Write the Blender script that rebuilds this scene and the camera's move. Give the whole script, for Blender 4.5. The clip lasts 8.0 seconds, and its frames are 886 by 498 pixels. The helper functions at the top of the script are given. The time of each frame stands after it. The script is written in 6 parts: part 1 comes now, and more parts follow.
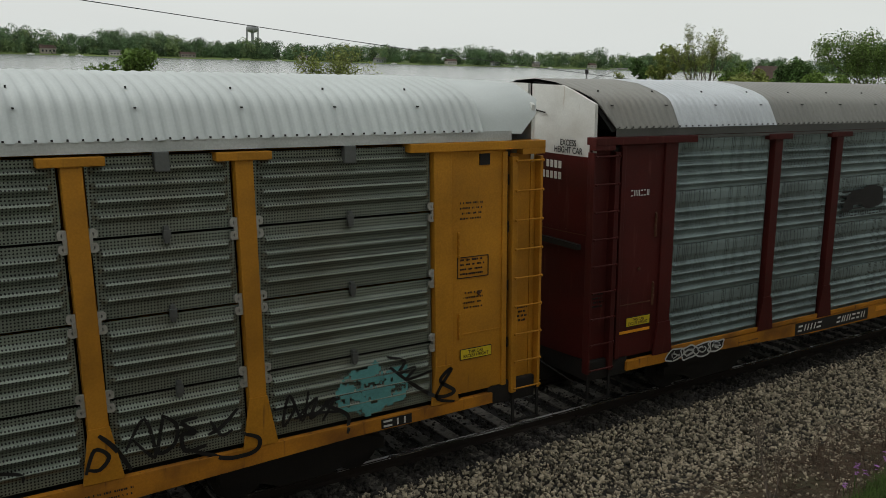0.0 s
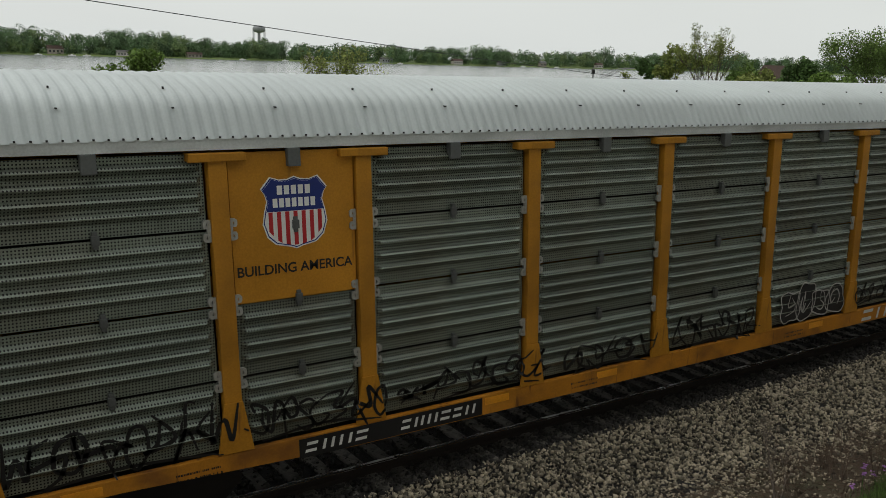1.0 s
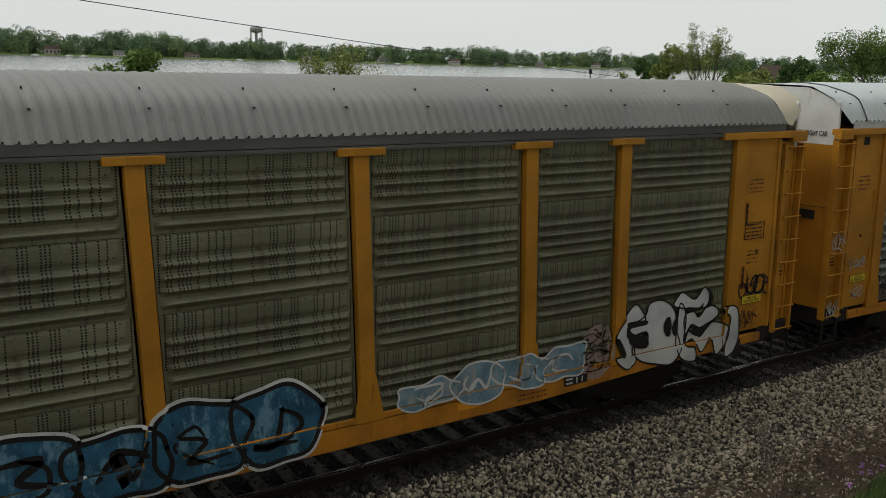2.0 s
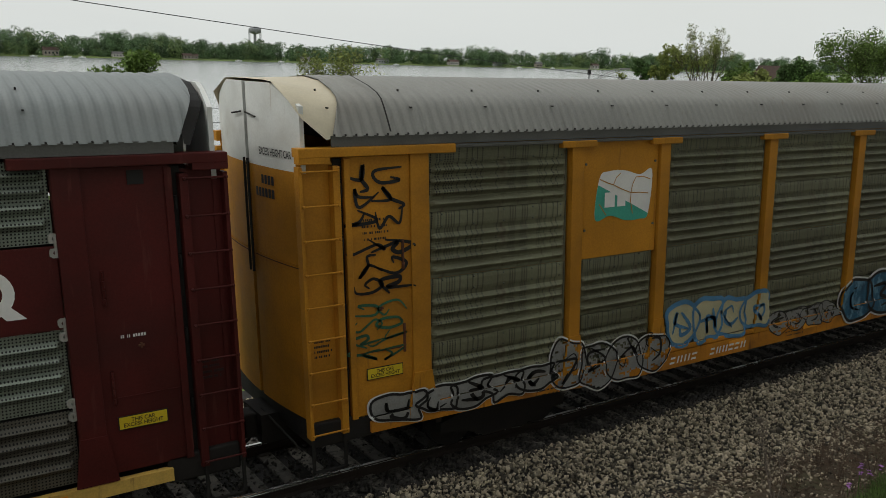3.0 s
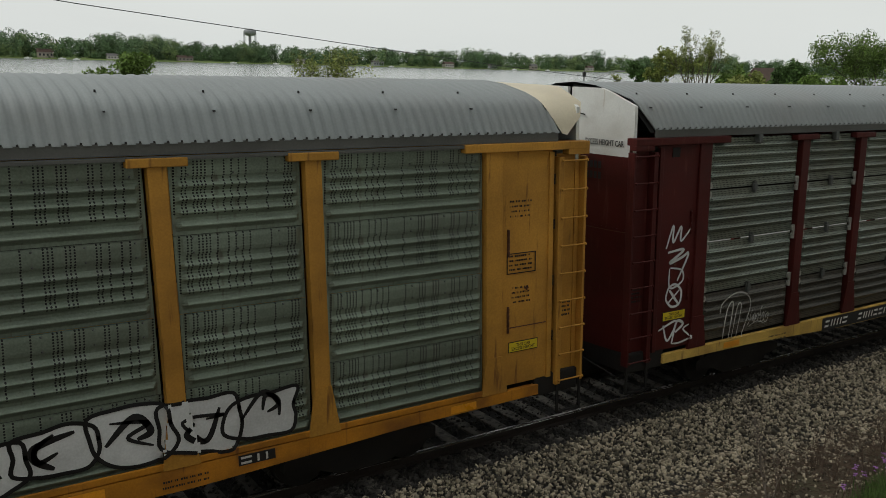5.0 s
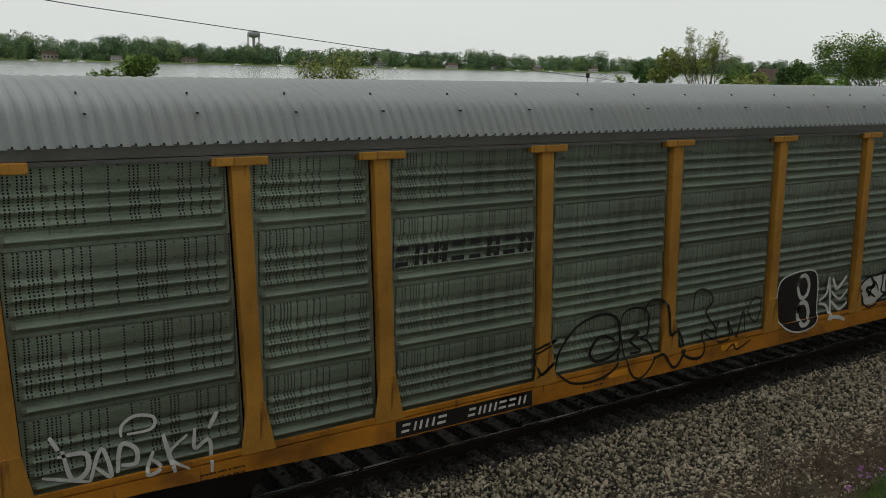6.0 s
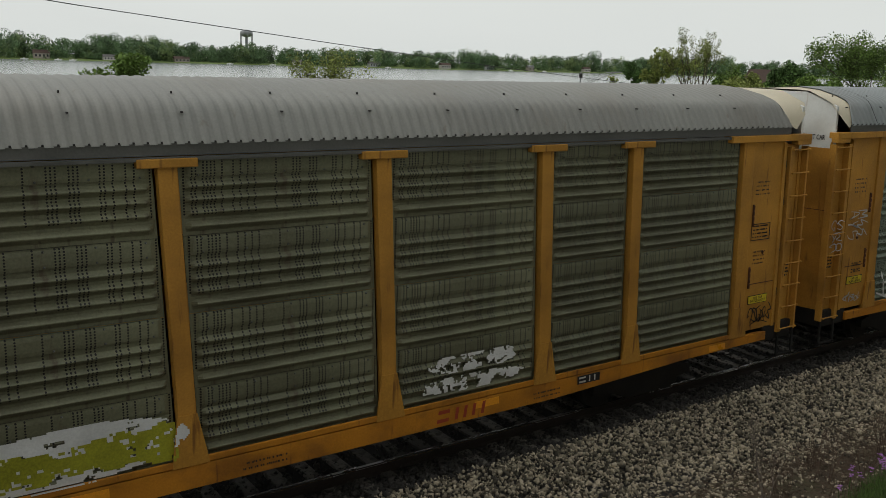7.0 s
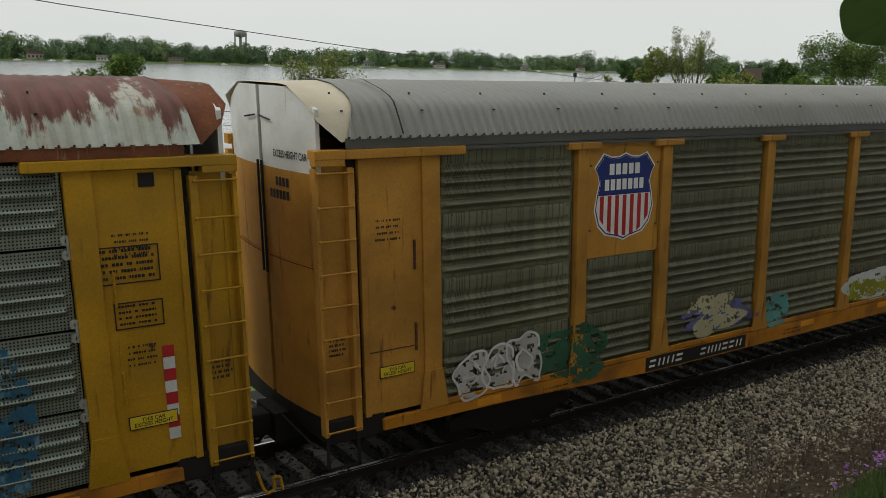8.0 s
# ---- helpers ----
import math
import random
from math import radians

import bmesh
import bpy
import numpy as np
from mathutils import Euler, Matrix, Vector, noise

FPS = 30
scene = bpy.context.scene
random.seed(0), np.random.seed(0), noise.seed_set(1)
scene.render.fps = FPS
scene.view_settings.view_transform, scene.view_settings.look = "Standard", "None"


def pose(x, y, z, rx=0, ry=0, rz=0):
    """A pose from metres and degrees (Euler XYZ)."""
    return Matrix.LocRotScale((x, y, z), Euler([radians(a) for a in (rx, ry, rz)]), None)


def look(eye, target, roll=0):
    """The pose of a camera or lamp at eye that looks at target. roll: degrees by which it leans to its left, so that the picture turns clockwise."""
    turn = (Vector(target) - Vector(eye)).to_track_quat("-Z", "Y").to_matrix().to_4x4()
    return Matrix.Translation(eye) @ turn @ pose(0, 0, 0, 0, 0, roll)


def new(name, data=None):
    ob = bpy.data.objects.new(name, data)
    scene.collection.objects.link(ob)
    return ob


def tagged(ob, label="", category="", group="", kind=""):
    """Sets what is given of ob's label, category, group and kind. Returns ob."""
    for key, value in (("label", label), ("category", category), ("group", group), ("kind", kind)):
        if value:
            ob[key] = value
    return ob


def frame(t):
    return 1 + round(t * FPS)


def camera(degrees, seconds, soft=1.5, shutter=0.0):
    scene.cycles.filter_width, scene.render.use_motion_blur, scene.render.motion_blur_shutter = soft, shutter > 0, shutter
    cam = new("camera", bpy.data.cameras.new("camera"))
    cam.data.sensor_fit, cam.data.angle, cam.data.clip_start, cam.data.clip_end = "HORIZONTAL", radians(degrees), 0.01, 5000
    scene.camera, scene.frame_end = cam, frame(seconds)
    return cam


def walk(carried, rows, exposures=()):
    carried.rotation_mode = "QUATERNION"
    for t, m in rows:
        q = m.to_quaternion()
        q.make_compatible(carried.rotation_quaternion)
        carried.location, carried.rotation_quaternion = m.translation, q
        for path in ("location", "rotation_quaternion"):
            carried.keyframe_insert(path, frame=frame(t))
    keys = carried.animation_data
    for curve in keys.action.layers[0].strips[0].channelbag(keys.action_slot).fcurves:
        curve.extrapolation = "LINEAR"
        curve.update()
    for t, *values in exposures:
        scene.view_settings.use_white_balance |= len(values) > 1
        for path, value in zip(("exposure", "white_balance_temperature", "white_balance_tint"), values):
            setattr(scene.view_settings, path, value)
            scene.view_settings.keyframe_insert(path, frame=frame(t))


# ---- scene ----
cam = camera(53.3, 8.0, 0.65)
# the camera stands still on the bank and sways a little in the hand
SWAY = [
    (0.0, -34.11, -12.06, -1.69), (0.5, -33.80, -12.06, -1.63), (1.0, -33.71, -12.08, -1.61), (1.5, -33.80, -12.09, -1.58),
    (2.2, -33.90, -12.06, -1.55), (3.0, -33.96, -12.02, -1.51), (3.5, -34.02, -12.00, -1.47), (4.0, -34.15, -11.99, -1.52),
    (4.5, -34.32, -11.92, -1.60), (5.2, -34.22, -11.86, -1.50), (6.0, -34.04, -11.80, -1.42), (6.5, -34.27, -11.79, -1.51),
    (7.0, -34.48, -11.80, -1.58), (7.5, -34.63, -11.84, -1.52), (8.0, -34.84, -11.81, -1.42)]
EYE = (0.0, -11.525, 5.96)
walk(cam, [(t, pose(*EYE, 90 + p, r, y)) for t, y, p, r in SWAY], [(0.0, 0.0), (8.0, 0.0)])

# ---- world and light: an even overcast sky ----
SUN_EL, SUN_AZ = 44.0, -68.0


def build_world():
    w = bpy.data.worlds.new("overcast")
    w.use_nodes = True
    scene.world = w
    nt = w.node_tree
    nt.nodes.clear()
    sky = nt.nodes.new("ShaderNodeTexSky")
    sky.sky_type, sky.sun_disc = "NISHITA", False
    sky.sun_elevation, sky.sun_rotation = radians(SUN_EL), radians(SUN_AZ)
    sky.air_density, sky.dust_density, sky.ozone_density = 1.0, 4.0, 1.0
    grey = nt.nodes.new("ShaderNodeHueSaturation")
    grey.inputs["Saturation"].default_value = 0.12
    grey.inputs["Value"].default_value = 0.05
    coord = nt.nodes.new("ShaderNodeTexCoord")
    sep = nt.nodes.new("ShaderNodeSeparateXYZ")
    ramp = nt.nodes.new("ShaderNodeValToRGB")
    e = ramp.color_ramp.elements
    e[0].position, e[0].color = 0.0, (0.76, 0.79, 0.77, 1)
    e[1].position, e[1].color = 0.9, (0.86, 0.88, 0.88, 1)
    mid = e.new(0.1)
    mid.color = (0.77, 0.80, 0.77, 1)
    cloud = nt.nodes.new("ShaderNodeTexNoise")
    cloud.inputs["Scale"].default_value, cloud.inputs["Detail"].default_value = 2.2, 5
    stretch = nt.nodes.new("ShaderNodeMapping")
    stretch.inputs["Scale"].default_value = (1, 1, 4)
    cr = nt.nodes.new("ShaderNodeMapRange")
    cr.inputs["To Min"].default_value, cr.inputs["To Max"].default_value = 0.92, 1.06
    mul = nt.nodes.new("ShaderNodeMix")
    mul.data_type, mul.blend_type = "RGBA", "MULTIPLY"
    mul.inputs[0].default_value = 1.0
    mix = nt.nodes.new("ShaderNodeMix")
    mix.data_type = "RGBA"
    mix.inputs[0].default_value = 0.88
    bg = nt.nodes.new("ShaderNodeBackground")
    bg.inputs["Strength"].default_value = SKY
    out = nt.nodes.new("ShaderNodeOutputWorld")
    ln = nt.links.new
    ln(sky.outputs[0], grey.inputs["Color"])
    ln(coord.outputs["Generated"], sep.inputs[0])
    ln(sep.outputs["Z"], ramp.inputs[0])
    ln(coord.outputs["Generated"], stretch.inputs[0])
    ln(stretch.outputs[0], cloud.inputs["Vector"])
    ln(cloud.outputs["Fac"], cr.inputs["Value"])
    ln(ramp.outputs[0], mul.inputs[6])
    ln(cr.outputs[0], mul.inputs[7])
    ln(grey.outputs[0], mix.inputs[6])
    ln(mul.outputs[2], mix.inputs[7])
    ln(mix.outputs[2], bg.inputs["Color"])
    ln(bg.outputs[0], out.inputs["Surface"])
    lamp = bpy.data.lights.new("sun", "SUN")
    lamp.energy, lamp.angle, lamp.color = 0.85, radians(24), (1.0, 0.97, 0.92)
    ob = new("sun", lamp)
    a, el = radians(SUN_AZ), radians(SUN_EL)
    d = Vector((math.sin(a) * math.cos(el), math.cos(a) * math.cos(el), math.sin(el)))
    ob.matrix_world = look(d * 60, (0, 0, 0))


SKY = 1.03
build_world()

# ---- materials ----


def nodes_of(m):
    m.use_nodes = True
    nt = m.node_tree
    b = nt.nodes["Principled BSDF"]
    return nt, b


def mathn(nt, op, a, b=None, c=None):
    n = nt.nodes.new("ShaderNodeMath")
    n.operation = op
    for i, v in enumerate((a, b, c)):
        if v is None:
            continue
        if isinstance(v, (int, float)):
            n.inputs[i].default_value = v
        else:
            nt.links.new(v, n.inputs[i])
    return n.outputs[0]


def mixn(nt, fac, a, b, blend="MIX"):
    n = nt.nodes.new("ShaderNodeMix")
    n.data_type, n.blend_type = "RGBA", blend
    for i, v in ((0, fac), (6, a), (7, b)):
        if isinstance(v, (int, float)):
            n.inputs[i].default_value = v
        elif isinstance(v, tuple):
            n.inputs[i].default_value = (*v[:3], 1)
        else:
            nt.links.new(v, n.inputs[i])
    return n.outputs[2]


def noisen(nt, scale, detail=4.0, stretch=(1, 1, 1), offset=(0, 0, 0), src="Object", rough=0.55):
    tc = nt.nodes.new("ShaderNodeTexCoord")
    mp = nt.nodes.new("ShaderNodeMapping")
    mp.inputs["Scale"].default_value = stretch
    mp.inputs["Location"].default_value = offset
    n = nt.nodes.new("ShaderNodeTexNoise")
    n.inputs["Scale"].default_value, n.inputs["Detail"].default_value, n.inputs["Roughness"].default_value = scale, detail, rough
    nt.links.new(tc.outputs[src], mp.inputs[0])
    nt.links.new(mp.outputs[0], n.inputs["Vector"])
    return n.outputs["Fac"]


def rangen(nt, v, a, b, lo=0.0, hi=1.0):
    n = nt.nodes.new("ShaderNodeMapRange")
    n.interpolation_type = "SMOOTHSTEP"
    for k, x in (("From Min", a), ("From Max", b), ("To Min", lo), ("To Max", hi)):
        n.inputs[k].default_value = x
    nt.links.new(v, n.inputs["Value"])
    return n.outputs[0]


def mat(name, base, rough=0.6, metal=0.0, var=0.18, scale=1.5, fine=35.0, dirt=None, dirt_amount=0.35, streak=None, streak_at=0.62,
        bump=0.15, spec=0.4, perforated=0, patch=None, patch_at=0.55, per_object=0.0, per_island=0.0):
    """Paint or metal with large and small variation, dirt, vertical streaks and fine relief."""
    m = bpy.data.materials.new(name)
    nt, b = nodes_of(m)
    off = (sum(map(ord, name)) % 17 * 1.7, 3.1, 0.7)
    big = noisen(nt, scale, 5, (1, 1, 1), off)
    small = noisen(nt, fine, 3, (1, 1, 1), off)
    shade = mathn(nt, "ADD", rangen(nt, big, 0.25, 0.75, 1 - var, 1 + var), rangen(nt, small, 0.25, 0.75, -var * 0.5, var * 0.5))
    if per_object or per_island:
        src = nt.nodes.new("ShaderNodeObjectInfo") if per_object else nt.nodes.new("ShaderNodeNewGeometry")
        amount = per_object or per_island
        o = src.outputs["Random"] if per_object else src.outputs["Random Per Island"]
        shade = mathn(nt, "MULTIPLY", shade, rangen(nt, o, 0, 1, 1 - amount, 1 + amount))
    comb = nt.nodes.new("ShaderNodeCombineColor")
    for i in range(3):
        nt.links.new(shade, comb.inputs[i])
    col = mixn(nt, 1.0, base, comb.outputs[0], "MULTIPLY")
    if patch:
        col = mixn(nt, rangen(nt, noisen(nt, scale * 1.3, 8, (1, 1, 0.5), (7, off[0], 1), rough=0.7), patch_at, patch_at + 0.12), col, patch)
    if dirt:
        d = rangen(nt, noisen(nt, scale * 0.8, 6, (1, 1, 1.4), (off[0], 9, 2)), 0.42, 0.75, 0, dirt_amount)
        col = mixn(nt, d, col, dirt)
    if streak:
        s = rangen(nt, noisen(nt, 9, 4, (1, 1, 0.12), (4, off[0], 0)), streak_at, streak_at + 0.14, 0, 0.75)
        col = mixn(nt, s, col, streak)
    if perforated:
        tc = nt.nodes.new("ShaderNodeTexCoord")
        sp = nt.nodes.new("ShaderNodeSeparateXYZ")
        nt.links.new(tc.outputs["Object"], sp.inputs[0])
        px, pz = (0.038, 0.038) if perforated == 1 else (0.046, 0.034)
        u = mathn(nt, "DIVIDE", sp.outputs["X"], px)
        v = mathn(nt, "DIVIDE", sp.outputs["Z"], pz)
        du = mathn(nt, "MULTIPLY", mathn(nt, "SUBTRACT", mathn(nt, "FRACT", u), 0.5), px)
        dv = mathn(nt, "MULTIPLY", mathn(nt, "SUBTRACT", mathn(nt, "FRACT", v), 0.5), pz)
        rr = mathn(nt, "ADD", mathn(nt, "MULTIPLY", du, du), mathn(nt, "MULTIPLY", dv, dv))
        hole = mathn(nt, "LESS_THAN", rr, 0.0100 ** 2 if perforated == 1 else 0.0116 ** 2)
        if perforated == 2:
            wn = nt.nodes.new("ShaderNodeTexWhiteNoise")
            wn.noise_dimensions = "1D"
            nt.links.new(mathn(nt, "FLOOR", u), wn.inputs["W"])
            hole = mathn(nt, "MULTIPLY", hole, mathn(nt, "GREATER_THAN", wn.outputs["Value"], 0.52))
            hole = mathn(nt, "MULTIPLY", hole, mathn(nt, "GREATER_THAN", sp.outputs["Z"], 0.24))
        col = mixn(nt, hole, col, (0.006, 0.006, 0.006))
    nt.links.new(col, b.inputs["Base Color"])
    b.inputs["Metallic"].default_value = metal
    b.inputs["Specular IOR Level"].default_value = spec
    nt.links.new(rangen(nt, big, 0.2, 0.8, max(rough - 0.12, 0.05), min(rough + 0.12, 1)), b.inputs["Roughness"])
    if bump:
        bp = nt.nodes.new("ShaderNodeBump")
        bp.inputs["Strength"].default_value, bp.inputs["Distance"].default_value = bump, 0.01
        nt.links.new(noisen(nt, fine * 1.7, 4, (1, 1, 1), off), bp.inputs["Height"])
        nt.links.new(bp.outputs[0], b.inputs["Normal"])
    return m


def leaf_mat(name, base, var=0.35, clump=0.35):
    m = bpy.data.materials.new(name)
    nt, b = nodes_of(m)
    g = nt.nodes.new("ShaderNodeNewGeometry")
    f = rangen(nt, g.outputs["Random Per Island"], 0, 1, 1 - var, 1 + var)
    n = rangen(nt, noisen(nt, clump, 3), 0.3, 0.7, 0.75 if clump > 0.2 else 0.5, 1.3 if clump > 0.2 else 1.5)
    comb = nt.nodes.new("ShaderNodeCombineColor")
    k = mathn(nt, "MULTIPLY", f, n)
    for i in range(3):
        nt.links.new(k, comb.inputs[i])
    nt.links.new(mixn(nt, 1.0, base, comb.outputs[0], "MULTIPLY"), b.inputs["Base Color"])
    b.inputs["Roughness"].default_value = 0.65
    b.inputs["Specular IOR Level"].default_value = 0.25
    return m


YELLOW = mat("yellow_paint", (0.47, 0.208, 0.018), 0.55, dirt=(0.20, 0.095, 0.02), dirt_amount=0.55, streak=(0.20, 0.09, 0.02), streak_at=0.64, scale=0.9, spec=0.22)
YELLOW_PALE = mat("faded_yellow_paint", (0.47, 0.232, 0.038), 0.6, dirt=(0.20, 0.095, 0.022), dirt_amount=0.6, streak=(0.13, 0.055, 0.018), streak_at=0.59, scale=0.9, spec=0.22)
YELLOW_LIME = mat("mustard_yellow_paint", (0.42, 0.224, 0.012), 0.55, dirt=(0.25, 0.15, 0.03), dirt_amount=0.5, streak=(0.13, 0.06, 0.012), streak_at=0.60, scale=0.9, spec=0.22)
SILL_YELLOW = mat("sill_yellow_paint", (0.48, 0.195, 0.018), 0.6, dirt=(0.13, 0.055, 0.02), dirt_amount=0.7, streak=(0.10, 0.04, 0.02), streak_at=0.58, scale=1.6, spec=0.22)
SILL_CREAM = mat("sill_pale_yellow_paint", (0.60, 0.39, 0.09), 0.6, dirt=(0.2, 0.1, 0.03), dirt_amount=0.6, streak=(0.12, 0.06, 0.03), streak_at=0.58, scale=1.6)
MAROON = mat("maroon_paint", (0.072, 0.0100, 0.0080), 0.6, dirt=(0.038, 0.011, 0.009), dirt_amount=0.6, streak=(0.10, 0.03, 0.022), streak_at=0.6, scale=0.9, spec=0.22)
STRIPE = mat("reflective_orange_stripe", (0.80, 0.33, 0.02), 0.35, dirt=(0.3, 0.12, 0.02), dirt_amount=0.4)
GALV = mat("perforated_galvanised_steel", (0.236, 0.270, 0.222), 0.48, 0.45, var=0.26, scale=0.8, dirt=(0.155, 0.135, 0.092), dirt_amount=0.7, streak=(0.14, 0.13, 0.11), streak_at=0.62, perforated=1, bump=0.05, per_object=0.12)
GALV_SOOT = mat("sooty_brown_perforated_steel", (0.105, 0.098, 0.078), 0.6, 0.2, var=0.22, scale=0.8, dirt=(0.06, 0.05, 0.036), dirt_amount=0.7, streak=(0.07, 0.055, 0.04), streak_at=0.55, perforated=1, bump=0.05, per_object=0.12)
GALV_DARK = mat("grimy_perforated_steel", (0.172, 0.208, 0.158), 0.58, 0.25, var=0.24, scale=0.8, dirt=(0.10, 0.092, 0.072), dirt_amount=0.7, streak=(0.10, 0.088, 0.068), streak_at=0.6, perforated=2, bump=0.05, per_object=0.1)
GALV_BROWN = mat("brown_stained_perforated_steel", (0.158, 0.160, 0.098), 0.62, 0.15, var=0.24, scale=0.8, dirt=(0.068, 0.052, 0.030), dirt_amount=0.85, streak=(0.075, 0.058, 0.038), streak_at=0.58, perforated=2, bump=0.05, per_object=0.1)
GALV_BLUE = mat("bluish_galvanised_steel", (0.200, 0.255, 0.250), 0.45, 0.4, var=0.24, scale=1.1, dirt=(0.09, 0.105, 0.105), dirt_amount=0.5, streak=(0.24, 0.265, 0.27), streak_at=0.66, perforated=2, bump=0.05, per_object=0.1, patch=(0.33, 0.38, 0.40), patch_at=0.66)
ROOF_WHITE = mat("white_galvanised_roof", (0.52, 0.56, 0.55), 0.6, 0.05, var=0.07, scale=0.7, dirt=(0.42, 0.45, 0.44), dirt_amount=0.5, bump=0.03)
ROOF_GREY = mat("grey_galvanised_roof", (0.225, 0.245, 0.242), 0.62, 0.1, var=0.10, scale=0.7, dirt=(0.22, 0.22, 0.21), dirt_amount=0.55, bump=0.03)
ROOF_DUSTY = mat("dusty_grey_roof", (0.245, 0.245, 0.225), 0.65, 0.08, var=0.12, scale=0.6, dirt=(0.20, 0.185, 0.16), dirt_amount=0.65, streak=(0.19, 0.17, 0.145), streak_at=0.62, bump=0.03)
ROOF_RUST = mat("rusty_white_roof", (0.46, 0.49, 0.42), 0.65, 0.0, var=0.12, scale=1.6, streak=(0.24, 0.12, 0.06), streak_at=0.56, dirt=(0.26, 0.17, 0.11), dirt_amount=0.5, bump=0.1)
HOOD_RUST = mat("rusty_brown_steel", (0.17, 0.062, 0.028), 0.75, var=0.25, scale=2, dirt=(0.09, 0.03, 0.016), dirt_amount=0.7, streak=(0.33, 0.22, 0.13), streak_at=0.6, spec=0.2)
BAND_DARK = mat("dark_eave_strip", (0.10, 0.10, 0.092), 0.6, 0.1, dirt=(0.05, 0.05, 0.045))
BAND_WHITE = mat("white_eave_strip", (0.50, 0.52, 0.50), 0.5, dirt=(0.3, 0.32, 0.3))
WHITE = mat("white_end_paint", (0.66, 0.67, 0.64), 0.5, var=0.08, dirt=(0.42, 0.40, 0.35), dirt_amount=0.5, streak=(0.35, 0.26, 0.18), streak_at=0.66)
CREAM = mat("cream_end_paint", (0.54, 0.48, 0.35), 0.55, var=0.08, dirt=(0.45, 0.38, 0.27), dirt_amount=0.5)
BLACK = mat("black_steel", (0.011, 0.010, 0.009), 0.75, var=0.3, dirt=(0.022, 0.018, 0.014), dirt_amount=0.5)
DARK = mat("dark_interior", (0.03, 0.028, 0.025), 0.9, var=0.2)
RUST = mat("brown_rust", (0.10, 0.04, 0.02), 0.85, var=0.25, scale=4)
CLIP = mat("grey_latch_steel", (0.42, 0.42, 0.38), 0.5, 0.3, dirt=(0.2, 0.17, 0.12))
CLIP_DARK = mat("dark_grey_clip_steel", (0.10, 0.105, 0.10), 0.55, 0.2)
RAILHEAD = mat("polished_rail_head", (0.50, 0.49, 0.47), 0.22, 0.85, var=0.1, bump=0.02)
RAIL = mat("rusty_rail_web", (0.026, 0.019, 0.015), 0.8, 0.1, var=0.25)
TIE = mat("weathered_tie_wood", (0.105, 0.095, 0.08), 0.85, var=0.35, scale=4, fine=60, streak=(0.03, 0.026, 0.022), streak_at=0.5, bump=0.6, per_object=0.45)
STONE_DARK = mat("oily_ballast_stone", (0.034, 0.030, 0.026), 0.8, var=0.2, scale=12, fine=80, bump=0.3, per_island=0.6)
STONE = mat("ballast_stone", (0.272, 0.234, 0.168), 0.85, var=0.2, scale=12, fine=80, bump=0.3, per_island=0.82)
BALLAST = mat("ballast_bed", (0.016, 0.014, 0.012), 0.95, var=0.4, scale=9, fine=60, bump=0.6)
WHITE_PAINT = mat("white_lettering", (0.72, 0.72, 0.68), 0.5, var=0.06, dirt=(0.45, 0.44, 0.4))
BLACK_PAINT = mat("black_lettering", (0.012, 0.012, 0.012), 0.5, var=0.1)
NAVY = mat("navy_blue_decal", (0.012, 0.028, 0.16), 0.4, var=0.08)
RED = mat("red_decal", (0.42, 0.022, 0.025), 0.4, var=0.08)



def rust_runs():
    """Rust eaten into the crown of the peeling roof, running down the slope in long tongues."""
    nt, b = nodes_of(ROOF_RUST)
    col = b.inputs["Base Color"].links[0].from_socket
    tc = nt.nodes.new("ShaderNodeTexCoord")
    sp = nt.nodes.new("ShaderNodeSeparateXYZ")
    nt.links.new(tc.outputs["Object"], sp.inputs[0])
    reach = mathn(nt, "MULTIPLY", mathn(nt, "SUBTRACT", sp.outputs["Z"], 5.36), 0.5)
    tongues = mathn(nt, "ADD", noisen(nt, 2.6, 6, (1, 0.10, 0.14), (3, 1, 5), rough=0.68), reach)
    flakes = mathn(nt, "ADD", tongues, mathn(nt, "MULTIPLY", noisen(nt, 11, 5, (1, 0.5, 0.5)), 0.28))
    rust = mixn(nt, noisen(nt, 5, 5, (1, 0.4, 0.4)), (0.20, 0.075, 0.048), (0.062, 0.024, 0.020))
    nt.links.new(mixn(nt, rangen(nt, flakes, 0.61, 0.70), col, rust), b.inputs["Base Color"])


rust_runs()

# ---- mesh helpers ----


def box(bm, x0, x1, y0, y1, z0, z1, bevel=0.0):
    """A box between two corners, with worn edges if bevel is given."""
    v = [bm.verts.new(c) for c in ((x0, y0, z0), (x1, y0, z0), (x1, y1, z0), (x0, y1, z0), (x0, y0, z1), (x1, y0, z1), (x1, y1, z1), (x0, y1, z1))]
    f = [bm.faces.new([v[i] for i in q]) for q in ((3, 2, 1, 0), (4, 5, 6, 7), (0, 1, 5, 4), (1, 2, 6, 5), (2, 3, 7, 6), (3, 0, 4, 7))]
    if bevel:
        edges = list({e for q in f for e in q.edges})
        bmesh.ops.bevel(bm, geom=edges, offset=bevel, segments=2, affect="EDGES", profile=0.6)
    return bm


def prism(bm, pts, y0, y1):
    """An outline in x and z, drawn out from y0 to y1."""
    a = [bm.verts.new((x, y0, z)) for x, z in pts]
    b = [bm.verts.new((x, y1, z)) for x, z in pts]
    bm.faces.new(a)
    bm.faces.new(b[::-1])
    for i in range(len(pts)):
        j = (i + 1) % len(pts)
        bm.faces.new((a[j], a[i], b[i], b[j]))
    bmesh.ops.recalc_face_normals(bm, faces=bm.faces)
    return bm


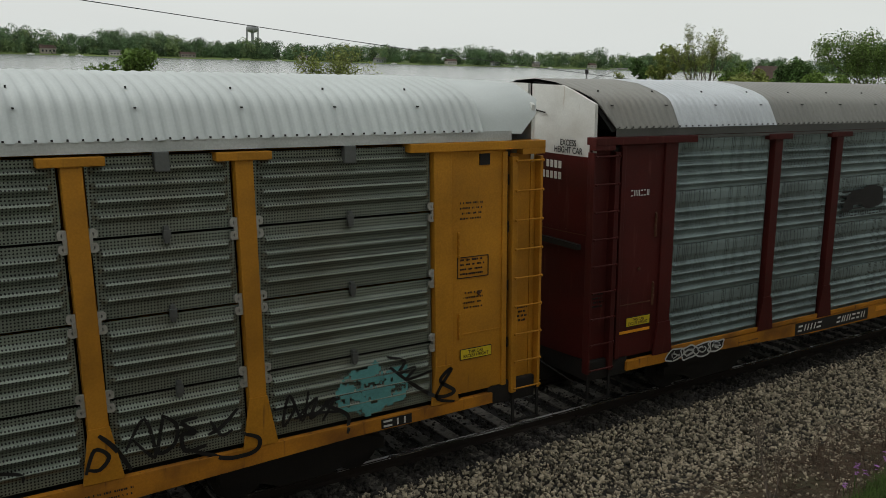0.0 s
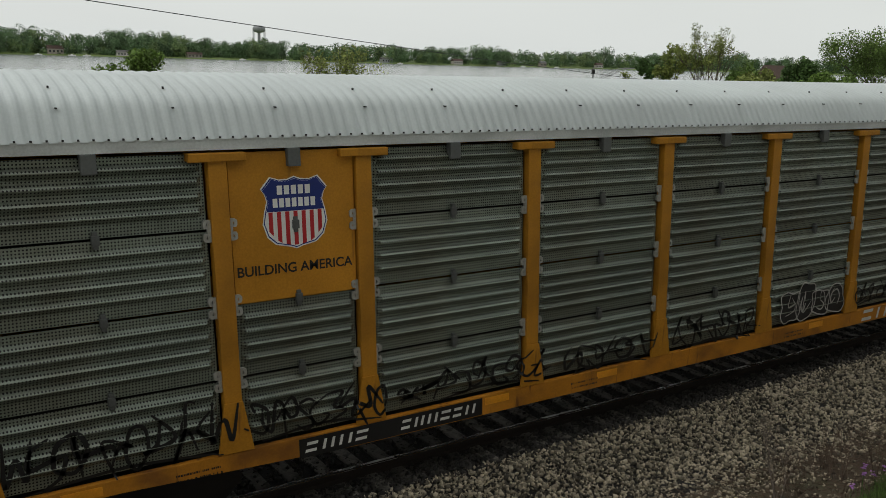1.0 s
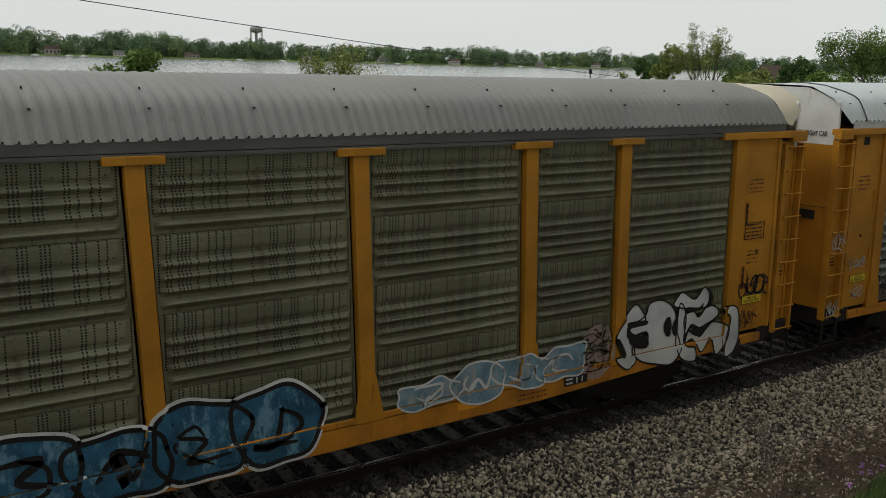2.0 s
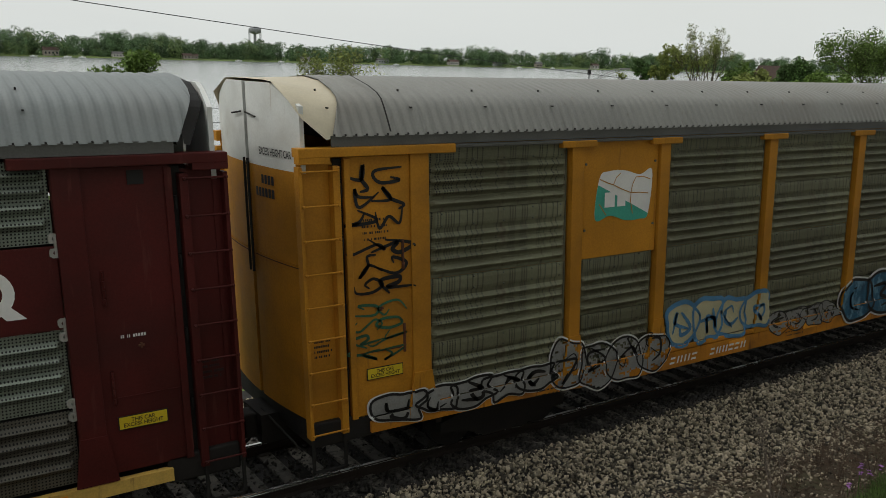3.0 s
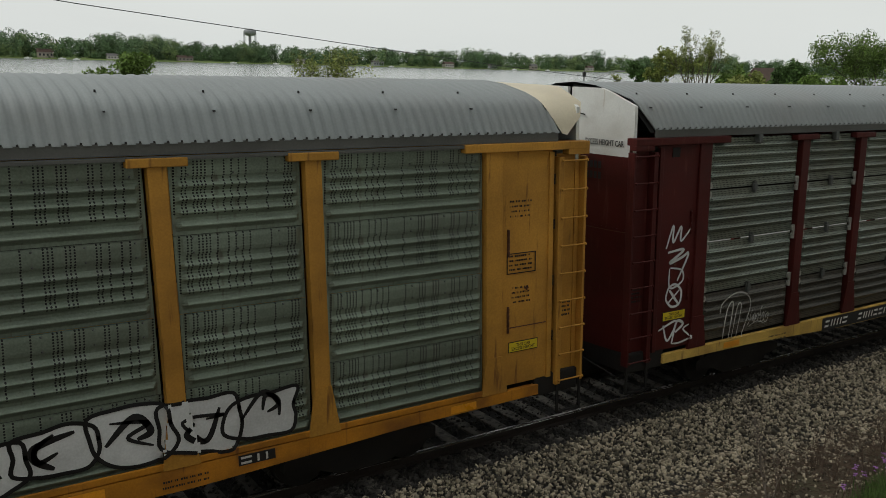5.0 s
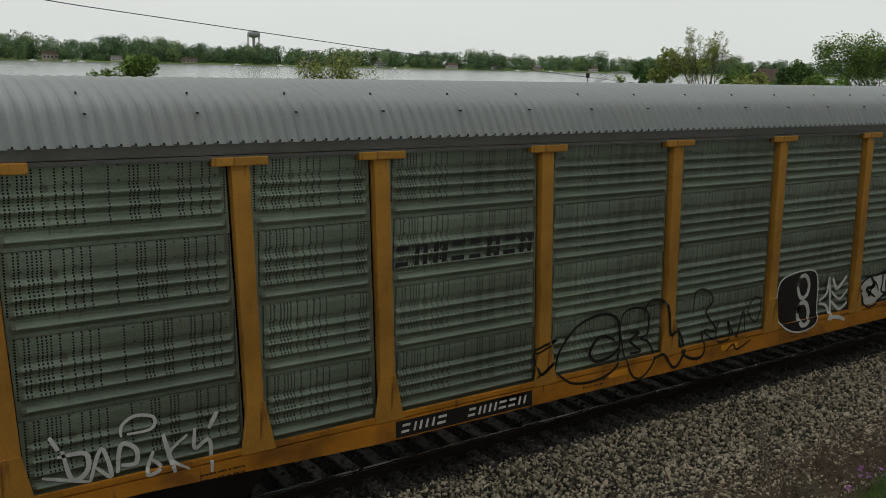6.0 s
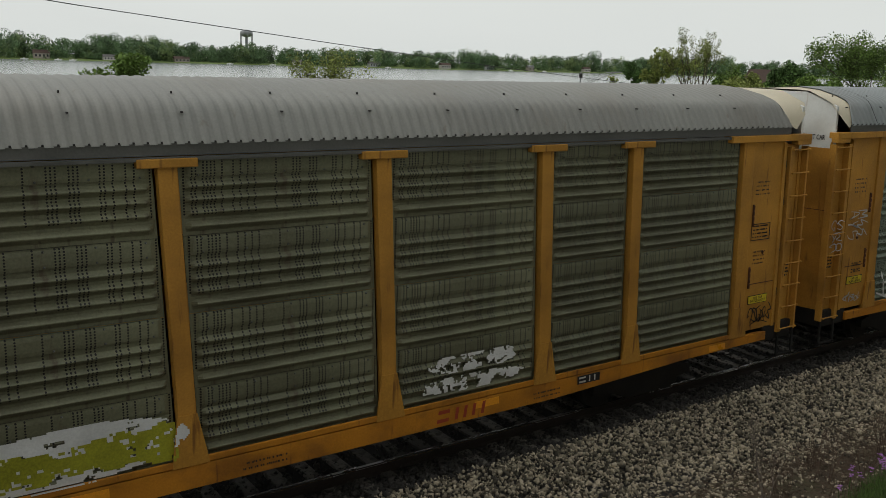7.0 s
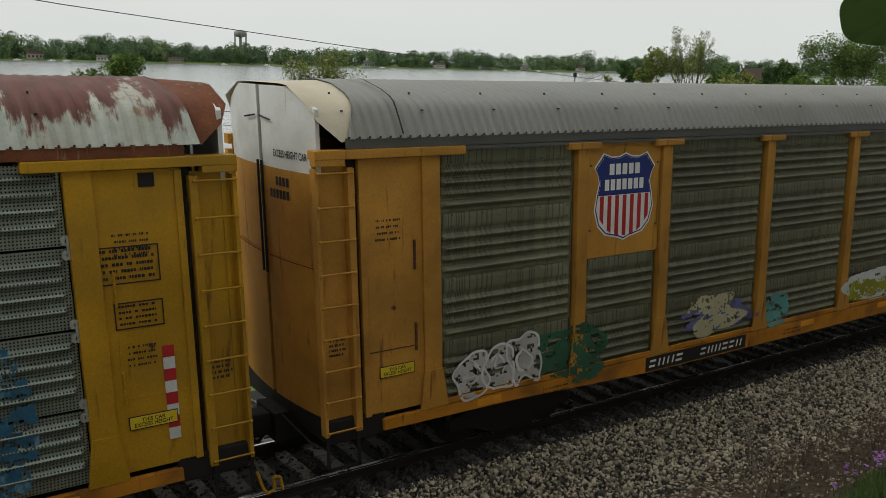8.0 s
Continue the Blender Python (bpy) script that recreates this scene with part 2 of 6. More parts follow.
def rod(bm, p, q, r, n=8, r2=None):
    """A round bar from p to q, tapering to r2."""
    p, q = Vector(p), Vector(q)
    d = (q - p).normalized()
    u = d.orthogonal().normalized()
    w = d.cross(u)
    r2 = r if r2 is None else r2
    rings = [[bm.verts.new(c + (u * math.cos(2 * math.pi * i / n) + w * math.sin(2 * math.pi * i / n)) * s) for i in range(n)] for c, s in ((p, r), (q, r2))]
    for i in range(n):
        j = (i + 1) % n
        bm.faces.new((rings[0][i], rings[0][j], rings[1][j], rings[1][i]))
    bm.faces.new(rings[0][::-1])
    bm.faces.new(rings[1])
    return bm


def finish(bm, name, material, smooth=False):
    me = bpy.data.meshes.new(name)
    bm.to_mesh(me)
    bm.free()
    me.materials.append(material)
    if smooth:
        me.polygons.foreach_set("use_smooth", [True] * len(me.polygons))
    return me


def part(name, bm, material, parent, label="", smooth=False):
    ob = new(name, finish(bm, name, material, smooth))
    ob.parent = parent
    return tagged(ob, label) if label else ob


def shared(name, me, parent, at=(0, 0, 0), label=""):
    ob = new(name, me)
    ob.parent, ob.location = parent, at
    return tagged(ob, label) if label else ob


def thing(name, label, category, at=(0, 0, 0), group="", kind=""):
    ob = new(name)
    ob.empty_display_size = 0.2
    ob.location = at
    return tagged(ob, label, category, group, kind)


def flat_mesh(name, verts, faces, material, smooth=False):
    me = bpy.data.meshes.new(name)
    me.from_pydata(verts, [], faces)
    me.materials.append(material)
    if smooth:
        me.polygons.foreach_set("use_smooth", [True] * len(me.polygons))
    return me


# ---- the autorack cars ----
# stations along a car, from the rear end post; the posts stand in mirrored bays
POSTS = [3.0, 4.946, 7.814, 10.682, 13.55, 16.418, 19.286, 21.232]
REAR, FRONT = 0.12, 24.11
BOUNDS = [1.06, 1.985, 2.94, 3.895, 4.79]
SHUTTER_SKEW = 0.045  # bottom-ahead skew fitted to the camera's rolling shutter; the cars stand upright
FACE = -1.50


def skew(me):
    co = np.empty(len(me.vertices) * 3)
    me.vertices.foreach_get("co", co)
    co = co.reshape(-1, 3)
    co[:, 0] -= SHUTTER_SKEW * co[:, 2]
    me.vertices.foreach_set("co", co.ravel())
    me.update()
    return me


def fit(name, bm, material, parent, label="", smooth=False, at=(0, 0, 0)):
    """A car part: its mesh takes the skew fitted to the camera's view."""
    return place(name, skew(finish(bm, name, material, smooth)), parent, at, label)


def place(name, me, parent, at=(0, 0, 0), label=""):
    x, y, z = at
    lift = SHUTTER_SKEW * (3.2 - z)
    if parent.type == "MESH":
        lift = -SHUTTER_SKEW * z
    ob = new(name, me)
    ob.parent, ob.location = parent, (x + lift, y, z)
    return tagged(ob, label) if label else ob


MESHES = {}


def panel_mesh(kind, w, h, material):
    """One corrugated side panel: four ribs whose ends run out flat, and on some cars a smooth bolted band above."""
    key = (kind, round(w, 3), round(h, 3), material.name)
    if key in MESHES:
        return MESHES[key]
    prof = [(0.0, 0.0)]
    flat = kind != "seamed" and h > 0.9
    if kind == "seamed":
        start, pitch, deep = 0.150, 0.176, 0.070
    elif h > 0.9:
        start, pitch, deep = 0.045, 0.158, 0.062
    else:
        start, pitch, deep = 0.08, 0.172, 0.062
    for i in range(4):
        z = start + i * pitch
        if z + pitch * 0.85 > h:
            break
        prof += [(z, 0.0), (z + pitch * 0.20, deep * 0.40), (z + pitch * 0.38, deep * 0.95), (z + pitch * 0.46, deep), (z + pitch * 0.60, deep * 0.72), (z + pitch * 0.80, 0.0)]
    if flat:
        prof += [(h - 0.235, 0.0), (h - 0.228, 0.03), (h - 0.18, 0.038), (h - 0.06, 0.038), (h - 0.012, 0.03)]
    prof.append((h, 0.0))
    cols = [0.0, 0.035, 0.10, w - 0.10, w - 0.035, w]
    full = [0, 0, 1, 1, 0, 0]
    verts = [(x, -d * k, z) for x, k in zip(cols, full) for z, d in prof]
    m = len(prof)
    faces = [(c * m + r, (c + 1) * m + r, (c + 1) * m + r + 1, c * m + r + 1) for c in range(5) for r in range(m - 1)]
    plain = len(faces)
    if flat:  # bolt heads along both edges of the smooth band
        for x in np.arange(0.22, w - 0.1, 0.42 if kind == "narrow" else 0.55):
            for z in (h - 0.205, h - 0.035):
                k = len(verts)
                verts += [(x - 0.014, -0.030, z - 0.014), (x + 0.014, -0.030, z - 0.014), (x + 0.014, -0.030, z + 0.014), (x - 0.014, -0.030, z + 0.014), (x, -0.060, z + 0.004)]
                faces += [(k, k + 1, k + 4), (k + 1, k + 2, k + 4), (k + 2, k + 3, k + 4), (k + 3, k, k + 4)]
    me = skew(flat_mesh("panel", verts, faces, material))
    me.materials.append(CLIP_DARK)
    for p in me.polygons[plain:]:
        p.material_index = 1
    MESHES[key] = me
    return me


def cached(key, make):
    if key not in MESHES:
        MESHES[key] = make()
    return MESHES[key]


ROOF_PROFILE = [(-1.50, 4.985), (-1.425, 5.14), (-1.335, 5.31), (-1.27, 5.405), (-1.17, 5.475), (-0.96, 5.555), (-0.50, 5.67), (0.0, 5.712)]
ROOF_PROFILE = ROOF_PROFILE + [(-y, z) for y, z in ROOF_PROFILE[-2::-1]]
END_PROFILE = [(-1.49, 4.93), (-1.40, 5.38), (-0.78, 5.645), (0.78, 5.645), (1.40, 5.38), (1.49, 4.93)]


def roof_mesh(x0, x1, material, slant=0.0, lift=0.0, pitch=0.156):
    """Sheet roof with a rounded rib every 16 cm; slant: how far the crown overhangs the eaves at the ends, or stays short of them."""
    per = 8
    reach = max(slant, 0.0)
    n = int((x1 - x0 + 2 * reach) / pitch * per)
    xs = np.linspace(x0 - reach, x1 + reach, n + 1)
    rib = np.clip(0.5 + 1.5 * np.cos(2 * np.pi * (xs / pitch)), 0, 1) * 0.021
    verts, faces = [], []
    m = len(ROOF_PROFILE)
    for x, r in zip(xs, rib):
        for i, (y, z) in enumerate(ROOF_PROFILE):
            ny, nz = y / 1.5, max(0.12, (z - 4.95) / 0.75)
            k = r / math.hypot(ny, nz) * (0.5 if z > 5.6 else 1.0)
            over = slant * (z - 4.985) / 0.727
            k += lift
            verts.append((min(max(x, x0 - over), x1 + over), y + ny * k, z + nz * k))
    for c in range(n):
        for r in range(m - 1):
            faces.append((c * m + r, (c + 1) * m + r, (c + 1) * m + r + 1, c * m + r + 1))
    return skew(flat_mesh("roof", verts, faces, material, True))


def loft(bm, a, b):
    """Joins two outlines of equal count, given as points, with a skin."""
    va, vb = [bm.verts.new(p) for p in a], [bm.verts.new(p) for p in b]
    for i in range(len(a) - 1):
        bm.faces.new((va[i], va[i + 1], vb[i + 1], vb[i]))
    return bm


def end_profile(n):
    """The end outline resampled to n points by arc length."""
    pts = [Vector((0, *p)) for p in END_PROFILE]
    run = [0.0]
    for p, q in zip(pts, pts[1:]):
        run.append(run[-1] + (q - p).length)
    out = []
    for k in range(n):
        d = run[-1] * k / (n - 1)
        i = min(max(j for j in range(len(run)) if run[j] <= d + 1e-9), len(pts) - 2)
        t = (d - run[i]) / (run[i + 1] - run[i])
        out.append(pts[i].lerp(pts[i + 1], t))
    return out


def door_leaf(bm, x_out, side, z0, z1, thick, inner, proud=0.0):
    """One leaf of the bowed end door between z0 and z1, side -1 near or 1 far; x_out is -1 at the rear, 1 at the front."""
    ny = 7
    base = (-1.56 if x_out < 0 else 24.23 + 1.56) + x_out * proud

    def top_at(y):
        y = abs(y)
        if y < 0.78:
            return 5.63
        return 5.63 - (y - 0.78) / 0.62 * 0.265

    outer, back = [], []
    for i in range(ny):
        y = side * (inner + (1.40 - inner) * i / (ny - 1))
        bow = 0.17 * (1 - (y / 1.5) ** 2)
        zt = min(z1, top_at(y))
        outer.append([(base + x_out * bow, y, z0), (base + x_out * bow, y, zt)])
        back.append([(base + x_out * (bow - thick), y, z0), (base + x_out * (bow - thick), y, zt)])
    vo = [[bm.verts.new(p) for p in q] for q in outer]
    vb = [[bm.verts.new(p) for p in q] for q in back]
    for i in range(ny - 1):
        bm.faces.new((vo[i][0], vo[i + 1][0], vo[i + 1][1], vo[i][1]))
        bm.faces.new((vb[i][0], vb[i][1], vb[i + 1][1], vb[i + 1][0]))
        bm.faces.new((vo[i][1], vo[i + 1][1], vb[i + 1][1], vb[i][1]))
        bm.faces.new((vo[i][0], vb[i][0], vb[i + 1][0], vo[i + 1][0]))
    for i in (0, ny - 1):
        bm.faces.new((vo[i][0], vo[i][1], vb[i][1], vb[i][0]))
    bmesh.ops.recalc_face_normals(bm, faces=bm.faces)
    return bm


def post_mesh(material, tall):
    def make():
        bm = bmesh.new()
        box(bm, -0.115, 0.115, FACE, FACE + 0.14, 1.02, 4.74, 0.012)
        foot = 1.70 if tall else 1.60
        half = 0.235
        prism(bm, [(-0.12, foot), (-half, 1.03), (half, 1.03), (0.12, foot)], FACE - 0.012, FACE + 0.02)
        return skew(finish(bm, "post", material))
    return cached(("post", material.name, tall), make)


def cap_mesh(material):
    def make():
        bm = bmesh.new()
        box(bm, -0.35, 0.35, FACE - 0.04, FACE + 0.16, 4.725, 4.83, 0.014)
        return skew(finish(bm, "cap", material))
    return cached(("cap", material.name), make)


def latch_mesh():
    def make():
        bm = bmesh.new()
        for s in (-1, 1):
            prism(bm, [(0.0, s * 0.03), (0.07, s * 0.03), (0.085, s * 0.06), (0.085, s * 0.11), (0.055, s * 0.135), (0.0, s * 0.135), (0.0, s * 0.105), (0.035, s * 0.10), (0.05, s * 0.08), (0.035, s * 0.055), (0.0, s * 0.055)], FACE + 0.035, FACE + 0.075)
        box(bm, -0.02, 0.03, FACE + 0.04, FACE + 0.08, -0.135, 0.135)
        return skew(finish(bm, "latch", CLIP))
    return cached("latch", make)


def latch_mirror():
    def make():
        me = latch_mesh().copy()
        me.transform(Matrix.Diagonal((-1, 1, 1, 1)))
        me.transform(Matrix.Shear("XZ", 4, (0, 0)))
        co = [v.co for v in me.vertices]
        for c in co:
            c.x -= 2 * SHUTTER_SKEW * c.z
        me.flip_normals()
        return me
    return cached("latch_mirror", make)


def clip_mesh():
    def make():
        bm = bmesh.new()
        box(bm, -0.03, 0.03, FACE + 0.03, FACE + 0.09, -0.10, 0.10, 0.006)
        box(bm, -0.045, 0.045, FACE + 0.02, FACE + 0.07, -0.055, 0.055, 0.006)
        return skew(finish(bm, "seam_clip", CLIP_DARK))
    return cached("clip", make)


def hanger_mesh(half):
    def make():
        bm = bmesh.new()
        box(bm, -half, half, FACE - 0.02, FACE + 0.09, 4.63 if half > 0.06 else 4.70, 4.86, 0.012)
        return skew(finish(bm, "panel_hanger", CLIP_DARK))
    return cached(("hanger", half), make)


def rung_mesh(material):
    def make():
        bm = bmesh.new()
        rod(bm, (0, 0, 0), (0.50, 0, 0), 0.013, 7)
        for x in (0.0, 0.5):
            bmesh.ops.create_icosphere(bm, subdivisions=1, radius=0.026, matrix=Matrix.Translation((x, -0.008, 0)))
        return finish(bm, "rung", material)
    return cached(("rung", material.name), make)


def wheelset_mesh():
    def make():
        bm = bmesh.new()
        rod(bm, (0, -0.9, 0), (0, 0.9, 0), 0.075, 10)
        for y in (-0.75, 0.75):
            s = 1 if y > 0 else -1
            rod(bm, (0, y - 0.065 * s, 0), (0, y - 0.03 * s, 0), 0.45, 28)
            rod(bm, (0, y - 0.03 * s, 0), (0, y + 0.085 * s, 0), 0.425, 28, 0.417)
            rod(bm, (0, y + 0.085 * s, 0), (0, y + 0.12 * s, 0), 0.13, 12)
            for k in range(3):
                a = k * 2.094
                rod(bm, (0.24 * math.cos(a), y + 0.08 * s, 0.24 * math.sin(a)), (0.24 * math.cos(a), y + 0.10 * s, 0.24 * math.sin(a)), 0.03, 6)
        return finish(bm, "wheelset", BLACK)
    return cached("wheelset", make)


WHEELS = []


def truck(car, x):
    bm = bmesh.new()
    for y in (-1.0, 1.0):
        prism(bm, [(-1.25, 0.52), (-0.95, 0.60), (-0.45, 0.70), (0.45, 0.70), (0.95, 0.60), (1.25, 0.52), (1.25, 0.36), (0.75, 0.30), (0.42, 0.16), (-0.42, 0.16), (-0.75, 0.30), (-1.25, 0.36)], y - 0.07, y + 0.07)
        for k in (-0.22, -0.08, 0.08, 0.22):
            rod(bm, (k, y - 0.085 * (1 if y > 0 else -1), 0.22), (k, y - 0.085 * (1 if y > 0 else -1), 0.50), 0.055, 8)
    box(bm, -0.22, 0.22, -0.95, 0.95, 0.42, 0.68)
    t = part("truck", bm, BLACK, car, "black cast-steel bogie frame with grease and dust")
    t.location = (x, 0, 0)
    for dx in (-0.89, 0.89):
        w = shared("wheelset", wheelset_mesh(), t, (dx, 0, 0.425))
        WHEELS.append((w, dx, 0.425))
    return t


def mirror(x, end):
    return x if end < 0 else 24.23 - x


def ladder(car, end, paint):
    """The corner ladder: backing, two stiles and nine rungs with bolted ends."""
    xa, xb = sorted((mirror(-1.66, end), mirror(-1.13, end)))
    bm = bmesh.new()
    box(bm, xa + 0.02, xb - 0.02, FACE + 0.12, FACE + 0.14, 0.98, 4.66)
    lad = fit("ladder", bm, paint, car)
    inner, outer = mirror(-1.15, end), mirror(-1.65, end)
    for x, w in ((inner, 0.05), (outer, 0.025)):
        bm = bmesh.new()
        box(bm, x - w, x + w, FACE - 0.01, FACE + 0.13, 0.95, 4.62, 0.008)
        fit("stile", bm, paint, lad).location.x = 0
    for i in range(9):
        z = 1.02 + i * 0.443
        ob = new("rung", rung_mesh(paint))
        ob.parent, ob.location = lad, (xa + 0.015 - SHUTTER_SKEW * z, FACE - 0.035, z)
    return lad


def autorack(name, label, x, spec):
    """One enclosed autorack with its panels, posts, roof, ends, ladders and bogies. x is the rear end post at the clip's start."""
    car = thing("autorack", label, "railway car", (x, 0, 0), "autorack cars of the train")
    paint, sill_paint, side, roof = spec["paint"], spec["sill"], spec["side"], spec["roof"]
    kind, band = spec["kind"], spec["band"]
    # sills
    for y, nm in ((FACE, "side_sill"), (-FACE, "side_sill")):
        s = 1 if y < 0 else -1
        bm = bmesh.new()
        prism(bm, [(-0.75, 1.02), (24.98, 1.02), (24.98, 0.86), (22.6, 0.84), (19.5, 0.72), (4.7, 0.72), (1.6, 0.84), (-0.75, 0.86)], min(y, y + 0.09 * s), max(y, y + 0.09 * s))
        fit(nm, bm, sill_paint, car)
    bm = bmesh.new()
    box(bm, -1.5, 25.7, -1.38, 1.38, 0.94, 1.0)
    box(bm, -1.9, 26.1, -0.33, 0.33, 0.50, 0.94)
    for k in range(9):
        box(bm, 0.4 + k * 2.9, 0.5 + k * 2.9, -1.38, 1.38, 0.72, 0.94)
    fit("underframe", bm, BLACK, car, "black steel underframe with centre sill")
    bm = bmesh.new()
    for z in (1.90, 3.32):
        box(bm, -1.0, 25.2, -1.36, 1.36, z, z + 0.05)
    fit("deck", bm, DARK, car)
    # far side: one wall of ribs and posts
    bm = bmesh.new()
    for lo, hi in zip(BOUNDS, BOUNDS[1:]):
        gap = 0.17 if spec.get("low") and lo > 1.1 else 0.0
        box(bm, -1.6, 25.8, 1.36, 1.40, lo + gap if lo > 1.1 else 0.98, hi + (0.06 if gap or (spec.get("low") and hi < 4.7) else 0))
    box(bm, -1.6, 25.8, 1.36, 1.40, 4.79, 4.86)
    for p in [REAR] + POSTS + [FRONT]:
        box(bm, p - 0.115, p + 0.115, 1.40, 1.50, 1.02, 4.74)
    box(bm, -1.66, 0.66, 1.38, 1.54, 4.70, 4.85)
    box(bm, 23.56, 25.88, 1.38, 1.54, 4.70, 4.85)
    box(bm, -1.68, -1.12, 1.36, 1.50, 0.95, 4.62)
    fit("far_wall", bm, paint, car)
    # posts with caps
    for p in POSTS:
        ob = place("post", post_mesh(paint, spec.get("tall", True)), car, (p, 0, 0))
        place("cap", cap_mesh(paint), ob, (0, 0, 0))
    # panels bay by bay
    edges = [REAR + 0.02] + POSTS + [FRONT - 0.02]
    solid = spec.get("solid", {})
    for i in range(9):
        a, b = edges[i] + 0.148, edges[i + 1] - 0.148
        for r in range(4):
            gap = 0.028 if kind == "seamed" else 0.006
            z0, z1 = BOUNDS[r] + gap * 0.5, BOUNDS[r + 1] - gap * 0.5 + (0.035 if r == 3 else 0.0)
            if (i, r) in solid:
                bm = bmesh.new()
                box(bm, a - 0.01, b + 0.01, FACE + 0.055, FACE + 0.075, z0 - 0.01, z1 + 0.01, 0.004)
                fit("panel", bm, solid[i, r], car, "flat painted sign panel")
            else:
                place("panel", panel_mesh(kind, b - a, z1 - z0, spec.get("low", side) if r == 0 else side), car, (a, FACE + 0.10, z0))
        if kind == "seamed":
            for r in (1, 2, 3):
                place("latch", latch_mesh(), car, (a - 0.02, 0, BOUNDS[r]))
                place("latch", latch_mirror(), car, (b + 0.02, 0, BOUNDS[r]))
                place("seam_clip", clip_mesh(), car, ((a + b) / 2, 0, BOUNDS[r]))
            place("panel_hanger", hanger_mesh(0.048 if spec.get("low") else 0.085), car, ((a + b) / 2, 0, 0))
        else:
            bm = bmesh.new()
            box(bm, a + 0.06, b - 0.06, FACE + 0.0, FACE + 0.04, 1.035, 1.115, 0.008)
            fit("strip", bm, sill_paint, car)
    # roof
    hooded = spec.get("hood")
    long = spec.get("long")
    me = roof_mesh(-1.30, 25.50, roof, -0.14) if long else roof_mesh(-0.75, 24.78, roof) if hooded and kind == "seamed" else roof_mesh(-1.18, 25.34, roof, -0.34) if hooded else roof_mesh(-1.22, 25.35, roof, 0.42)
    place("roof", me, car, label=spec["roof_label"])
    for y in (FACE, 1.485):
        bm = bmesh.new()
        box(bm, -1.2, 25.3, y, y + 0.015, 4.86, 5.0)
        if kind != "seamed":
            box(bm, -0.5, 24.7, y - 0.02, y, 4.80, 4.85, 0.004)
        fit("eave_strip", bm, band, car)
    bm = bmesh.new()
    k = 0
    while k * 0.156 < 25.8:
        xx = -1.16 + k * 0.156
        box(bm, xx - 0.011, xx + 0.011, FACE - 0.026, FACE - 0.012, 5.0, 5.022)
        if k % 8 == 0:
            box(bm, xx - 0.010, xx + 0.010, -1.362, -1.31, 5.332, 5.350)
            box(bm, xx - 0.009, xx + 0.009, -1.02, -0.995, 5.54, 5.568)
        k += 1
    tagged(fit("roof_bolts", bm, BLACK, car), kind="stuff")
    if kind == "banded":
        bm = bmesh.new()
        loft(bm, [(-0.37, y * 1.035, z + 0.058) for y, z in ROOF_PROFILE], [(-0.345, y * 1.035, z + 0.058) for y, z in ROOF_PROFILE])
        fit("roof_seam", bm, BLACK, car, "black sealed joint across the roof")
    # ends
    for end in (-1, 1):
        n = len(ROOF_PROFILE)
        if hooded:
            eave, back = (-1.28, 0.14) if long else (-0.73, 0.0) if kind == "seamed" and end < 0 else (-0.58, 0.0) if kind == "seamed" else (-1.16, 0.34)
            rim = end_profile(n)
            bm = bmesh.new()
            loft(bm, [(mirror(eave + back * (z - 4.985) / 0.727, end), y * 0.99, z - 0.012) for y, z in ROOF_PROFILE], [(mirror(-1.26 - 0.42 * min(1, max(0, (p.z - 4.95) / 0.34)), end), p.y, p.z + 0.02) for p in rim])
            fit("roof_hood", bm, hooded, car, smooth=True)
        bm = bmesh.new()
        xi = mirror(-1.12, end)
        bm.faces.new([bm.verts.new((xi, y * 0.97, z - 0.04)) for y, z in ROOF_PROFILE])
        if not hooded:
            loft(bm, [(mirror(-1.20, end), y * 0.985, z - 0.03) for y, z in ROOF_PROFILE], [(mirror(-1.27 - 0.40 * (z - 4.985) / 0.727, end), y * 0.975, z - 0.05) for y, z in ROOF_PROFILE])
        fit("weather_strip", bm, BLACK, car, "black sheet darkening the roof end, with a weather strip where there is no hood")
        for s in (-1, 1):
            bm = bmesh.new()
            door_leaf(bm, end, s, 1.16, 4.53, 0.06, 0.055)
            leaf = fit("end_door", bm, paint, car)
            bm = bmesh.new()
            door_leaf(bm, end, s, 4.53, 6.0, 0.06, 0.055)
            fit("upper_panel", bm, spec["white"], leaf, "white upper part of the end door").location.x = 0
            bm = bmesh.new()
            xd = mirror(-1.76, end)
            rod(bm, (xd, s * 0.08, 5.22), (xd, s * 0.42, 5.18), 0.012, 6)
            rod(bm, (xd, s * 0.06, 3.0), (xd, s * 0.06, 4.6), 0.018, 6)
            fit("lock_rod", bm, BLACK, leaf).location.x = 0
            bm = bmesh.new()
            door_leaf(bm, end, s, 3.26, 3.272, 0.02, 0.09, 0.006)
            fit("door_seam", bm, RUST, leaf, "riveted seam across the door").location.x = 0
            bm = bmesh.new()
            for q in range(17):
                yy = s * (0.12 + q * 0.078)
                xx = mirror(-1.56 - 0.17 * (1 - (yy / 1.5) ** 2), end)
                box(bm, xx - 0.014, xx + 0.014, yy - 0.009, yy + 0.009, 3.30, 3.318)
            tagged(fit("rivets", bm, paint, leaf), kind="stuff").location.x = 0
        # header beam over the corner
        xa, xb = sorted((mirror(-1.68, end), mirror(0.68, end)))
        bm = bmesh.new()
        box(bm, xa, xb, FACE - 0.05, FACE + 0.16, 4.735, 4.855, 0.012)
        xs = sorted((mirror(-1.68, end), mirror(-1.25, end)))
        box(bm, xs[0], xs[1], FACE - 0.045, FACE + 0.1, 4.655, 4.74, 0.008)
        fit("header_beam", bm, paint, car)
        # end post and corner panel
        xp = mirror(REAR, end)
        bm = bmesh.new()
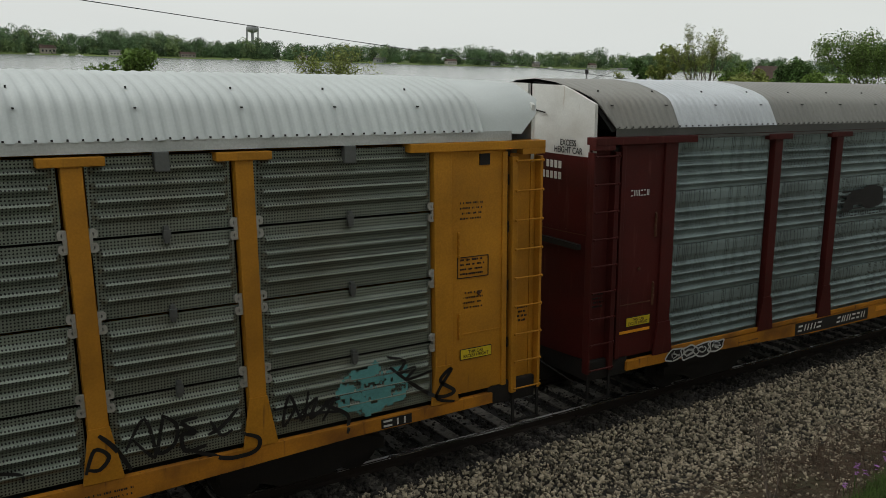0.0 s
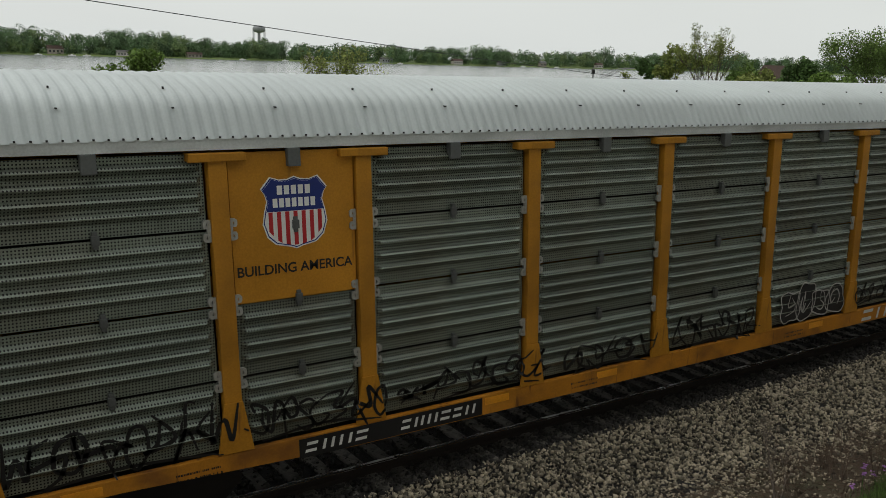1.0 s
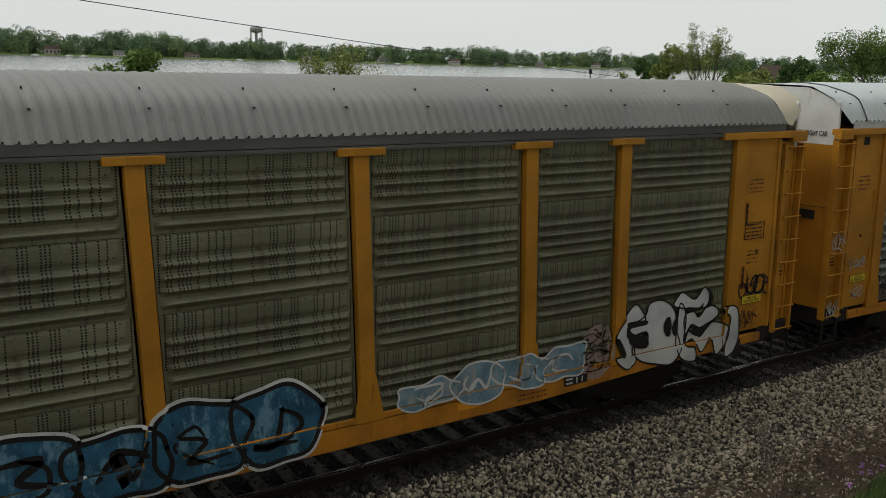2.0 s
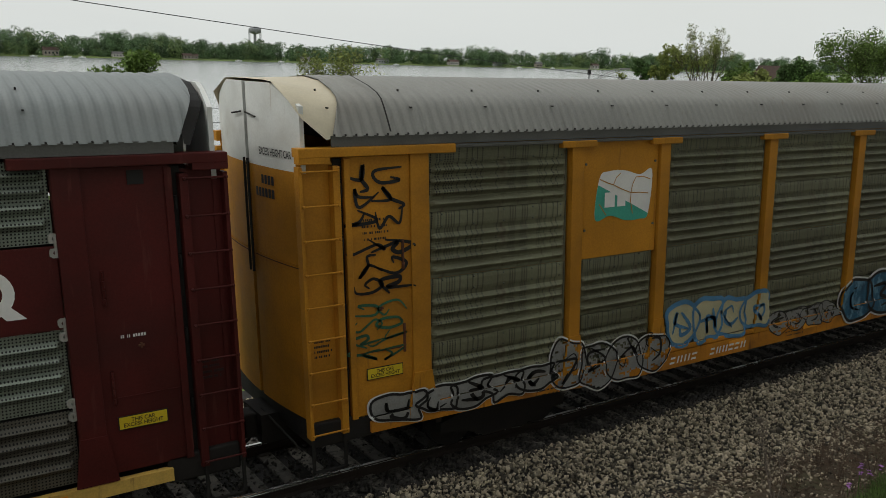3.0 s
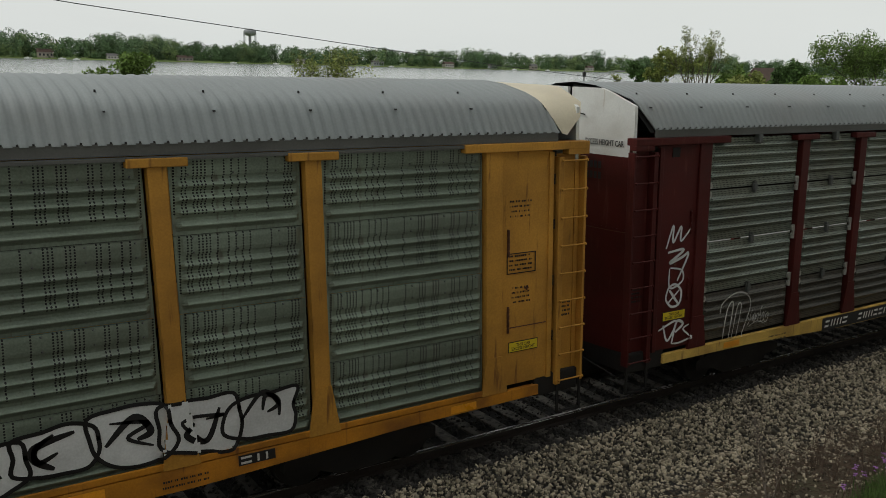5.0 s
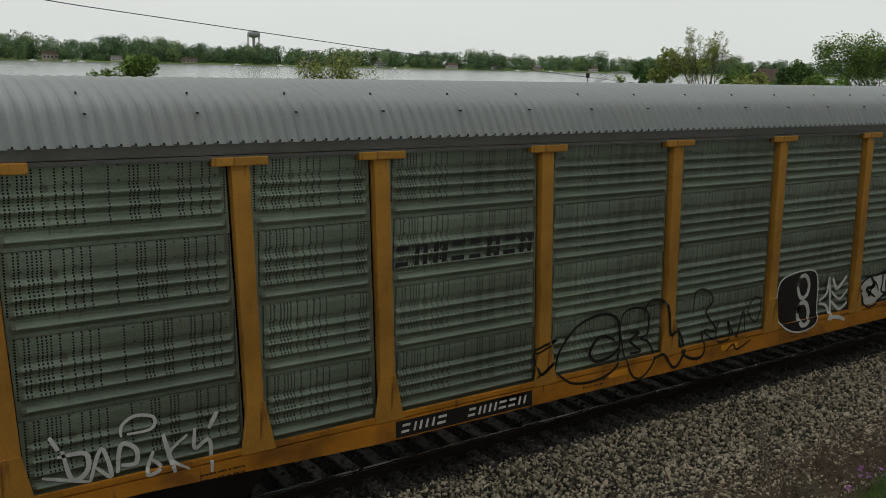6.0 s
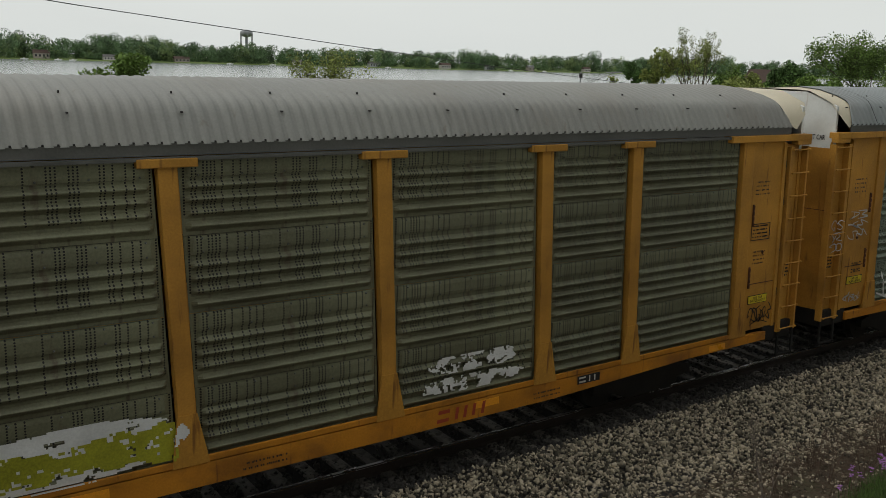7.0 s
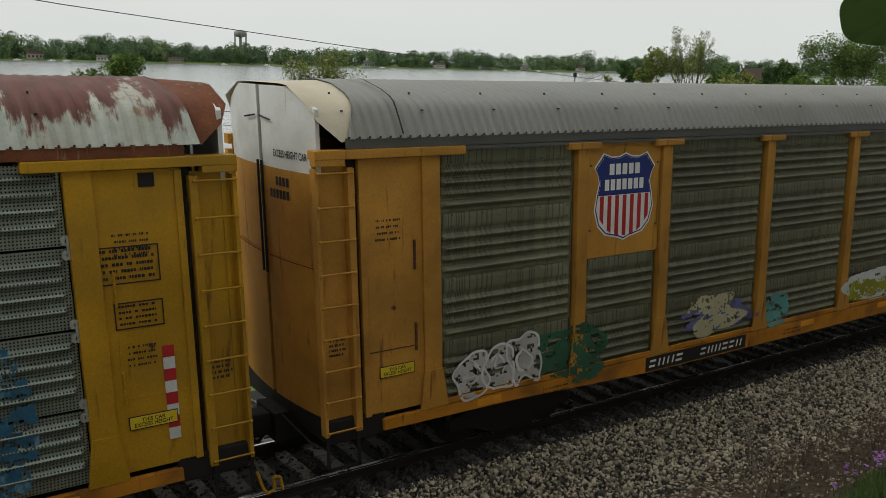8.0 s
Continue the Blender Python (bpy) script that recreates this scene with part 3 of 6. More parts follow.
        box(bm, xp - 0.15, xp + 0.15, FACE + 0.01, FACE + 0.14, 1.02, 4.74, 0.012)
        prism(bm, [(xp - 0.15, 1.62), (xp - 0.24, 1.03), (xp + 0.24, 1.03), (xp + 0.15, 1.62)], FACE - 0.008, FACE + 0.03)
        fit("end_post", bm, paint, car)
        xa, xb = sorted((mirror(-1.02, end), mirror(-0.02, end)))
        bm = bmesh.new()
        box(bm, xa, xb, FACE + 0.05, FACE + 0.09, 1.10, 4.72, 0.006)
        xr = mirror(-0.98, end)
        box(bm, xr - 0.045, xr + 0.045, FACE + 0.02, FACE + 0.10, 1.10, 4.70, 0.01)
        cp = fit("corner_panel", bm, paint, car)
        if kind == "seamed":
            bm = bmesh.new()
            xm = mirror(-0.62, end)
            box(bm, xm - 0.09, xm + 0.09, FACE + 0.035, FACE + 0.051, 4.52, 4.68)
            fit("vent_slot", bm, BLACK, cp).location.x = 0
        for zz, hh in ((1.95, 0.42), (3.15, 0.42)):
            bm = bmesh.new()
            xm = mirror(-0.16, end)
            box(bm, xm - 0.018, xm + 0.018, FACE + 0.03, FACE + 0.051, zz, zz + hh, 0.004)
            for q in range(4):
                rod(bm, (xm, FACE + 0.024, zz + hh * q / 4 + 0.01), (xm, FACE + 0.024, zz + hh * q / 4 + 0.085), 0.014, 7)
            fit("piano_hinge", bm, RUST if kind != "seamed" else paint, cp).location.x = 0
        bm = bmesh.new()
        xa, xb = sorted((mirror(-0.92, end), mirror(-0.2, end)))
        box(bm, xa, xb, FACE + 0.042, FACE + 0.051, 2.02, 2.035)
        fit("panel_crease", bm, RUST if kind != "seamed" else paint, cp).location.x = 0
        bm = bmesh.new()
        xm = mirror(-0.52, end)
        box(bm, xm - 0.035, xm + 0.035, FACE + 0.03, FACE + 0.051, 2.62, 2.645, 0.004)
        box(bm, xm - 0.012, xm + 0.012, FACE + 0.03, FACE + 0.051, 2.60, 2.665, 0.004)
        fit("door_latch", bm, RUST, cp).location.x = 0
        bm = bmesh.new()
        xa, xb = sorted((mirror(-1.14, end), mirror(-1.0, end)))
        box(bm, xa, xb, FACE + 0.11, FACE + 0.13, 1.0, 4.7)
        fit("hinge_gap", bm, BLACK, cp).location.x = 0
        for zz in (1.7, 2.6, 3.5, 4.2):
            bm = bmesh.new()
            rod(bm, (mirror(-1.06, end), FACE + 0.06, zz), (mirror(-1.06, end), FACE + 0.06, zz + 0.16), 0.02, 7)
            fit("hinge", bm, BLACK, cp).location.x = 0
        ladder(car, end, paint)
        # sill stirrup, lift bar and coupler
        bm = bmesh.new()
        for q in (-1.64, -1.16):
            xq = mirror(q, end)
            box(bm, xq - 0.02, xq + 0.02, FACE, FACE + 0.03, 0.45, 0.98)
        xs = sorted((mirror(-1.66, end), mirror(-1.14, end)))
        box(bm, xs[0], xs[1], FACE, FACE + 0.04, 0.45, 0.48)
        fit("stirrup", bm, BLACK, car)
        bm = bmesh.new()
        x0, x1 = sorted((mirror(-1.5, end), mirror(-2.0, end)))
        box(bm, x0, x1, -0.10, 0.10, 0.62, 0.86, 0.03)
        xk = mirror(-2.06, end)
        box(bm, xk - 0.17, xk + 0.17, -0.19, 0.15, 0.56, 0.92, 0.05)
        rod(bm, (mirror(-1.72, end), -1.3, 0.74), (mirror(-1.80, end), -0.1, 0.95), 0.016, 6)
        for q in range(5):
            a0, a1 = q / 5, (q + 1) / 5
            rod(bm, (mirror(-1.7 - 0.4 * a0, end), 0.3, 0.7 - 0.42 * math.sin(math.pi * a0 * 0.8)), (mirror(-1.7 - 0.4 * a1, end), 0.3, 0.7 - 0.42 * math.sin(math.pi * a1 * 0.8)), 0.03, 6)
        fit("coupler", bm, BLACK, car)
        bm = bmesh.new()
        x0, x1 = sorted((mirror(-1.62, end), mirror(-0.7, end)))
        box(bm, x0, x1, FACE + 0.05, -FACE - 0.05, 0.80, 1.15, 0.03)
        fit("end_sill", bm, BLACK, car)
    truck(car, 2.06)
    truck(car, 22.17)
    return car


P, Q = SILL_YELLOW, SILL_CREAM
SPECS = [
    ("maroon autorack with bluish galvanised panels and grey roof", 11.41, dict(paint=MAROON, sill=P, side=GALV_BLUE, roof=ROOF_DUSTY, band=BAND_DARK, kind="narrow", white=WHITE, roof_label="grey ribbed roof with one bright new sheet")),
    ("yellow autorack with perforated grey panels and clean white roof", -17.20, dict(paint=YELLOW, sill=P, side=GALV, roof=ROOF_WHITE, band=BAND_WHITE, kind="seamed", white=WHITE, hood=ROOF_WHITE, roof_label="clean white ribbed roof",
        solid={(1, 3): YELLOW, (1, 2): YELLOW})),
    ("yellow autorack with grimy panels covered in spray paint", -45.88, dict(paint=YELLOW, sill=P, side=GALV_BROWN, roof=ROOF_DUSTY, band=BAND_DARK, kind="banded", white=WHITE, hood=CREAM, roof_label="dusty grey ribbed roof", solid={(1, 3): YELLOW, (1, 2): YELLOW})),
    ("maroon autorack with perforated panels and pale yellow sill", -74.37, dict(paint=MAROON, sill=Q, side=GALV, roof=ROOF_GREY, band=BAND_DARK, kind="seamed", white=WHITE, roof_label="grey galvanised ribbed roof", low=GALV_SOOT, solid={(3, 2): MAROON, (8, 2): MAROON})),
    ("yellow autorack with dark green-grey panels and grey roof", -102.98, dict(paint=YELLOW_PALE, sill=P, side=GALV_DARK, roof=ROOF_GREY, band=BAND_DARK, kind="banded", white=WHITE, hood=CREAM, roof_label="grey galvanised ribbed roof")),
    ("faded yellow autorack with brown-stained panels and dusty roof", -131.46, dict(paint=YELLOW_PALE, sill=P, side=GALV_BROWN, roof=ROOF_DUSTY, band=BAND_DARK, kind="banded", white=WHITE, hood=CREAM, roof_label="dusty grey ribbed roof", solid={(1, 3): YELLOW_PALE, (1, 2): YELLOW_PALE})),
    ("mustard yellow autorack with a rusty peeling roof", -160.07, dict(paint=YELLOW_LIME, sill=P, side=GALV, roof=ROOF_RUST, band=HOOD_RUST, kind="seamed", white=WHITE, hood=HOOD_RUST, long=True, roof_label="rusty roof with peeling white paint")),
]

# ---- the ground, track and shore ----
AZ = math.radians


def at(az, dist, z=0.0):
    return (EYE[0] + math.sin(AZ(az)) * dist, EYE[1] + math.cos(AZ(az)) * dist, z)


GRASS = mat("mown_grass", (0.10, 0.155, 0.026), 0.9, var=0.35, scale=1.2, fine=30, dirt=(0.10, 0.10, 0.045), dirt_amount=0.5, bump=0.5)
DIRT = mat("bare_dirt_bank", (0.075, 0.055, 0.034), 0.95, var=0.3, scale=1.5, fine=25, dirt=(0.05, 0.055, 0.022), dirt_amount=0.6, bump=0.6)
ASPHALT = mat("worn_asphalt", (0.20, 0.195, 0.19), 0.85, var=0.12, scale=0.6, fine=60, dirt=(0.13, 0.128, 0.125), bump=0.2)
WATER = mat("lake_water", (0.20, 0.22, 0.22), 0.12, 0.0, var=0.1, bump=0.0, spec=0.5)
LINE = mat("yellow_road_line", (0.55, 0.36, 0.05), 0.7)
STEEL = mat("galvanised_guardrail", (0.45, 0.46, 0.46), 0.4, 0.6)
BARK = mat("grey_brown_bark", (0.085, 0.070, 0.055), 0.9, var=0.3, scale=3, bump=0.6)
TWIG = mat("dry_twig_bark", (0.17, 0.14, 0.115), 0.9, var=0.3, scale=3)
LEAF_FAR = leaf_mat("hazed_far_wood_leaves", (0.080, 0.135, 0.058), 0.15, 0.06)
LEAF_FAR2 = leaf_mat("far_wood_pale_leaves", (0.135, 0.190, 0.070), 0.15, 0.06)
LEAF_GREEN = leaf_mat("green_leaves", (0.098, 0.158, 0.032))
LEAF_YELLOW = leaf_mat("young_yellow_green_leaves", (0.165, 0.195, 0.05))
LEAF_DEEP = leaf_mat("deep_green_leaves", (0.060, 0.110, 0.030))


def water_waves():
    nt = WATER.node_tree
    b = nt.nodes["Principled BSDF"]
    bp = nt.nodes.new("ShaderNodeBump")
    bp.inputs["Strength"].default_value, bp.inputs["Distance"].default_value = 0.06, 0.2
    nt.links.new(noisen(nt, 0.9, 4, (1, 2.2, 1)), bp.inputs["Height"])
    nt.links.new(bp.outputs[0], b.inputs["Normal"])


water_waves()


def height(x, y):
    """The lie of the land across the line: bank, ballast, verge, road, shore, lake bed and the far shore."""
    pts = [(-200, 5.0), (-14, 4.3), (-11, 4.1), (-7.2, 0.9), (-4.6, -0.42), (-3.4, -0.46), (-1.75, -0.24), (-1.35, -0.20), (1.35, -0.20), (1.75, -0.24), (3.3, -0.55), (4.5, -0.62),
           (9.8, -0.62), (10.2, -0.58), (28.8, -0.58), (29.4, -0.62), (33.0, -0.75), (40.0, -2.2), (1000, -2.2), (1062, -2.0), (1075, 0.2), (1300, 3.0), (5000, 6.0)]
    for (a, za), (b, zb) in zip(pts, pts[1:]):
        if y <= b:
            return za + (zb - za) * (y - a) / (b - a)
    return 6.0


def build_ground():
    xs = [-3000, -800, -200, -80, -40] + list(range(-30, 61, 2)) + [70, 90, 120, 160, 220, 300, 500, 900, 1600, 3000]
    ys = [-2500, -200, -40, -20, -14, -12.5, -11, -10, -9, -8, -7.2, -6.4, -5.6, -4.6, -4.0, -3.4, -2.6, -1.75, -1.35, 1.35, 1.75, 2.5, 3.3, 4.5, 6, 8, 9.8, 10.2, 28.8, 29.4, 33, 36, 40, 200, 1000, 1062, 1075, 1150, 1300, 2000, 5000]
    verts = []
    for y in ys:
        for x in xs:
            z = height(x, y)
            if -14 < y < -3.2 and abs(x) < 100:
                z += 0.10 * noise.noise((x * 0.7, y * 0.7, 0))
            verts.append((x, y, z))
    n = len(xs)
    faces = [(r * n + c, r * n + c + 1, (r + 1) * n + c + 1, (r + 1) * n + c) for r in range(len(ys) - 1) for c in range(n - 1)]
    me = flat_mesh("ground", verts, faces, DIRT, True)
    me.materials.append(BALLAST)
    me.materials.append(GRASS)
    for p in me.polygons:
        y = p.center.y
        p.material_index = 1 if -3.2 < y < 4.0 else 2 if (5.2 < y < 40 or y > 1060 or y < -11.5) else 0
    tagged(new("ground", me), "dirt bank, ballast bed and grass verges along the railway line", "ground", kind="structure")
    me = flat_mesh("water", [(-4000, 34, -1.0), (4000, 34, -1.0), (4000, 1072, -1.0), (-4000, 1072, -1.0)], [(0, 1, 2, 3)], WATER)
    tagged(new("water", me), "calm pale grey lake under an overcast sky", "lake", kind="structure")
    bm = bmesh.new()
    box(bm, -600, 700, 10.3, 28.6, -0.60, -0.545)
    road = tagged(part("road", bm, ASPHALT, None), "worn grey asphalt road with yellow centre lines", "road", kind="structure")
    for y in (18.2, 20.6):
        bm = bmesh.new()
        box(bm, -600, 700, y, y + 0.12, -0.545, -0.538)
        part("road_line", bm, LINE, road, "worn yellow centre line")
    rail = tagged(new("guardrail"), "galvanised steel guardrail on short posts beside the road", "guardrail")
    bm = bmesh.new()
    a = [(-60, 29.6, z) for z in (-0.02, 0.04, 0.09, 0.14, 0.19, 0.24, 0.30)]
    dy = [0, 0.05, -0.03, 0.0, -0.03, 0.05, 0]
    loft(bm, [(x, y + d, z) for (x, y, z), d in zip(a, dy)], [(120, y + d, z) for (x, y, z), d in zip(a, dy)])
    part("beam", bm, STEEL, rail)
    bm = bmesh.new()
    box(bm, -0.05, 0.05, 29.66, 29.8, -0.8, 0.32)
    me = finish(bm, "rail_post", STEEL)
    for i in range(46):
        shared("rail_post", me, rail, (-60 + i * 4, 0, 0))


build_ground()


def build_track():
    track = thing("railway_track", "railway track with rusty rails on weathered wooden ties", "railway track", kind="structure")
    prof = [(-0.07, -0.165), (-0.07, -0.155), (-0.012, -0.13), (-0.009, -0.05), (-0.035, -0.035), (-0.037, -0.006), (-0.030, 0.0), (0.030, 0.0), (0.037, -0.006), (0.035, -0.035), (0.009, -0.05), (0.012, -0.13), (0.07, -0.155), (0.07, -0.165)]
    for y in (-0.752, 0.752):
        bm = bmesh.new()
        a = [bm.verts.new((-220, y + p, z)) for p, z in prof]
        b = [bm.verts.new((320, y + p, z)) for p, z in prof]
        for i in range(len(prof)):
            j = (i + 1) % len(prof)
            bm.faces.new((a[i], a[j], b[j], b[i]))
        bmesh.ops.recalc_face_normals(bm, faces=bm.faces)
        r = part("rail", bm, RAIL, track, "rusty steel rail")
        bm = bmesh.new()
        loft(bm, [(-220, y - 0.041, -0.018), (-220, y - 0.024, 0.001), (-220, y - 0.016, 0.004), (-220, y + 0.026, 0.004)], [(320, y - 0.041, -0.018), (320, y - 0.024, 0.001), (320, y - 0.016, 0.004), (320, y + 0.026, 0.004)])
        part("running_band", bm, RAILHEAD, r, "polished running band, bevelled towards the camera to catch the sky")
    bm = bmesh.new()
    box(bm, -0.115, 0.115, -1.30, 1.30, -0.33, -0.165, 0.015)
    for y in (-0.752, 0.752):
        box(bm, -0.09, 0.09, y - 0.16, y + 0.16, -0.165, -0.155)
    tie = finish(bm, "tie", TIE)
    rnd = random.Random(4)
    for i in range(240):
        t = shared("tie", tie, track, (-14 + i * 0.50 + rnd.uniform(-0.03, 0.03), rnd.uniform(-0.04, 0.04), rnd.uniform(-0.012, 0.006)))
        t.rotation_euler.z = rnd.uniform(-0.02, 0.02)


build_track()


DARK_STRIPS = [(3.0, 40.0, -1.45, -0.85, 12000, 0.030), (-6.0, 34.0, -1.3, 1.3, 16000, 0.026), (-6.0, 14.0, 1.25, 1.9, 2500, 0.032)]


def build_stones(dark):
    """Ballast stones as real angular lumps along both shoulders and between the ties."""
    rng = np.random.default_rng(6 if dark else 5)
    base = np.array([(1, 0, 0), (-1, 0, 0), (0, 1, 0), (0, -1, 0), (0, 0, 1), (0, 0, -1)], float)
    tri = np.array([(0, 2, 4), (2, 1, 4), (1, 3, 4), (3, 0, 4), (2, 0, 5), (1, 2, 5), (3, 1, 5), (0, 3, 5)])
    strips = DARK_STRIPS if dark else [(3.0, 34.0, -3.45, -1.36, 46000, 0.0265), (34.0, 60.0, -4.4, -1.4, 14000, 0.042), (-6.0, 14.0, 1.7, 3.9, 9000, 0.034), (3.0, 34.0, -3.9, -3.4, 5500, 0.026), (3.0, 30.0, -4.8, -3.8, 2500, 0.026)]
    vs, fs, k = [], [], 0
    for x0, x1, y0, y1, n, size in strips:
        u = rng.random(n)
        x = x0 + (x1 - x0) * (u ** 1.25 if n > 50000 else u)
        y = y0 + (y1 - y0) * rng.random(n)
        r = size * np.exp(rng.normal(0, 0.32, n))
        z = np.array([height(0, b) for b in y]) + r * 0.25 + rng.random(n) * 0.03
        rot = rng.normal(size=(n, 3, 3))
        q, _ = np.linalg.qr(rot)
        v = base[None] * np.exp(rng.normal(0, 0.22, (n, 6, 1))) * (r[:, None, None]) * np.array([1.15, 0.95, 0.75])[None, None]
        v = np.einsum("nij,nkj->nki", q, v) + np.stack([x, y, z], 1)[:, None]
        vs.append(v.reshape(-1, 3))
        fs.append((tri[None] + (np.arange(n) * 6)[:, None, None] + k).reshape(-1, 3))
        k += n * 6
    v, f = np.concatenate(vs), np.concatenate(fs)
    me = bpy.data.meshes.new("ballast_stones")
    me.vertices.add(len(v))
    me.vertices.foreach_set("co", v.ravel())
    me.loops.add(len(f) * 3)
    me.loops.foreach_set("vertex_index", f.ravel().astype(np.int32))
    me.polygons.add(len(f))
    me.polygons.foreach_set("loop_start", np.arange(0, len(f) * 3, 3, dtype=np.int32))
    me.update(calc_edges=True)
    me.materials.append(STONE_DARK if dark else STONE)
    tagged(new("ballast_stones", me), "dark ballast stones between the ties, coloured for oil and the train's shade" if dark else "crushed grey and brown ballast stones beside the rails", "gravel", kind="stuff")


build_stones(False)
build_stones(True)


def leaf_cloud(name, centres, radii, count, size, material, parent=None, seed=0, label="", shell=0.35, flat=1.0, lie=False):
    """Leaves as small folded quads filling lumps; centres and radii give the lumps."""
    rng = np.random.default_rng(seed)
    c, r = np.asarray(centres, float), np.asarray(radii, float)
    w = r ** 2 / (r ** 2).sum()
    idx = rng.choice(len(c), count, p=w)
    d = rng.normal(size=(count, 3))
    d /= np.linalg.norm(d, axis=1)[:, None]
    rad = r[idx] * (shell + (1 - shell) * rng.random(count) ** 0.5)
    p = c[idx] + d * rad[:, None] * np.array([1, 1, flat])
    a = rng.normal(size=(count, 3))
    a /= np.linalg.norm(a, axis=1)[:, None]
    if lie:
        a = np.cross(d + 0.35 * a, rng.normal(size=(count, 3)))
        a /= np.linalg.norm(a, axis=1)[:, None]
    b = np.cross(a, d if lie else rng.normal(size=(count, 3)))
    b /= np.linalg.norm(b, axis=1)[:, None]
    s = size * np.exp(rng.normal(0, 0.3, count))[:, None]
    v = np.stack([p - a * s, p + b * s * 0.5, p + a * s, p - b * s * 0.5], 1).reshape(-1, 3)
    f = np.arange(count * 4).reshape(-1, 4)
    me = bpy.data.meshes.new(name)
    me.vertices.add(len(v))
    me.vertices.foreach_set("co", v.ravel())
    me.loops.add(count * 4)
    me.loops.foreach_set("vertex_index", f.ravel().astype(np.int32))
    me.polygons.add(count)
    me.polygons.foreach_set("loop_start", np.arange(0, count * 4, 4, dtype=np.int32))
    me.update(calc_edges=True)
    me.materials.append(material)
    ob = new(name, me)
    ob.parent = parent
    return tagged(ob, label) if label else ob


def branches(bm, p, d, length, r, depth, rnd, tips, spread=0.6, up=0.25, taper=0.62):
    q = p + d * length
    rod(bm, p, q, r, 6 if depth > 1 else 4, r * taper)
    tips.append((q, r))
    if depth == 0:
        return
    for _ in range(rnd.choice((2, 3)) if depth > 1 else rnd.choice((2, 3, 3))):
        e = (d + Vector((rnd.uniform(-1, 1), rnd.uniform(-1, 1), rnd.uniform(-0.5, 0.8))) * spread + Vector((0, 0, up))).normalized()
        branches(bm, q - d * length * rnd.uniform(0, 0.35), e, length * rnd.uniform(0.62, 0.85), r * taper * 0.85, depth - 1, rnd, tips, spread, up, taper)


def tree(name, label, base, tall, wide, leaves, size, material, seed, depth=4, trunk=0.22, stems=1, bark=None, lumps=0.16, category="tree"):
    """A tree with tapered trunk and limbs and a broken crown of single leaves at the twig ends."""
    t = thing(name, label, category, base)
    rnd = random.Random(seed)
    bm = bmesh.new()
    tips = []
    for s in range(stems):
        a = rnd.uniform(0, 6.28)
        d = Vector((math.cos(a) * 0.35 * (stems > 1), math.sin(a) * 0.35 * (stems > 1), 1)).normalized()
        branches(bm, Vector((math.cos(a), math.sin(a), 0)) * trunk * (stems > 1) + Vector((0, 0, -0.3)), d, tall * 0.30, trunk, depth, rnd, tips)
    top = max(p.z for p, _ in tips)
    out = max(math.hypot(p.x, p.y) for p, _ in tips)
    k, kw = tall / top, wide / out
    for v in bm.verts:
        v.co.z *= k
        v.co.x *= kw
        v.co.y *= kw
    part("trunk", bm, bark or BARK, t)
    ends = [(Vector((p.x * kw, p.y * kw, p.z * k)), r) for p, r in tips if p.z > top * 0.25]
    rnd.shuffle(ends)
    if leaves:
        leaf_cloud("crown", [tuple(p) for p, _ in ends], [lumps * wide * rnd.uniform(0.6, 1.3) for _ in ends], leaves, size, material, t, seed, shell=0.1)
    return t


def far_woods():
    """The wooded far shore: many hundred crowns of leaf clumps in a closed belt, with paler trees among them."""
    rnd = random.Random(11)
    for material, count, leaves, tag in ((LEAF_FAR, 620, 400000, "dense green woods along the far lake shore"), (LEAF_FAR2, 170, 80000, "paler spring trees among the far woods")):
        cs, rs = [], []
        for i in range(count):
            az = rnd.uniform(2, 66)
            slant = max(0.42, math.cos(AZ(az)))
            dist = rnd.uniform(1085, 1230) / slant
            rise = 1.0 + 0.10 * math.sin(az * 0.9) + 0.09 * math.sin(az * 2.3 + 1)
            el = (1.12 - 0.36 * min(1, max(0, (az - 9) / 14))) * rise * rnd.choice((0.55, 0.7, 0.8, 0.9, 1.0, 1.12)) * rnd.uniform(0.9, 1.1)
            h = EYE[2] + dist * math.tan(AZ(el)) + 2
            x, y, _ = at(az, dist)
            r = h * rnd.uniform(0.26, 0.42)
            for k in range(12):
                cs.append((x + rnd.uniform(-1, 1) * r, y + rnd.uniform(-0.5, 0.5) * r, h * rnd.uniform(0.08, 0.80)))
                rs.append(r * rnd.uniform(0.35, 0.60))
        ob = leaf_cloud("far_woods", cs, rs, leaves, 0.9, material, None, count, shell=0.85, lie=True)
        tagged(ob, tag, "woods", kind="stuff")


far_woods()


def water_tower():
    t = thing("water_tower", "grey elevated water tower on six legs above the woods", "water tower", at(22.22, 1500, 0))
    bm = bmesh.new()
    prof = [(0.3, 52.5), (3, 52.2), (7, 51.2), (9.6, 49.4), (10.2, 47.5), (10.2, 45), (9.2, 43), (6.5, 41.6), (3.0, 40.6), (1.5, 40.0)]
    rings = [[bm.verts.new((r * math.cos(a * math.pi / 10), r * math.sin(a * math.pi / 10), z)) for a in range(20)] for r, z in prof]
    for p, q in zip(rings, rings[1:]):
        for i in range(20):
            bm.faces.new((p[i], p[(i + 1) % 20], q[(i + 1) % 20], q[i]))
    steel = mat("tower_grey_paint", (0.20, 0.21, 0.215), 0.5, var=0.1, scale=0.1)
    part("tank", bm, steel, t, smooth=True)
    bm = bmesh.new()
    rod(bm, (0, 0, 0), (0, 0, 41), 1.2, 10)
    part("riser", bm, steel, t)
    for i in range(6):
        a = i * math.pi / 3 + 0.3
        bm = bmesh.new()
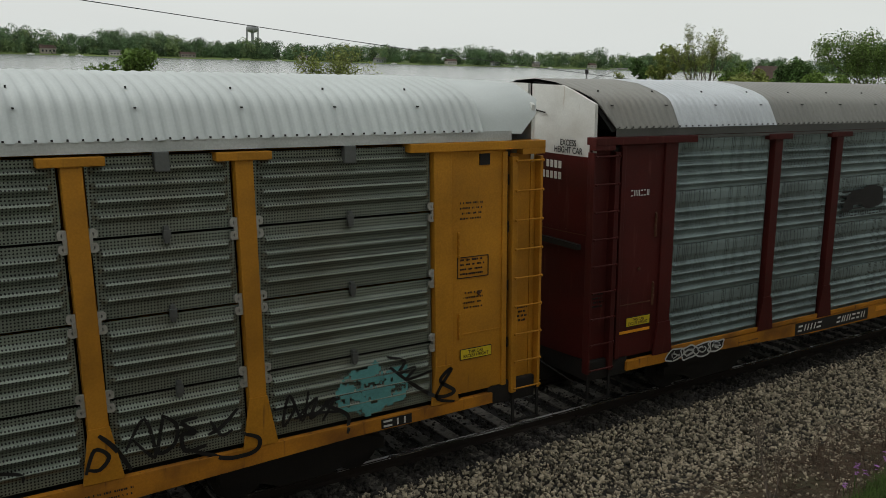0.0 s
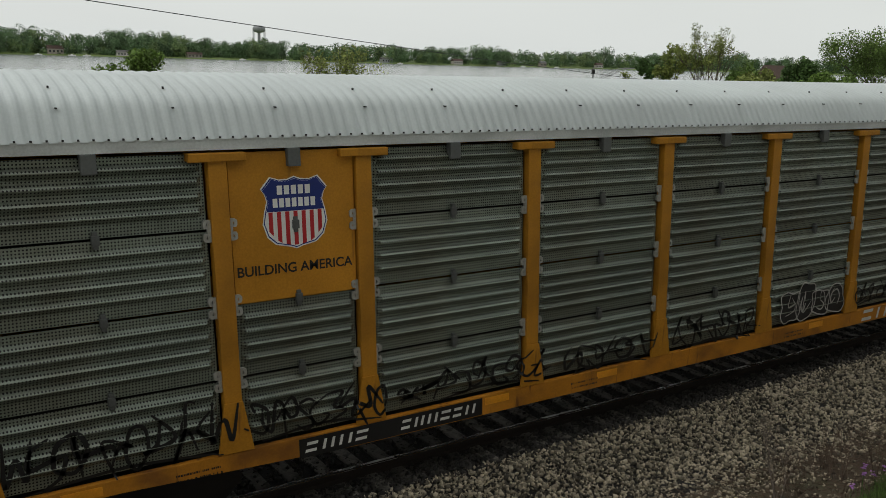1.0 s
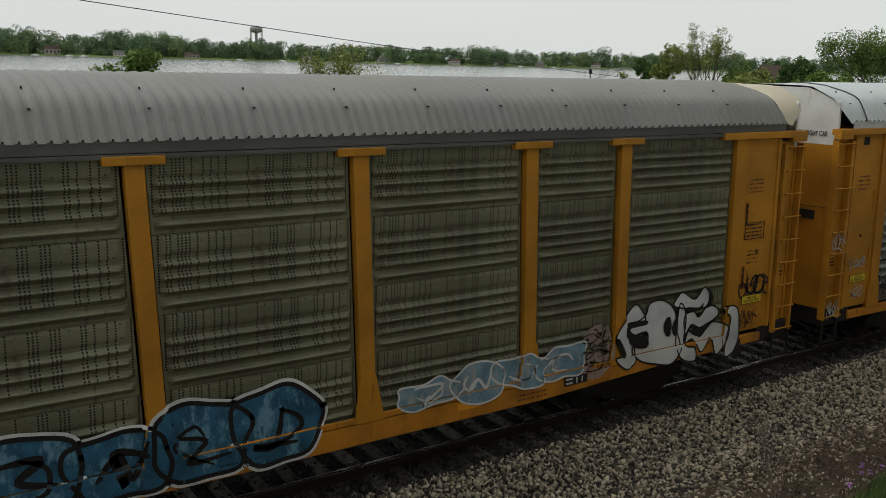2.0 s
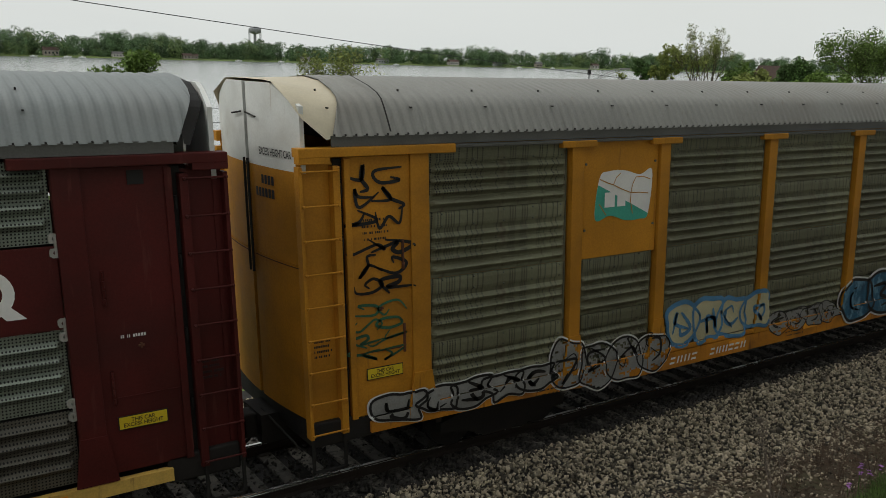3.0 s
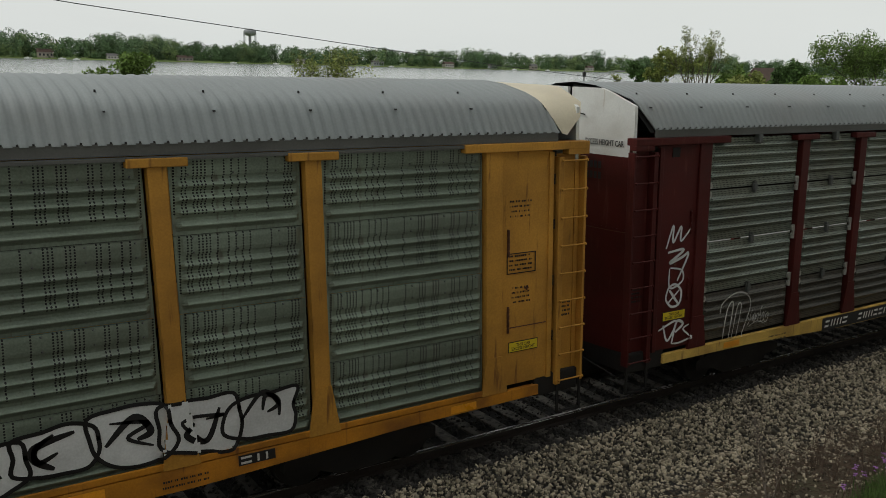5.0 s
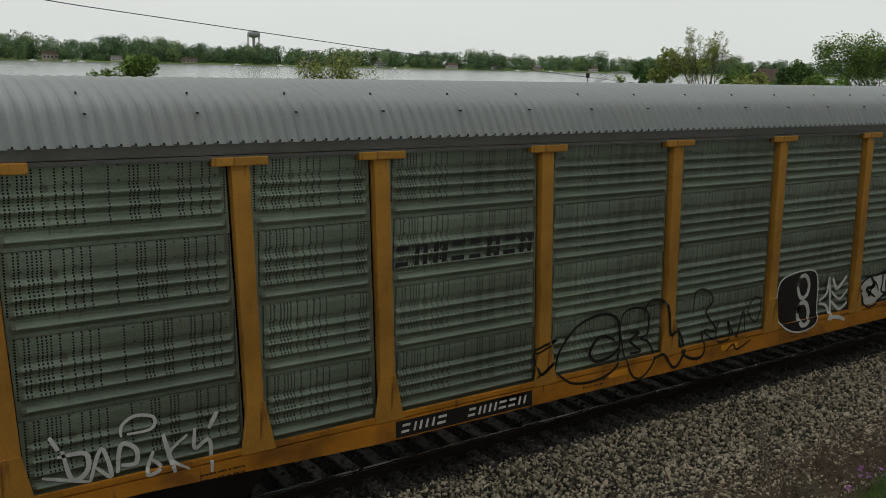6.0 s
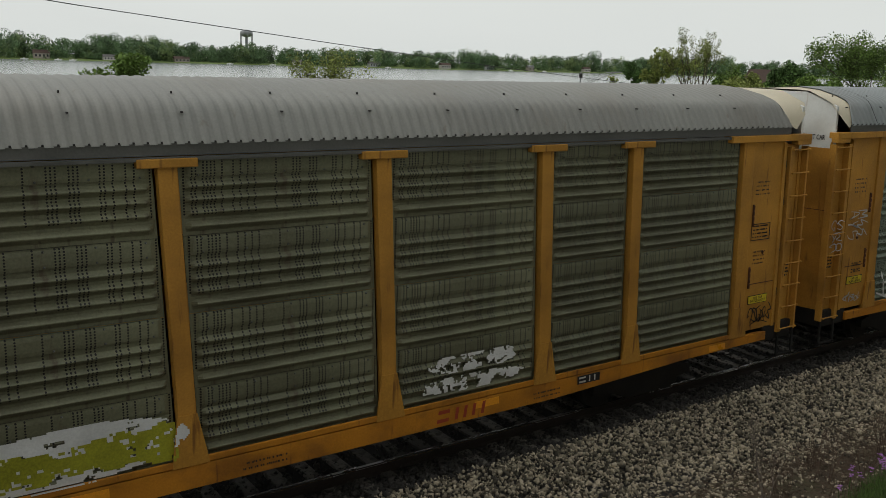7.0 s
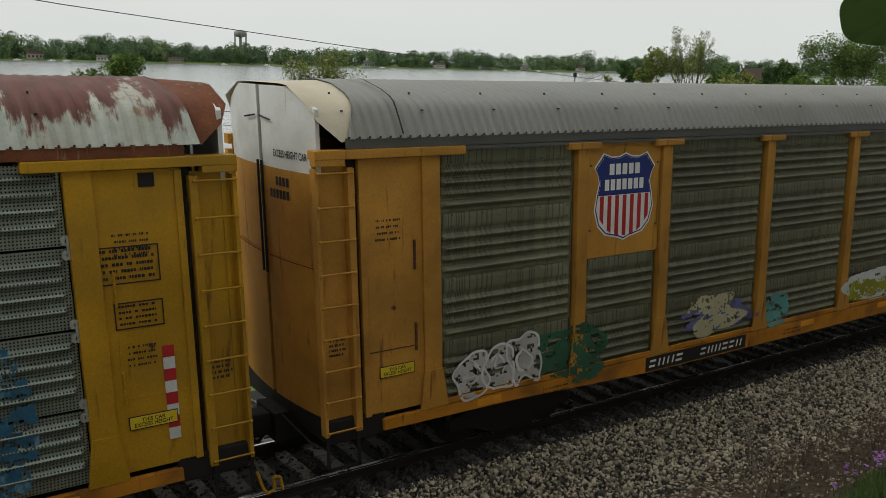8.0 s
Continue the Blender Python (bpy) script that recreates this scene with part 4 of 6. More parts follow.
        rod(bm, (10.2 * math.cos(a), 10.2 * math.sin(a), -2), (10.2 * math.cos(a), 10.2 * math.sin(a), 46), 0.6, 6)
        part("leg", bm, steel, t)


water_tower()


def houses():
    rnd = random.Random(8)
    walls = [mat("pale_house_siding", (0.42, 0.40, 0.37), 0.8), mat("beige_house_siding", (0.27, 0.24, 0.20), 0.8), mat("grey_house_siding", (0.30, 0.31, 0.32), 0.8)]
    roofs = [mat("brown_shingle_roof", (0.085, 0.055, 0.045), 0.9), mat("grey_shingle_roof", (0.12, 0.115, 0.11), 0.9)]
    glass = mat("dark_window_glass", (0.02, 0.025, 0.03), 0.1, var=0.05)

    def house(az, dist, w, h, k, r, name="house", lab=""):
        px, py, _ = at(az, dist)
        base = height(px, py) if dist > 300 else -0.55
        t = thing("house", lab or ("low lakeside house with a gable roof among the trees"), "house", (px, py, base))
        bm = bmesh.new()
        box(bm, -w, w, -w * 0.5, w * 0.5, -1, h)
        part("wall", bm, walls[k], t)
        bm = bmesh.new()
        a = [(-w * 1.08, -w * 0.58, h), (-w * 1.08, 0, h * 1.65), (-w * 1.08, w * 0.58, h)]
        b = [(w * 1.08, y, z) for _, y, z in a]
        va, vb = [bm.verts.new(p) for p in a], [bm.verts.new(p) for p in b]
        bm.faces.new(va)
        bm.faces.new(vb[::-1])
        for i in range(3):
            j = (i + 1) % 3
            bm.faces.new((va[j], va[i], vb[i], vb[j]))
        part("roof", bm, roofs[r], t)
        for i in range(4):
            x = -w * 0.75 + i * w * 0.5
            bm = bmesh.new()
            box(bm, x - w * 0.12, x + w * 0.12, -w * 0.5 - 0.08, -w * 0.5 + 0.05, h * 0.35, h * 0.75)
            part("window", bm, glass, t)
        return t

    for az, w, h, k, r in ((10.5, 8, 6, 1, 0), (14.2, 7, 4, 0, 1), (18.3, 9, 4, 1, 0), (25.3, 6, 4, 0, 1), (30.1, 8, 4.5, 2, 1), (34.6, 8, 5, 0, 0), (37.4, 7, 4, 2, 1), (40.0, 6, 5, 1, 1), (43.5, 7, 5, 0, 0), (46.5, 7, 4, 2, 1)):
        house(az, 1092 / max(0.45, math.cos(AZ(az))), w, h, k, r)
    near = house(53.9, 175, 3.0, 4.4, 0, 0, lab="white house with a red-brown roof behind the shore trees")
    boat = mat("white_boat_hull", (0.62, 0.63, 0.62), 0.4)
    for az in (9.6, 11.4, 12.2, 15.3, 21.2, 23.8, 29.6, 31.0, 38.8, 40.9):
        x, y, _ = at(az, 1066 / max(0.45, math.cos(AZ(az))))
        y = min(y, 1068)
        t = thing("motor_boat", "small white motor boat moored at the far shore", "boat", (x, y, -1.0), "boats along the shore")
        bm = bmesh.new()
        prism(bm, [(-4, 0.1), (3.0, 0.1), (4.5, 1.1), (-4, 1.0)], -1.0, 1.0)
        part("hull", bm, boat, t)
        bm = bmesh.new()
        prism(bm, [(-1.5, 1.0), (1.0, 1.0), (0.4, 1.9), (-1.2, 1.9)], -0.8, 0.8)
        part("cabin", bm, boat, t)


houses()


def spit():
    """Low grassy point of land under the shore trees ahead."""
    rnd = random.Random(2)
    bm = bmesh.new()
    rings = []
    for k, z in ((1.0, -2.3), (0.94, -0.9), (0.86, -0.6), (0.4, -0.5)):
        rings.append([bm.verts.new((115 + 78 * k * math.cos(a * math.pi / 24) * rnd.uniform(0.97, 1.03), 72 + 48 * k * math.sin(a * math.pi / 24) * rnd.uniform(0.97, 1.03), z)) for a in range(48)])
    for p, q in zip(rings, rings[1:]):
        for i in range(48):
            bm.faces.new((p[i], p[(i + 1) % 48], q[(i + 1) % 48], q[i]))
    bm.faces.new(rings[-1])
    tagged(part("ground_spit", bm, GRASS, None, smooth=True), "low grassy point of land in the lake", "ground", kind="structure")


spit()
tree("shore_tree", "leafy green tree at the roadside with water behind", at(14.6, 47, -0.9), 6.85, 2.0, 9000, 0.085, LEAF_GREEN, 21, trunk=0.12, depth=5)
tree("shore_tree", "leafy dark green tree beside the guardrail", at(8.4, 45, -0.8), 5.2, 2.6, 16000, 0.085, LEAF_DEEP, 22, trunk=0.12, stems=2, depth=5)
tree("shore_tree", "young yellow-green willow on the shore", at(27.3, 62, -1.0), 7.75, 2.9, 4200, 0.08, LEAF_YELLOW, 23, trunk=0.10, stems=3, depth=5)
tree("shore_tree", "open half-bare tree with thin pale green leaves", at(50.6, 105, -1.0), 11.5, 4.6, 7500, 0.075, LEAF_YELLOW, 25, trunk=0.40, stems=2, depth=6, lumps=0.07)
tree("shore_tree", "slender pale green tree on the shore", at(47.9, 112, -1.0), 9.3, 2.4, 3400, 0.15, LEAF_YELLOW, 26, trunk=0.2, depth=5)
tree("shore_tree", "dark green conical tree on the shore", at(47.0, 118, -1.0), 7.6, 2.2, 9000, 0.16, LEAF_DEEP, 27, trunk=0.2, depth=4)
tree("shore_tree", "full green tree beside the road ahead", at(60.4, 66, -0.8), 9.4, 4.4, 40000, 0.065, LEAF_GREEN, 28, trunk=0.2, stems=2, depth=5)
tree("shore_tree", "full green tree beside the road ahead", at(63.8, 60, -0.8), 9.0, 4.0, 36000, 0.065, LEAF_GREEN, 29, trunk=0.2, stems=2, depth=5)
tree("shrub", "rounded green shrub near the water", at(52.3, 108, -1.0), 7.2, 4.4, 12000, 0.16, LEAF_GREEN, 30, trunk=0.12, stems=3, category="shrub")
tree("shrub", "rounded deep green shrub near the water", at(55.3, 112, -1.0), 8.0, 3.2, 11000, 0.16, LEAF_DEEP, 31, trunk=0.12, stems=3, category="shrub")
tree("shrub", "broad yellow-green shrub near the water", at(53.4, 104, -1.0), 6.6, 4.2, 12000, 0.15, LEAF_YELLOW, 36, trunk=0.12, stems=3, category="shrub")
tree("shrub", "broad green shrub near the water", at(56.8, 100, -1.0), 6.6, 3.6, 12000, 0.15, LEAF_GREEN, 37, trunk=0.12, stems=3, category="shrub")
tree("shrub", "thin reddish shrub on the shore", at(45.4, 90, -1.0), 6.2, 1.9, 1500, 0.12, LEAF_YELLOW, 32, trunk=0.07, stems=3, category="shrub")
tree("bare_sapling", "leafless young tree on the grass verge", at(10.9, 20.5, -0.62), 4.0, 1.35, 0, 0.1, LEAF_GREEN, 34, trunk=0.05, bark=TWIG, depth=5)
for i, (az, d) in enumerate(((6.5, 46), (10.6, 47.5), (12.6, 48), (4.5, 47), (16.8, 49))):
    tree("shrub", "dense roadside shrub behind the guardrail", at(az, d, -0.9), 3.0 + 0.25 * (i % 3), 2.4, 9000, 0.08, LEAF_DEEP if i % 2 else LEAF_GREEN, 40 + i, trunk=0.06, stems=3, category="shrub")


def street_lamp():
    t = thing("street_lamp", "twin-arm grey street lamp by the road", "street lamp", at(43.2, 78, -0.6))
    grey = mat("lamp_grey_steel", (0.22, 0.22, 0.22), 0.5, 0.3)
    bm = bmesh.new()
    rod(bm, (0, 0, 0), (0, 0, 6.3), 0.09, 8, 0.06)
    part("pole", bm, grey, t)
    for dz, dx in ((0.0, 3.2), (-0.12, 4.0)):
        bm = bmesh.new()
        rod(bm, (0, 0, 5.1 + dz), (dx * 0.8, -0.4, 6.25 + dz * 0.3), 0.035, 6)
        rod(bm, (dx * 0.8, -0.4, 6.25 + dz * 0.3), (dx, -0.5, 6.3), 0.035, 6)
        part("arm", bm, grey, t)
    bm = bmesh.new()
    box(bm, 3.2, 4.3, -0.62, -0.38, 6.24, 6.36, 0.03)
    part("lamp_head", bm, grey, t)
    bm = bmesh.new()
    box(bm, -0.11, 0.11, -0.11, 0.11, 5.75, 6.15, 0.03)
    part("signal_box", bm, BLACK, t)


street_lamp()


def wires():
    wire = mat("black_cable", (0.02, 0.02, 0.02), 0.6)
    pts = ((-6.0, 46.0, 4.95), (12.34, 46.0, 2.83), (27.54, 55.0, 1.11), (37.91, 66.0, -0.05), (48.0, 84.0, -1.0))
    t = thing("power_cable", "single black overhead cable sagging across the sky", "cable")
    bm = bmesh.new()
    ps = []
    for az, dist, el in pts:
        x, y, _ = at(az, dist)
        ps.append(Vector((x, y, EYE[2] + math.tan(AZ(el)) * dist)))
    for a, b in zip(ps, ps[1:]):
        rod(bm, a, b, 0.022, 5)
    part("strand", bm, wire, t)
    t = thing("roadside_cable", "pair of thin black cables along the road", "cable")
    for z in (3.35, 2.6):
        bm = bmesh.new()
        rod(bm, (-60, 34, z), (90, 34, z - 0.25), 0.014, 5)
        part("strand", bm, wire, t)


wires()


def bank_plants():
    """Dry weeds, tufts of grass and small purple flowers on the near bank."""
    rnd = random.Random(6)
    red = mat("reddish_dry_stem", (0.095, 0.066, 0.046), 0.9)
    blade = leaf_mat("grass_blades", (0.055, 0.095, 0.020))
    petal = mat("purple_petals", (0.33, 0.13, 0.42), 0.6)

    def lie(x, y):
        return height(x, y) + 0.02

    for x, y, tall, seed in ((11.0, -4.45, 1.45, 3), (12.5, -4.4, 0.95, 4), (13.4, -4.5, 0.95, 5), (12.1, -4.8, 0.8, 6), (14.5, -4.3, 0.85, 7), (13.0, -3.95, 0.7, 8), (15.6, -4.2, 0.8, 9), (11.7, -4.2, 0.7, 10), (14.0, -4.9, 0.9, 11), (16.6, -3.9, 0.7, 12)):
        tree("dry_weed", "leafless twiggy weed on the bank", (x, y, lie(x, y)), tall, tall * 0.55, 0, 0.03, blade, seed, trunk=0.012, bark=TWIG if seed == 3 else red, depth=5, stems=2, category="weed")
    for x, y, n, sc in ((12.9, -5.65, 4200, 1.1), (12.0, -5.75, 2600, 0.9), (13.9, -5.5, 3200, 1.1), (11.3, -5.5, 1200, 0.7), (15.0, -5.3, 2400, 1.0)):
        v, f = [], []
        for i in range(n):
            a, r = rnd.uniform(0, 6.28), 0.75 * sc * rnd.random() ** 0.5
            px, py = x + r * math.cos(a), y + r * math.sin(a)
            h, w, b = rnd.uniform(0.08, 0.26) * sc, 0.006, rnd.uniform(0, 6.28)
            z = lie(px, py) - 0.08
            dx, dy = math.cos(b), math.sin(b)
            k = len(v)
            v += [(px - dy * w, py + dx * w, z), (px + dy * w, py - dx * w, z), (px + dx * h * 0.5, py + dy * h * 0.5, z + h)]
            f.append((k, k + 1, k + 2))
        tagged(new("grass_tuft", flat_mesh("grass_tuft", v, f, blade)), "tuft of fresh green grass on the bank", "grass", kind="stuff")
    for i in range(16):
        x, y = 12.2 + rnd.uniform(-0.9, 0.9), -5.25 + rnd.uniform(-0.3, 0.25)
        t = thing("wild_flower", "small purple wild flower on a thin green stem", "flower", (x, y, lie(x, y) - 0.03), "purple flowers on the bank")
        h = rnd.uniform(0.25, 0.5)
        bm = bmesh.new()
        rod(bm, (0, 0, -0.1), (0.03, 0.02, h), 0.005, 5, 0.003)
        part("stem", bm, blade, t)
        bm = bmesh.new()
        for k in range(9):
            c = Vector((0.03 + rnd.uniform(-0.03, 0.03), 0.02 + rnd.uniform(-0.03, 0.03), h + rnd.uniform(-0.03, 0.05)))
            for q in range(4):
                a = q * 1.57 + k
                d = Vector((math.cos(a), math.sin(a), 0.3)) * 0.022
                s = Vector((-math.sin(a), math.cos(a), 0)) * 0.010
                bm.faces.new([bm.verts.new(p) for p in (c, c + d * 0.6 + s, c + d, c + d * 0.6 - s)])
        part("blossom", bm, petal, t)
    v, f = [], []
    for i in range(2600):
        x, y = rnd.uniform(9, 21), rnd.uniform(-5.2, -3.25)
        a, n, w = rnd.uniform(0, 6.28), rnd.uniform(0.06, 0.34), rnd.uniform(0.003, 0.007)
        dx, dy, z = math.cos(a), math.sin(a), lie(x, y) + rnd.uniform(0, 0.05)
        p, q = Vector((x, y, z)), Vector((x + dx * n, y + dy * n, z + rnd.uniform(-0.02, 0.09)))
        s = Vector((-dy * w, dx * w, 0))
        k = len(v)
        v += [p - s, p + s, q + s * 0.5, q - s * 0.5, p + Vector((0, 0, w * 2)), q + Vector((0, 0, w))]
        f += [(k, k + 3, k + 5, k + 4), (k + 1, k + 4, k + 5, k + 2), (k, k + 1, k + 2, k + 3)]
    tagged(new("dead_stalks", flat_mesh("dead_stalks", v, f, red)), "fallen dry stalks and twigs littering the bank", "litter", kind="stuff")


bank_plants()


def light_blocking_woods():
    """Unseen trees added on the bank top, behind and beside the camera, to darken the train's near side."""
    rnd = random.Random(19)
    for i in range(15):
        x = -46 + i * 7.2 + rnd.uniform(-1.5, 1.5)
        tree("blocking_bank_tree", "unseen leafy tree added on the bank top to block light", (x, -19.5 + rnd.uniform(-2, 2), 4.6), rnd.uniform(10.5, 13), 4.6, 5200, 0.36, LEAF_DEEP, 70 + i, trunk=0.24, depth=4, lumps=0.22)
    for i in range(8):
        x = 14 + i * 6.0 + rnd.uniform(-1, 1)
        tree("blocking_bank_tree", "unseen leafy tree added on the bank top to block light", (x, -13.6 + rnd.uniform(-0.6, 0.6), 4.2), rnd.uniform(9.5, 11.5), 3.6, 4200, 0.34, LEAF_DEEP, 90 + i, trunk=0.2, depth=4, lumps=0.22)


light_blocking_woods()


def overhang():
    """A leaf on a twig close to the camera, which the wind lifts into view."""
    t = thing("leafy_twig", "dark green lobed leaf on a thin twig near the lens", "twig", (0, 0, 0))
    green = leaf_mat("near_leaf", (0.045, 0.085, 0.012), 0.1)
    rim = [(0.0, 0.0), (0.006, 0.012), (0.003, 0.022), (0.010, 0.034), (0.019, 0.036), (0.027, 0.030), (0.036, 0.033), (0.044, 0.026), (0.043, 0.013), (0.047, 0.0), (0.043, -0.013), (0.044, -0.026), (0.036, -0.033), (0.027, -0.030), (0.019, -0.036), (0.010, -0.034), (0.003, -0.022), (0.006, -0.012)]
    bm = bmesh.new()
    c = bm.verts.new((0.024, 0, 0.002))
    rim = [tuple(0.25 * (rim[i - 1][k] + rim[(i + 1) % len(rim)][k]) + 0.5 * rim[i][k] for k in (0, 1)) for i in range(len(rim))]
    rim = [p for i in range(len(rim)) for p in (rim[i], tuple((rim[i][k] + rim[(i + 1) % len(rim)][k]) / 2 for k in (0, 1)))]
    rim = [tuple(0.25 * (rim[i - 1][k] + rim[(i + 1) % len(rim)][k]) + 0.5 * rim[i][k] for k in (0, 1)) for i in range(len(rim))]
    vs = [bm.verts.new((x, y, -abs(y) * 0.15)) for x, y in rim]
    for i in range(len(vs)):
        bm.faces.new((c, vs[i], vs[(i + 1) % len(vs)]))
    bmesh.ops.solidify(bm, geom=bm.faces[:], thickness=0.0006)
    part("leaf", bm, green, t, smooth=True)
    bm = bmesh.new()
    rod(bm, (0, 0, 0), (-0.05, 0.004, 0.004), 0.0012, 6)
    part("stalk", bm, green, t)
    return t


TWIG_LEAF = overhang()

# ---- the train ----
CARS = [autorack("autorack", lab, x, sp) for lab, x, sp in SPECS]


# ---- paint on the cars: lettering, emblems and spray paint ----
def surface(s, z, banded):
    """How far out the car's side lies at a station and height."""
    d = min(abs(s - p) for p in POSTS + [REAR, FRONT])
    half = 0.125 + (0.12 * min(1.0, (1.72 - z) / 0.65) if z < 1.72 else 0.0)
    if s < -1.12 or s > 25.36:
        return FACE - 0.012
    if d < half:
        return FACE - 0.014
    if s < 0.0 or s > 24.25:
        return FACE + 0.039 if z > 1.08 else FACE
    if z < 1.03 or (banded and z < 1.12):
        return FACE
    return FACE + 0.039


def spray(car, name, label, bm, material):
    return tagged(fit(name, bm, material, car, label), kind="stuff")


def ribbon(bm, pts, width, banded, layer=1, taper=0.6, closed=False):
    """A paint stroke along points of the car's side."""
    if closed:
        pts = pts + [pts[0], pts[1]]
    out = []
    for (a, b), (c, d) in zip(pts, pts[1:]):
        n = max(1, int(math.hypot(c - a, d - b) / 0.05))
        out += [(a + (c - a) * i / n, b + (d - b) * i / n) for i in range(n)]
    out.append(pts[-1])
    prev = None
    for i, (s, z) in enumerate(out):
        q, r = out[max(i - 1, 0)], out[min(i + 1, len(out) - 1)]
        dx, dz = r[0] - q[0], r[1] - q[1]
        k = math.hypot(dx, dz) or 1
        f = i / max(1, len(out) - 1)
        w = width * 0.5 * (1 if closed else 1 - taper * abs(2 * f - 1) ** 3)
        y = surface(s, z, banded) - 0.003 - 0.0022 * layer
        pair = (bm.verts.new((s - dz / k * w, y, z + dx / k * w)), bm.verts.new((s + dz / k * w, y, z - dx / k * w)))
        if prev:
            bm.faces.new((prev[0], prev[1], pair[1], pair[0]))
        prev = pair


def smooth(pts, n=7, closed=False):
    out = []
    m = len(pts)
    idx = range(m if closed else m - 1)
    for i in idx:
        p = [pts[(i + k) % m] if closed else pts[min(max(i + k, 0), m - 1)] for k in (-1, 0, 1, 2)]
        for j in range(n):
            t = j / n
            out.append(tuple(0.5 * ((2 * p[1][c]) + (-p[0][c] + p[2][c]) * t + (2 * p[0][c] - 5 * p[1][c] + 4 * p[2][c] - p[3][c]) * t * t + (-p[0][c] + 3 * p[1][c] - 3 * p[2][c] + p[3][c]) * t ** 3) for c in (0, 1)))
    if not closed:
        out.append(pts[-1])
    return out


def inside(s, z, poly):
    hit = False
    j = len(poly) - 1
    for i in range(len(poly)):
        (a, b), (c, d) = poly[i], poly[j]
        if (b > z) != (d > z) and s < (c - a) * (z - b) / (d - b) + a:
            hit = not hit
        j = i
    return hit


def fill(bm, poly, banded, layer=0, cell=0.035, wear=0.0, seed=0.0):
    """Paint filled into an outline, in small patches that follow the side; wear leaves gaps."""
    s0, s1 = min(p[0] for p in poly), max(p[0] for p in poly)
    z0, z1 = min(p[1] for p in poly), max(p[1] for p in poly)
    z = z0
    while z < z1:
        row = None
        s = s0
        while s < s1 + cell:
            ok = inside(s + cell / 2, z + cell / 2, poly) and (not wear or noise.noise((s * 4 + seed, z * 7, seed)) + 0.7 * noise.noise((s * 17, z * 21, seed)) > wear - 1)
            if ok and row is None:
                row = s
            step = ok and abs(surface(s, z, banded) - surface(s + cell, z, banded)) > 0.002
            if row is not None and (not ok or step or s + cell >= s1 + cell):
                e = s + cell if ok else s
                y0, y1 = surface(row + 0.002, z + cell / 2, banded), surface(e - 0.002, z + cell / 2, banded)
                y = min(surface(row + (e - row) * 0.5, z + cell / 2, banded), y0) - 0.002 - 0.0022 * layer
                bm.faces.new([bm.verts.new(p) for p in ((row, y, z), (e, y, z), (e, y, z + cell), (row, y, z + cell))])
                row = None
            s += cell
        z += cell


GLYPHS = [
    [(0.9, 0.85), (0.4, 1.0), (0.1, 0.75), (0.5, 0.5), (0.9, 0.25), (0.5, 0.0), (0.0, 0.15)],
    [(0.0, 0.0), (0.15, 0.9), (0.5, 0.4), (0.85, 1.0), (0.95, 0.0)],
    [(0.1, 1.0), (0.15, 0.1), (0.5, 0.0), (0.9, 0.3), (0.85, 0.95), (0.6, 0.6)],
    [(0.0, 0.1), (0.45, 1.0), (0.9, 0.0), (0.65, 0.4), (0.1, 0.4)],
    [(0.8, 0.9), (0.3, 0.95), (0.05, 0.5), (0.35, 0.05), (0.9, 0.2), (0.7, 0.55), (0.35, 0.5)],
    [(0.1, 0.0), (0.2, 1.0), (0.8, 0.85), (0.65, 0.5), (0.2, 0.45), (0.95, -0.1)],
    [(0.0, 0.9), (1.0, 1.0), (0.5, 0.95), (0.45, 0.0), (0.2, -0.15)],
    [(0.1, 0.95), (0.4, 0.35), (0.9, 1.0), (0.45, 0.4), (0.3, -0.25), (0.0, -0.2)],
    [(0.5, 1.0), (0.1, 0.6), (0.3, 0.05), (0.8, 0.1), (0.9, 0.7), (0.5, 1.0), (0.2, 0.8)],
]


def twisted(g, rnd):
    """A stroke turned by chance about its middle, so that strokes tangle and spell nothing."""
    a = rnd.uniform(0.5, 5.8)
    c, d = math.cos(a), math.sin(a)
    return [(0.5 + (x - 0.5) * c - (y - 0.5) * d, 0.5 + (x - 0.5) * d + (y - 0.5) * c) for x, y in g]


def tag(car, box_, material, seed, label, n=5, width=0.035, banded=False, slope=0.0, upright=False):
    """A quick hand-sprayed scrawl inside the box (station from, to, height from, to)."""
    s0, s1, z0, z1 = box_
    rnd = random.Random(seed)
    bm = bmesh.new()
    if upright:
        ws, hs = (s1 - s0), (z1 - z0) / n
    else:
        ws, hs = (s1 - s0) / n, (z1 - z0)
    cells = []
    if upright:
        h = (z1 - z0) / n
        for r in range(n):
            for q in range(2):
                cells.append((s0 + q * (s1 - s0) * 0.45, z1 - (r + 1) * h, (s1 - s0) * 0.52, h * 0.95, 0.9, 1.15))
    else:
        m = n + n // 2
        for i in range(m):
            cells.append((s0 + i * ws * n / m, z0 + rnd.uniform(-0.06, 0.12) * hs + slope * i, ws * n / m, hs * 0.8, 1.1, 1.6))
    for a, b, w, h, k0, k1 in cells:
        g = twisted(GLYPHS[rnd.randrange(len(GLYPHS))], rnd)
        k = rnd.uniform(k0, k1)
        pts = [(a + w * (x * k + 0.12 * (y - 0.5)), b + h * (y * 0.85 + 0.05) * (1.0 if upright else min(k, 1.2))) for x, y in g]
        ribbon(bm, smooth(pts), width * rnd.uniform(0.8, 1.25), banded, 2)
    if not upright and rnd.random() < 0.7:
        e = s1 - s0
        ribbon(bm, smooth([(s0 + 0.1 * e, z0 - 0.02), (s0 + 0.5 * e, z0 + 0.06), (s1 - 0.05 * e, z0 - 0.03)]), width * 0.8, banded, 2)
    spray(car, "spray_tag", label, bm, material)


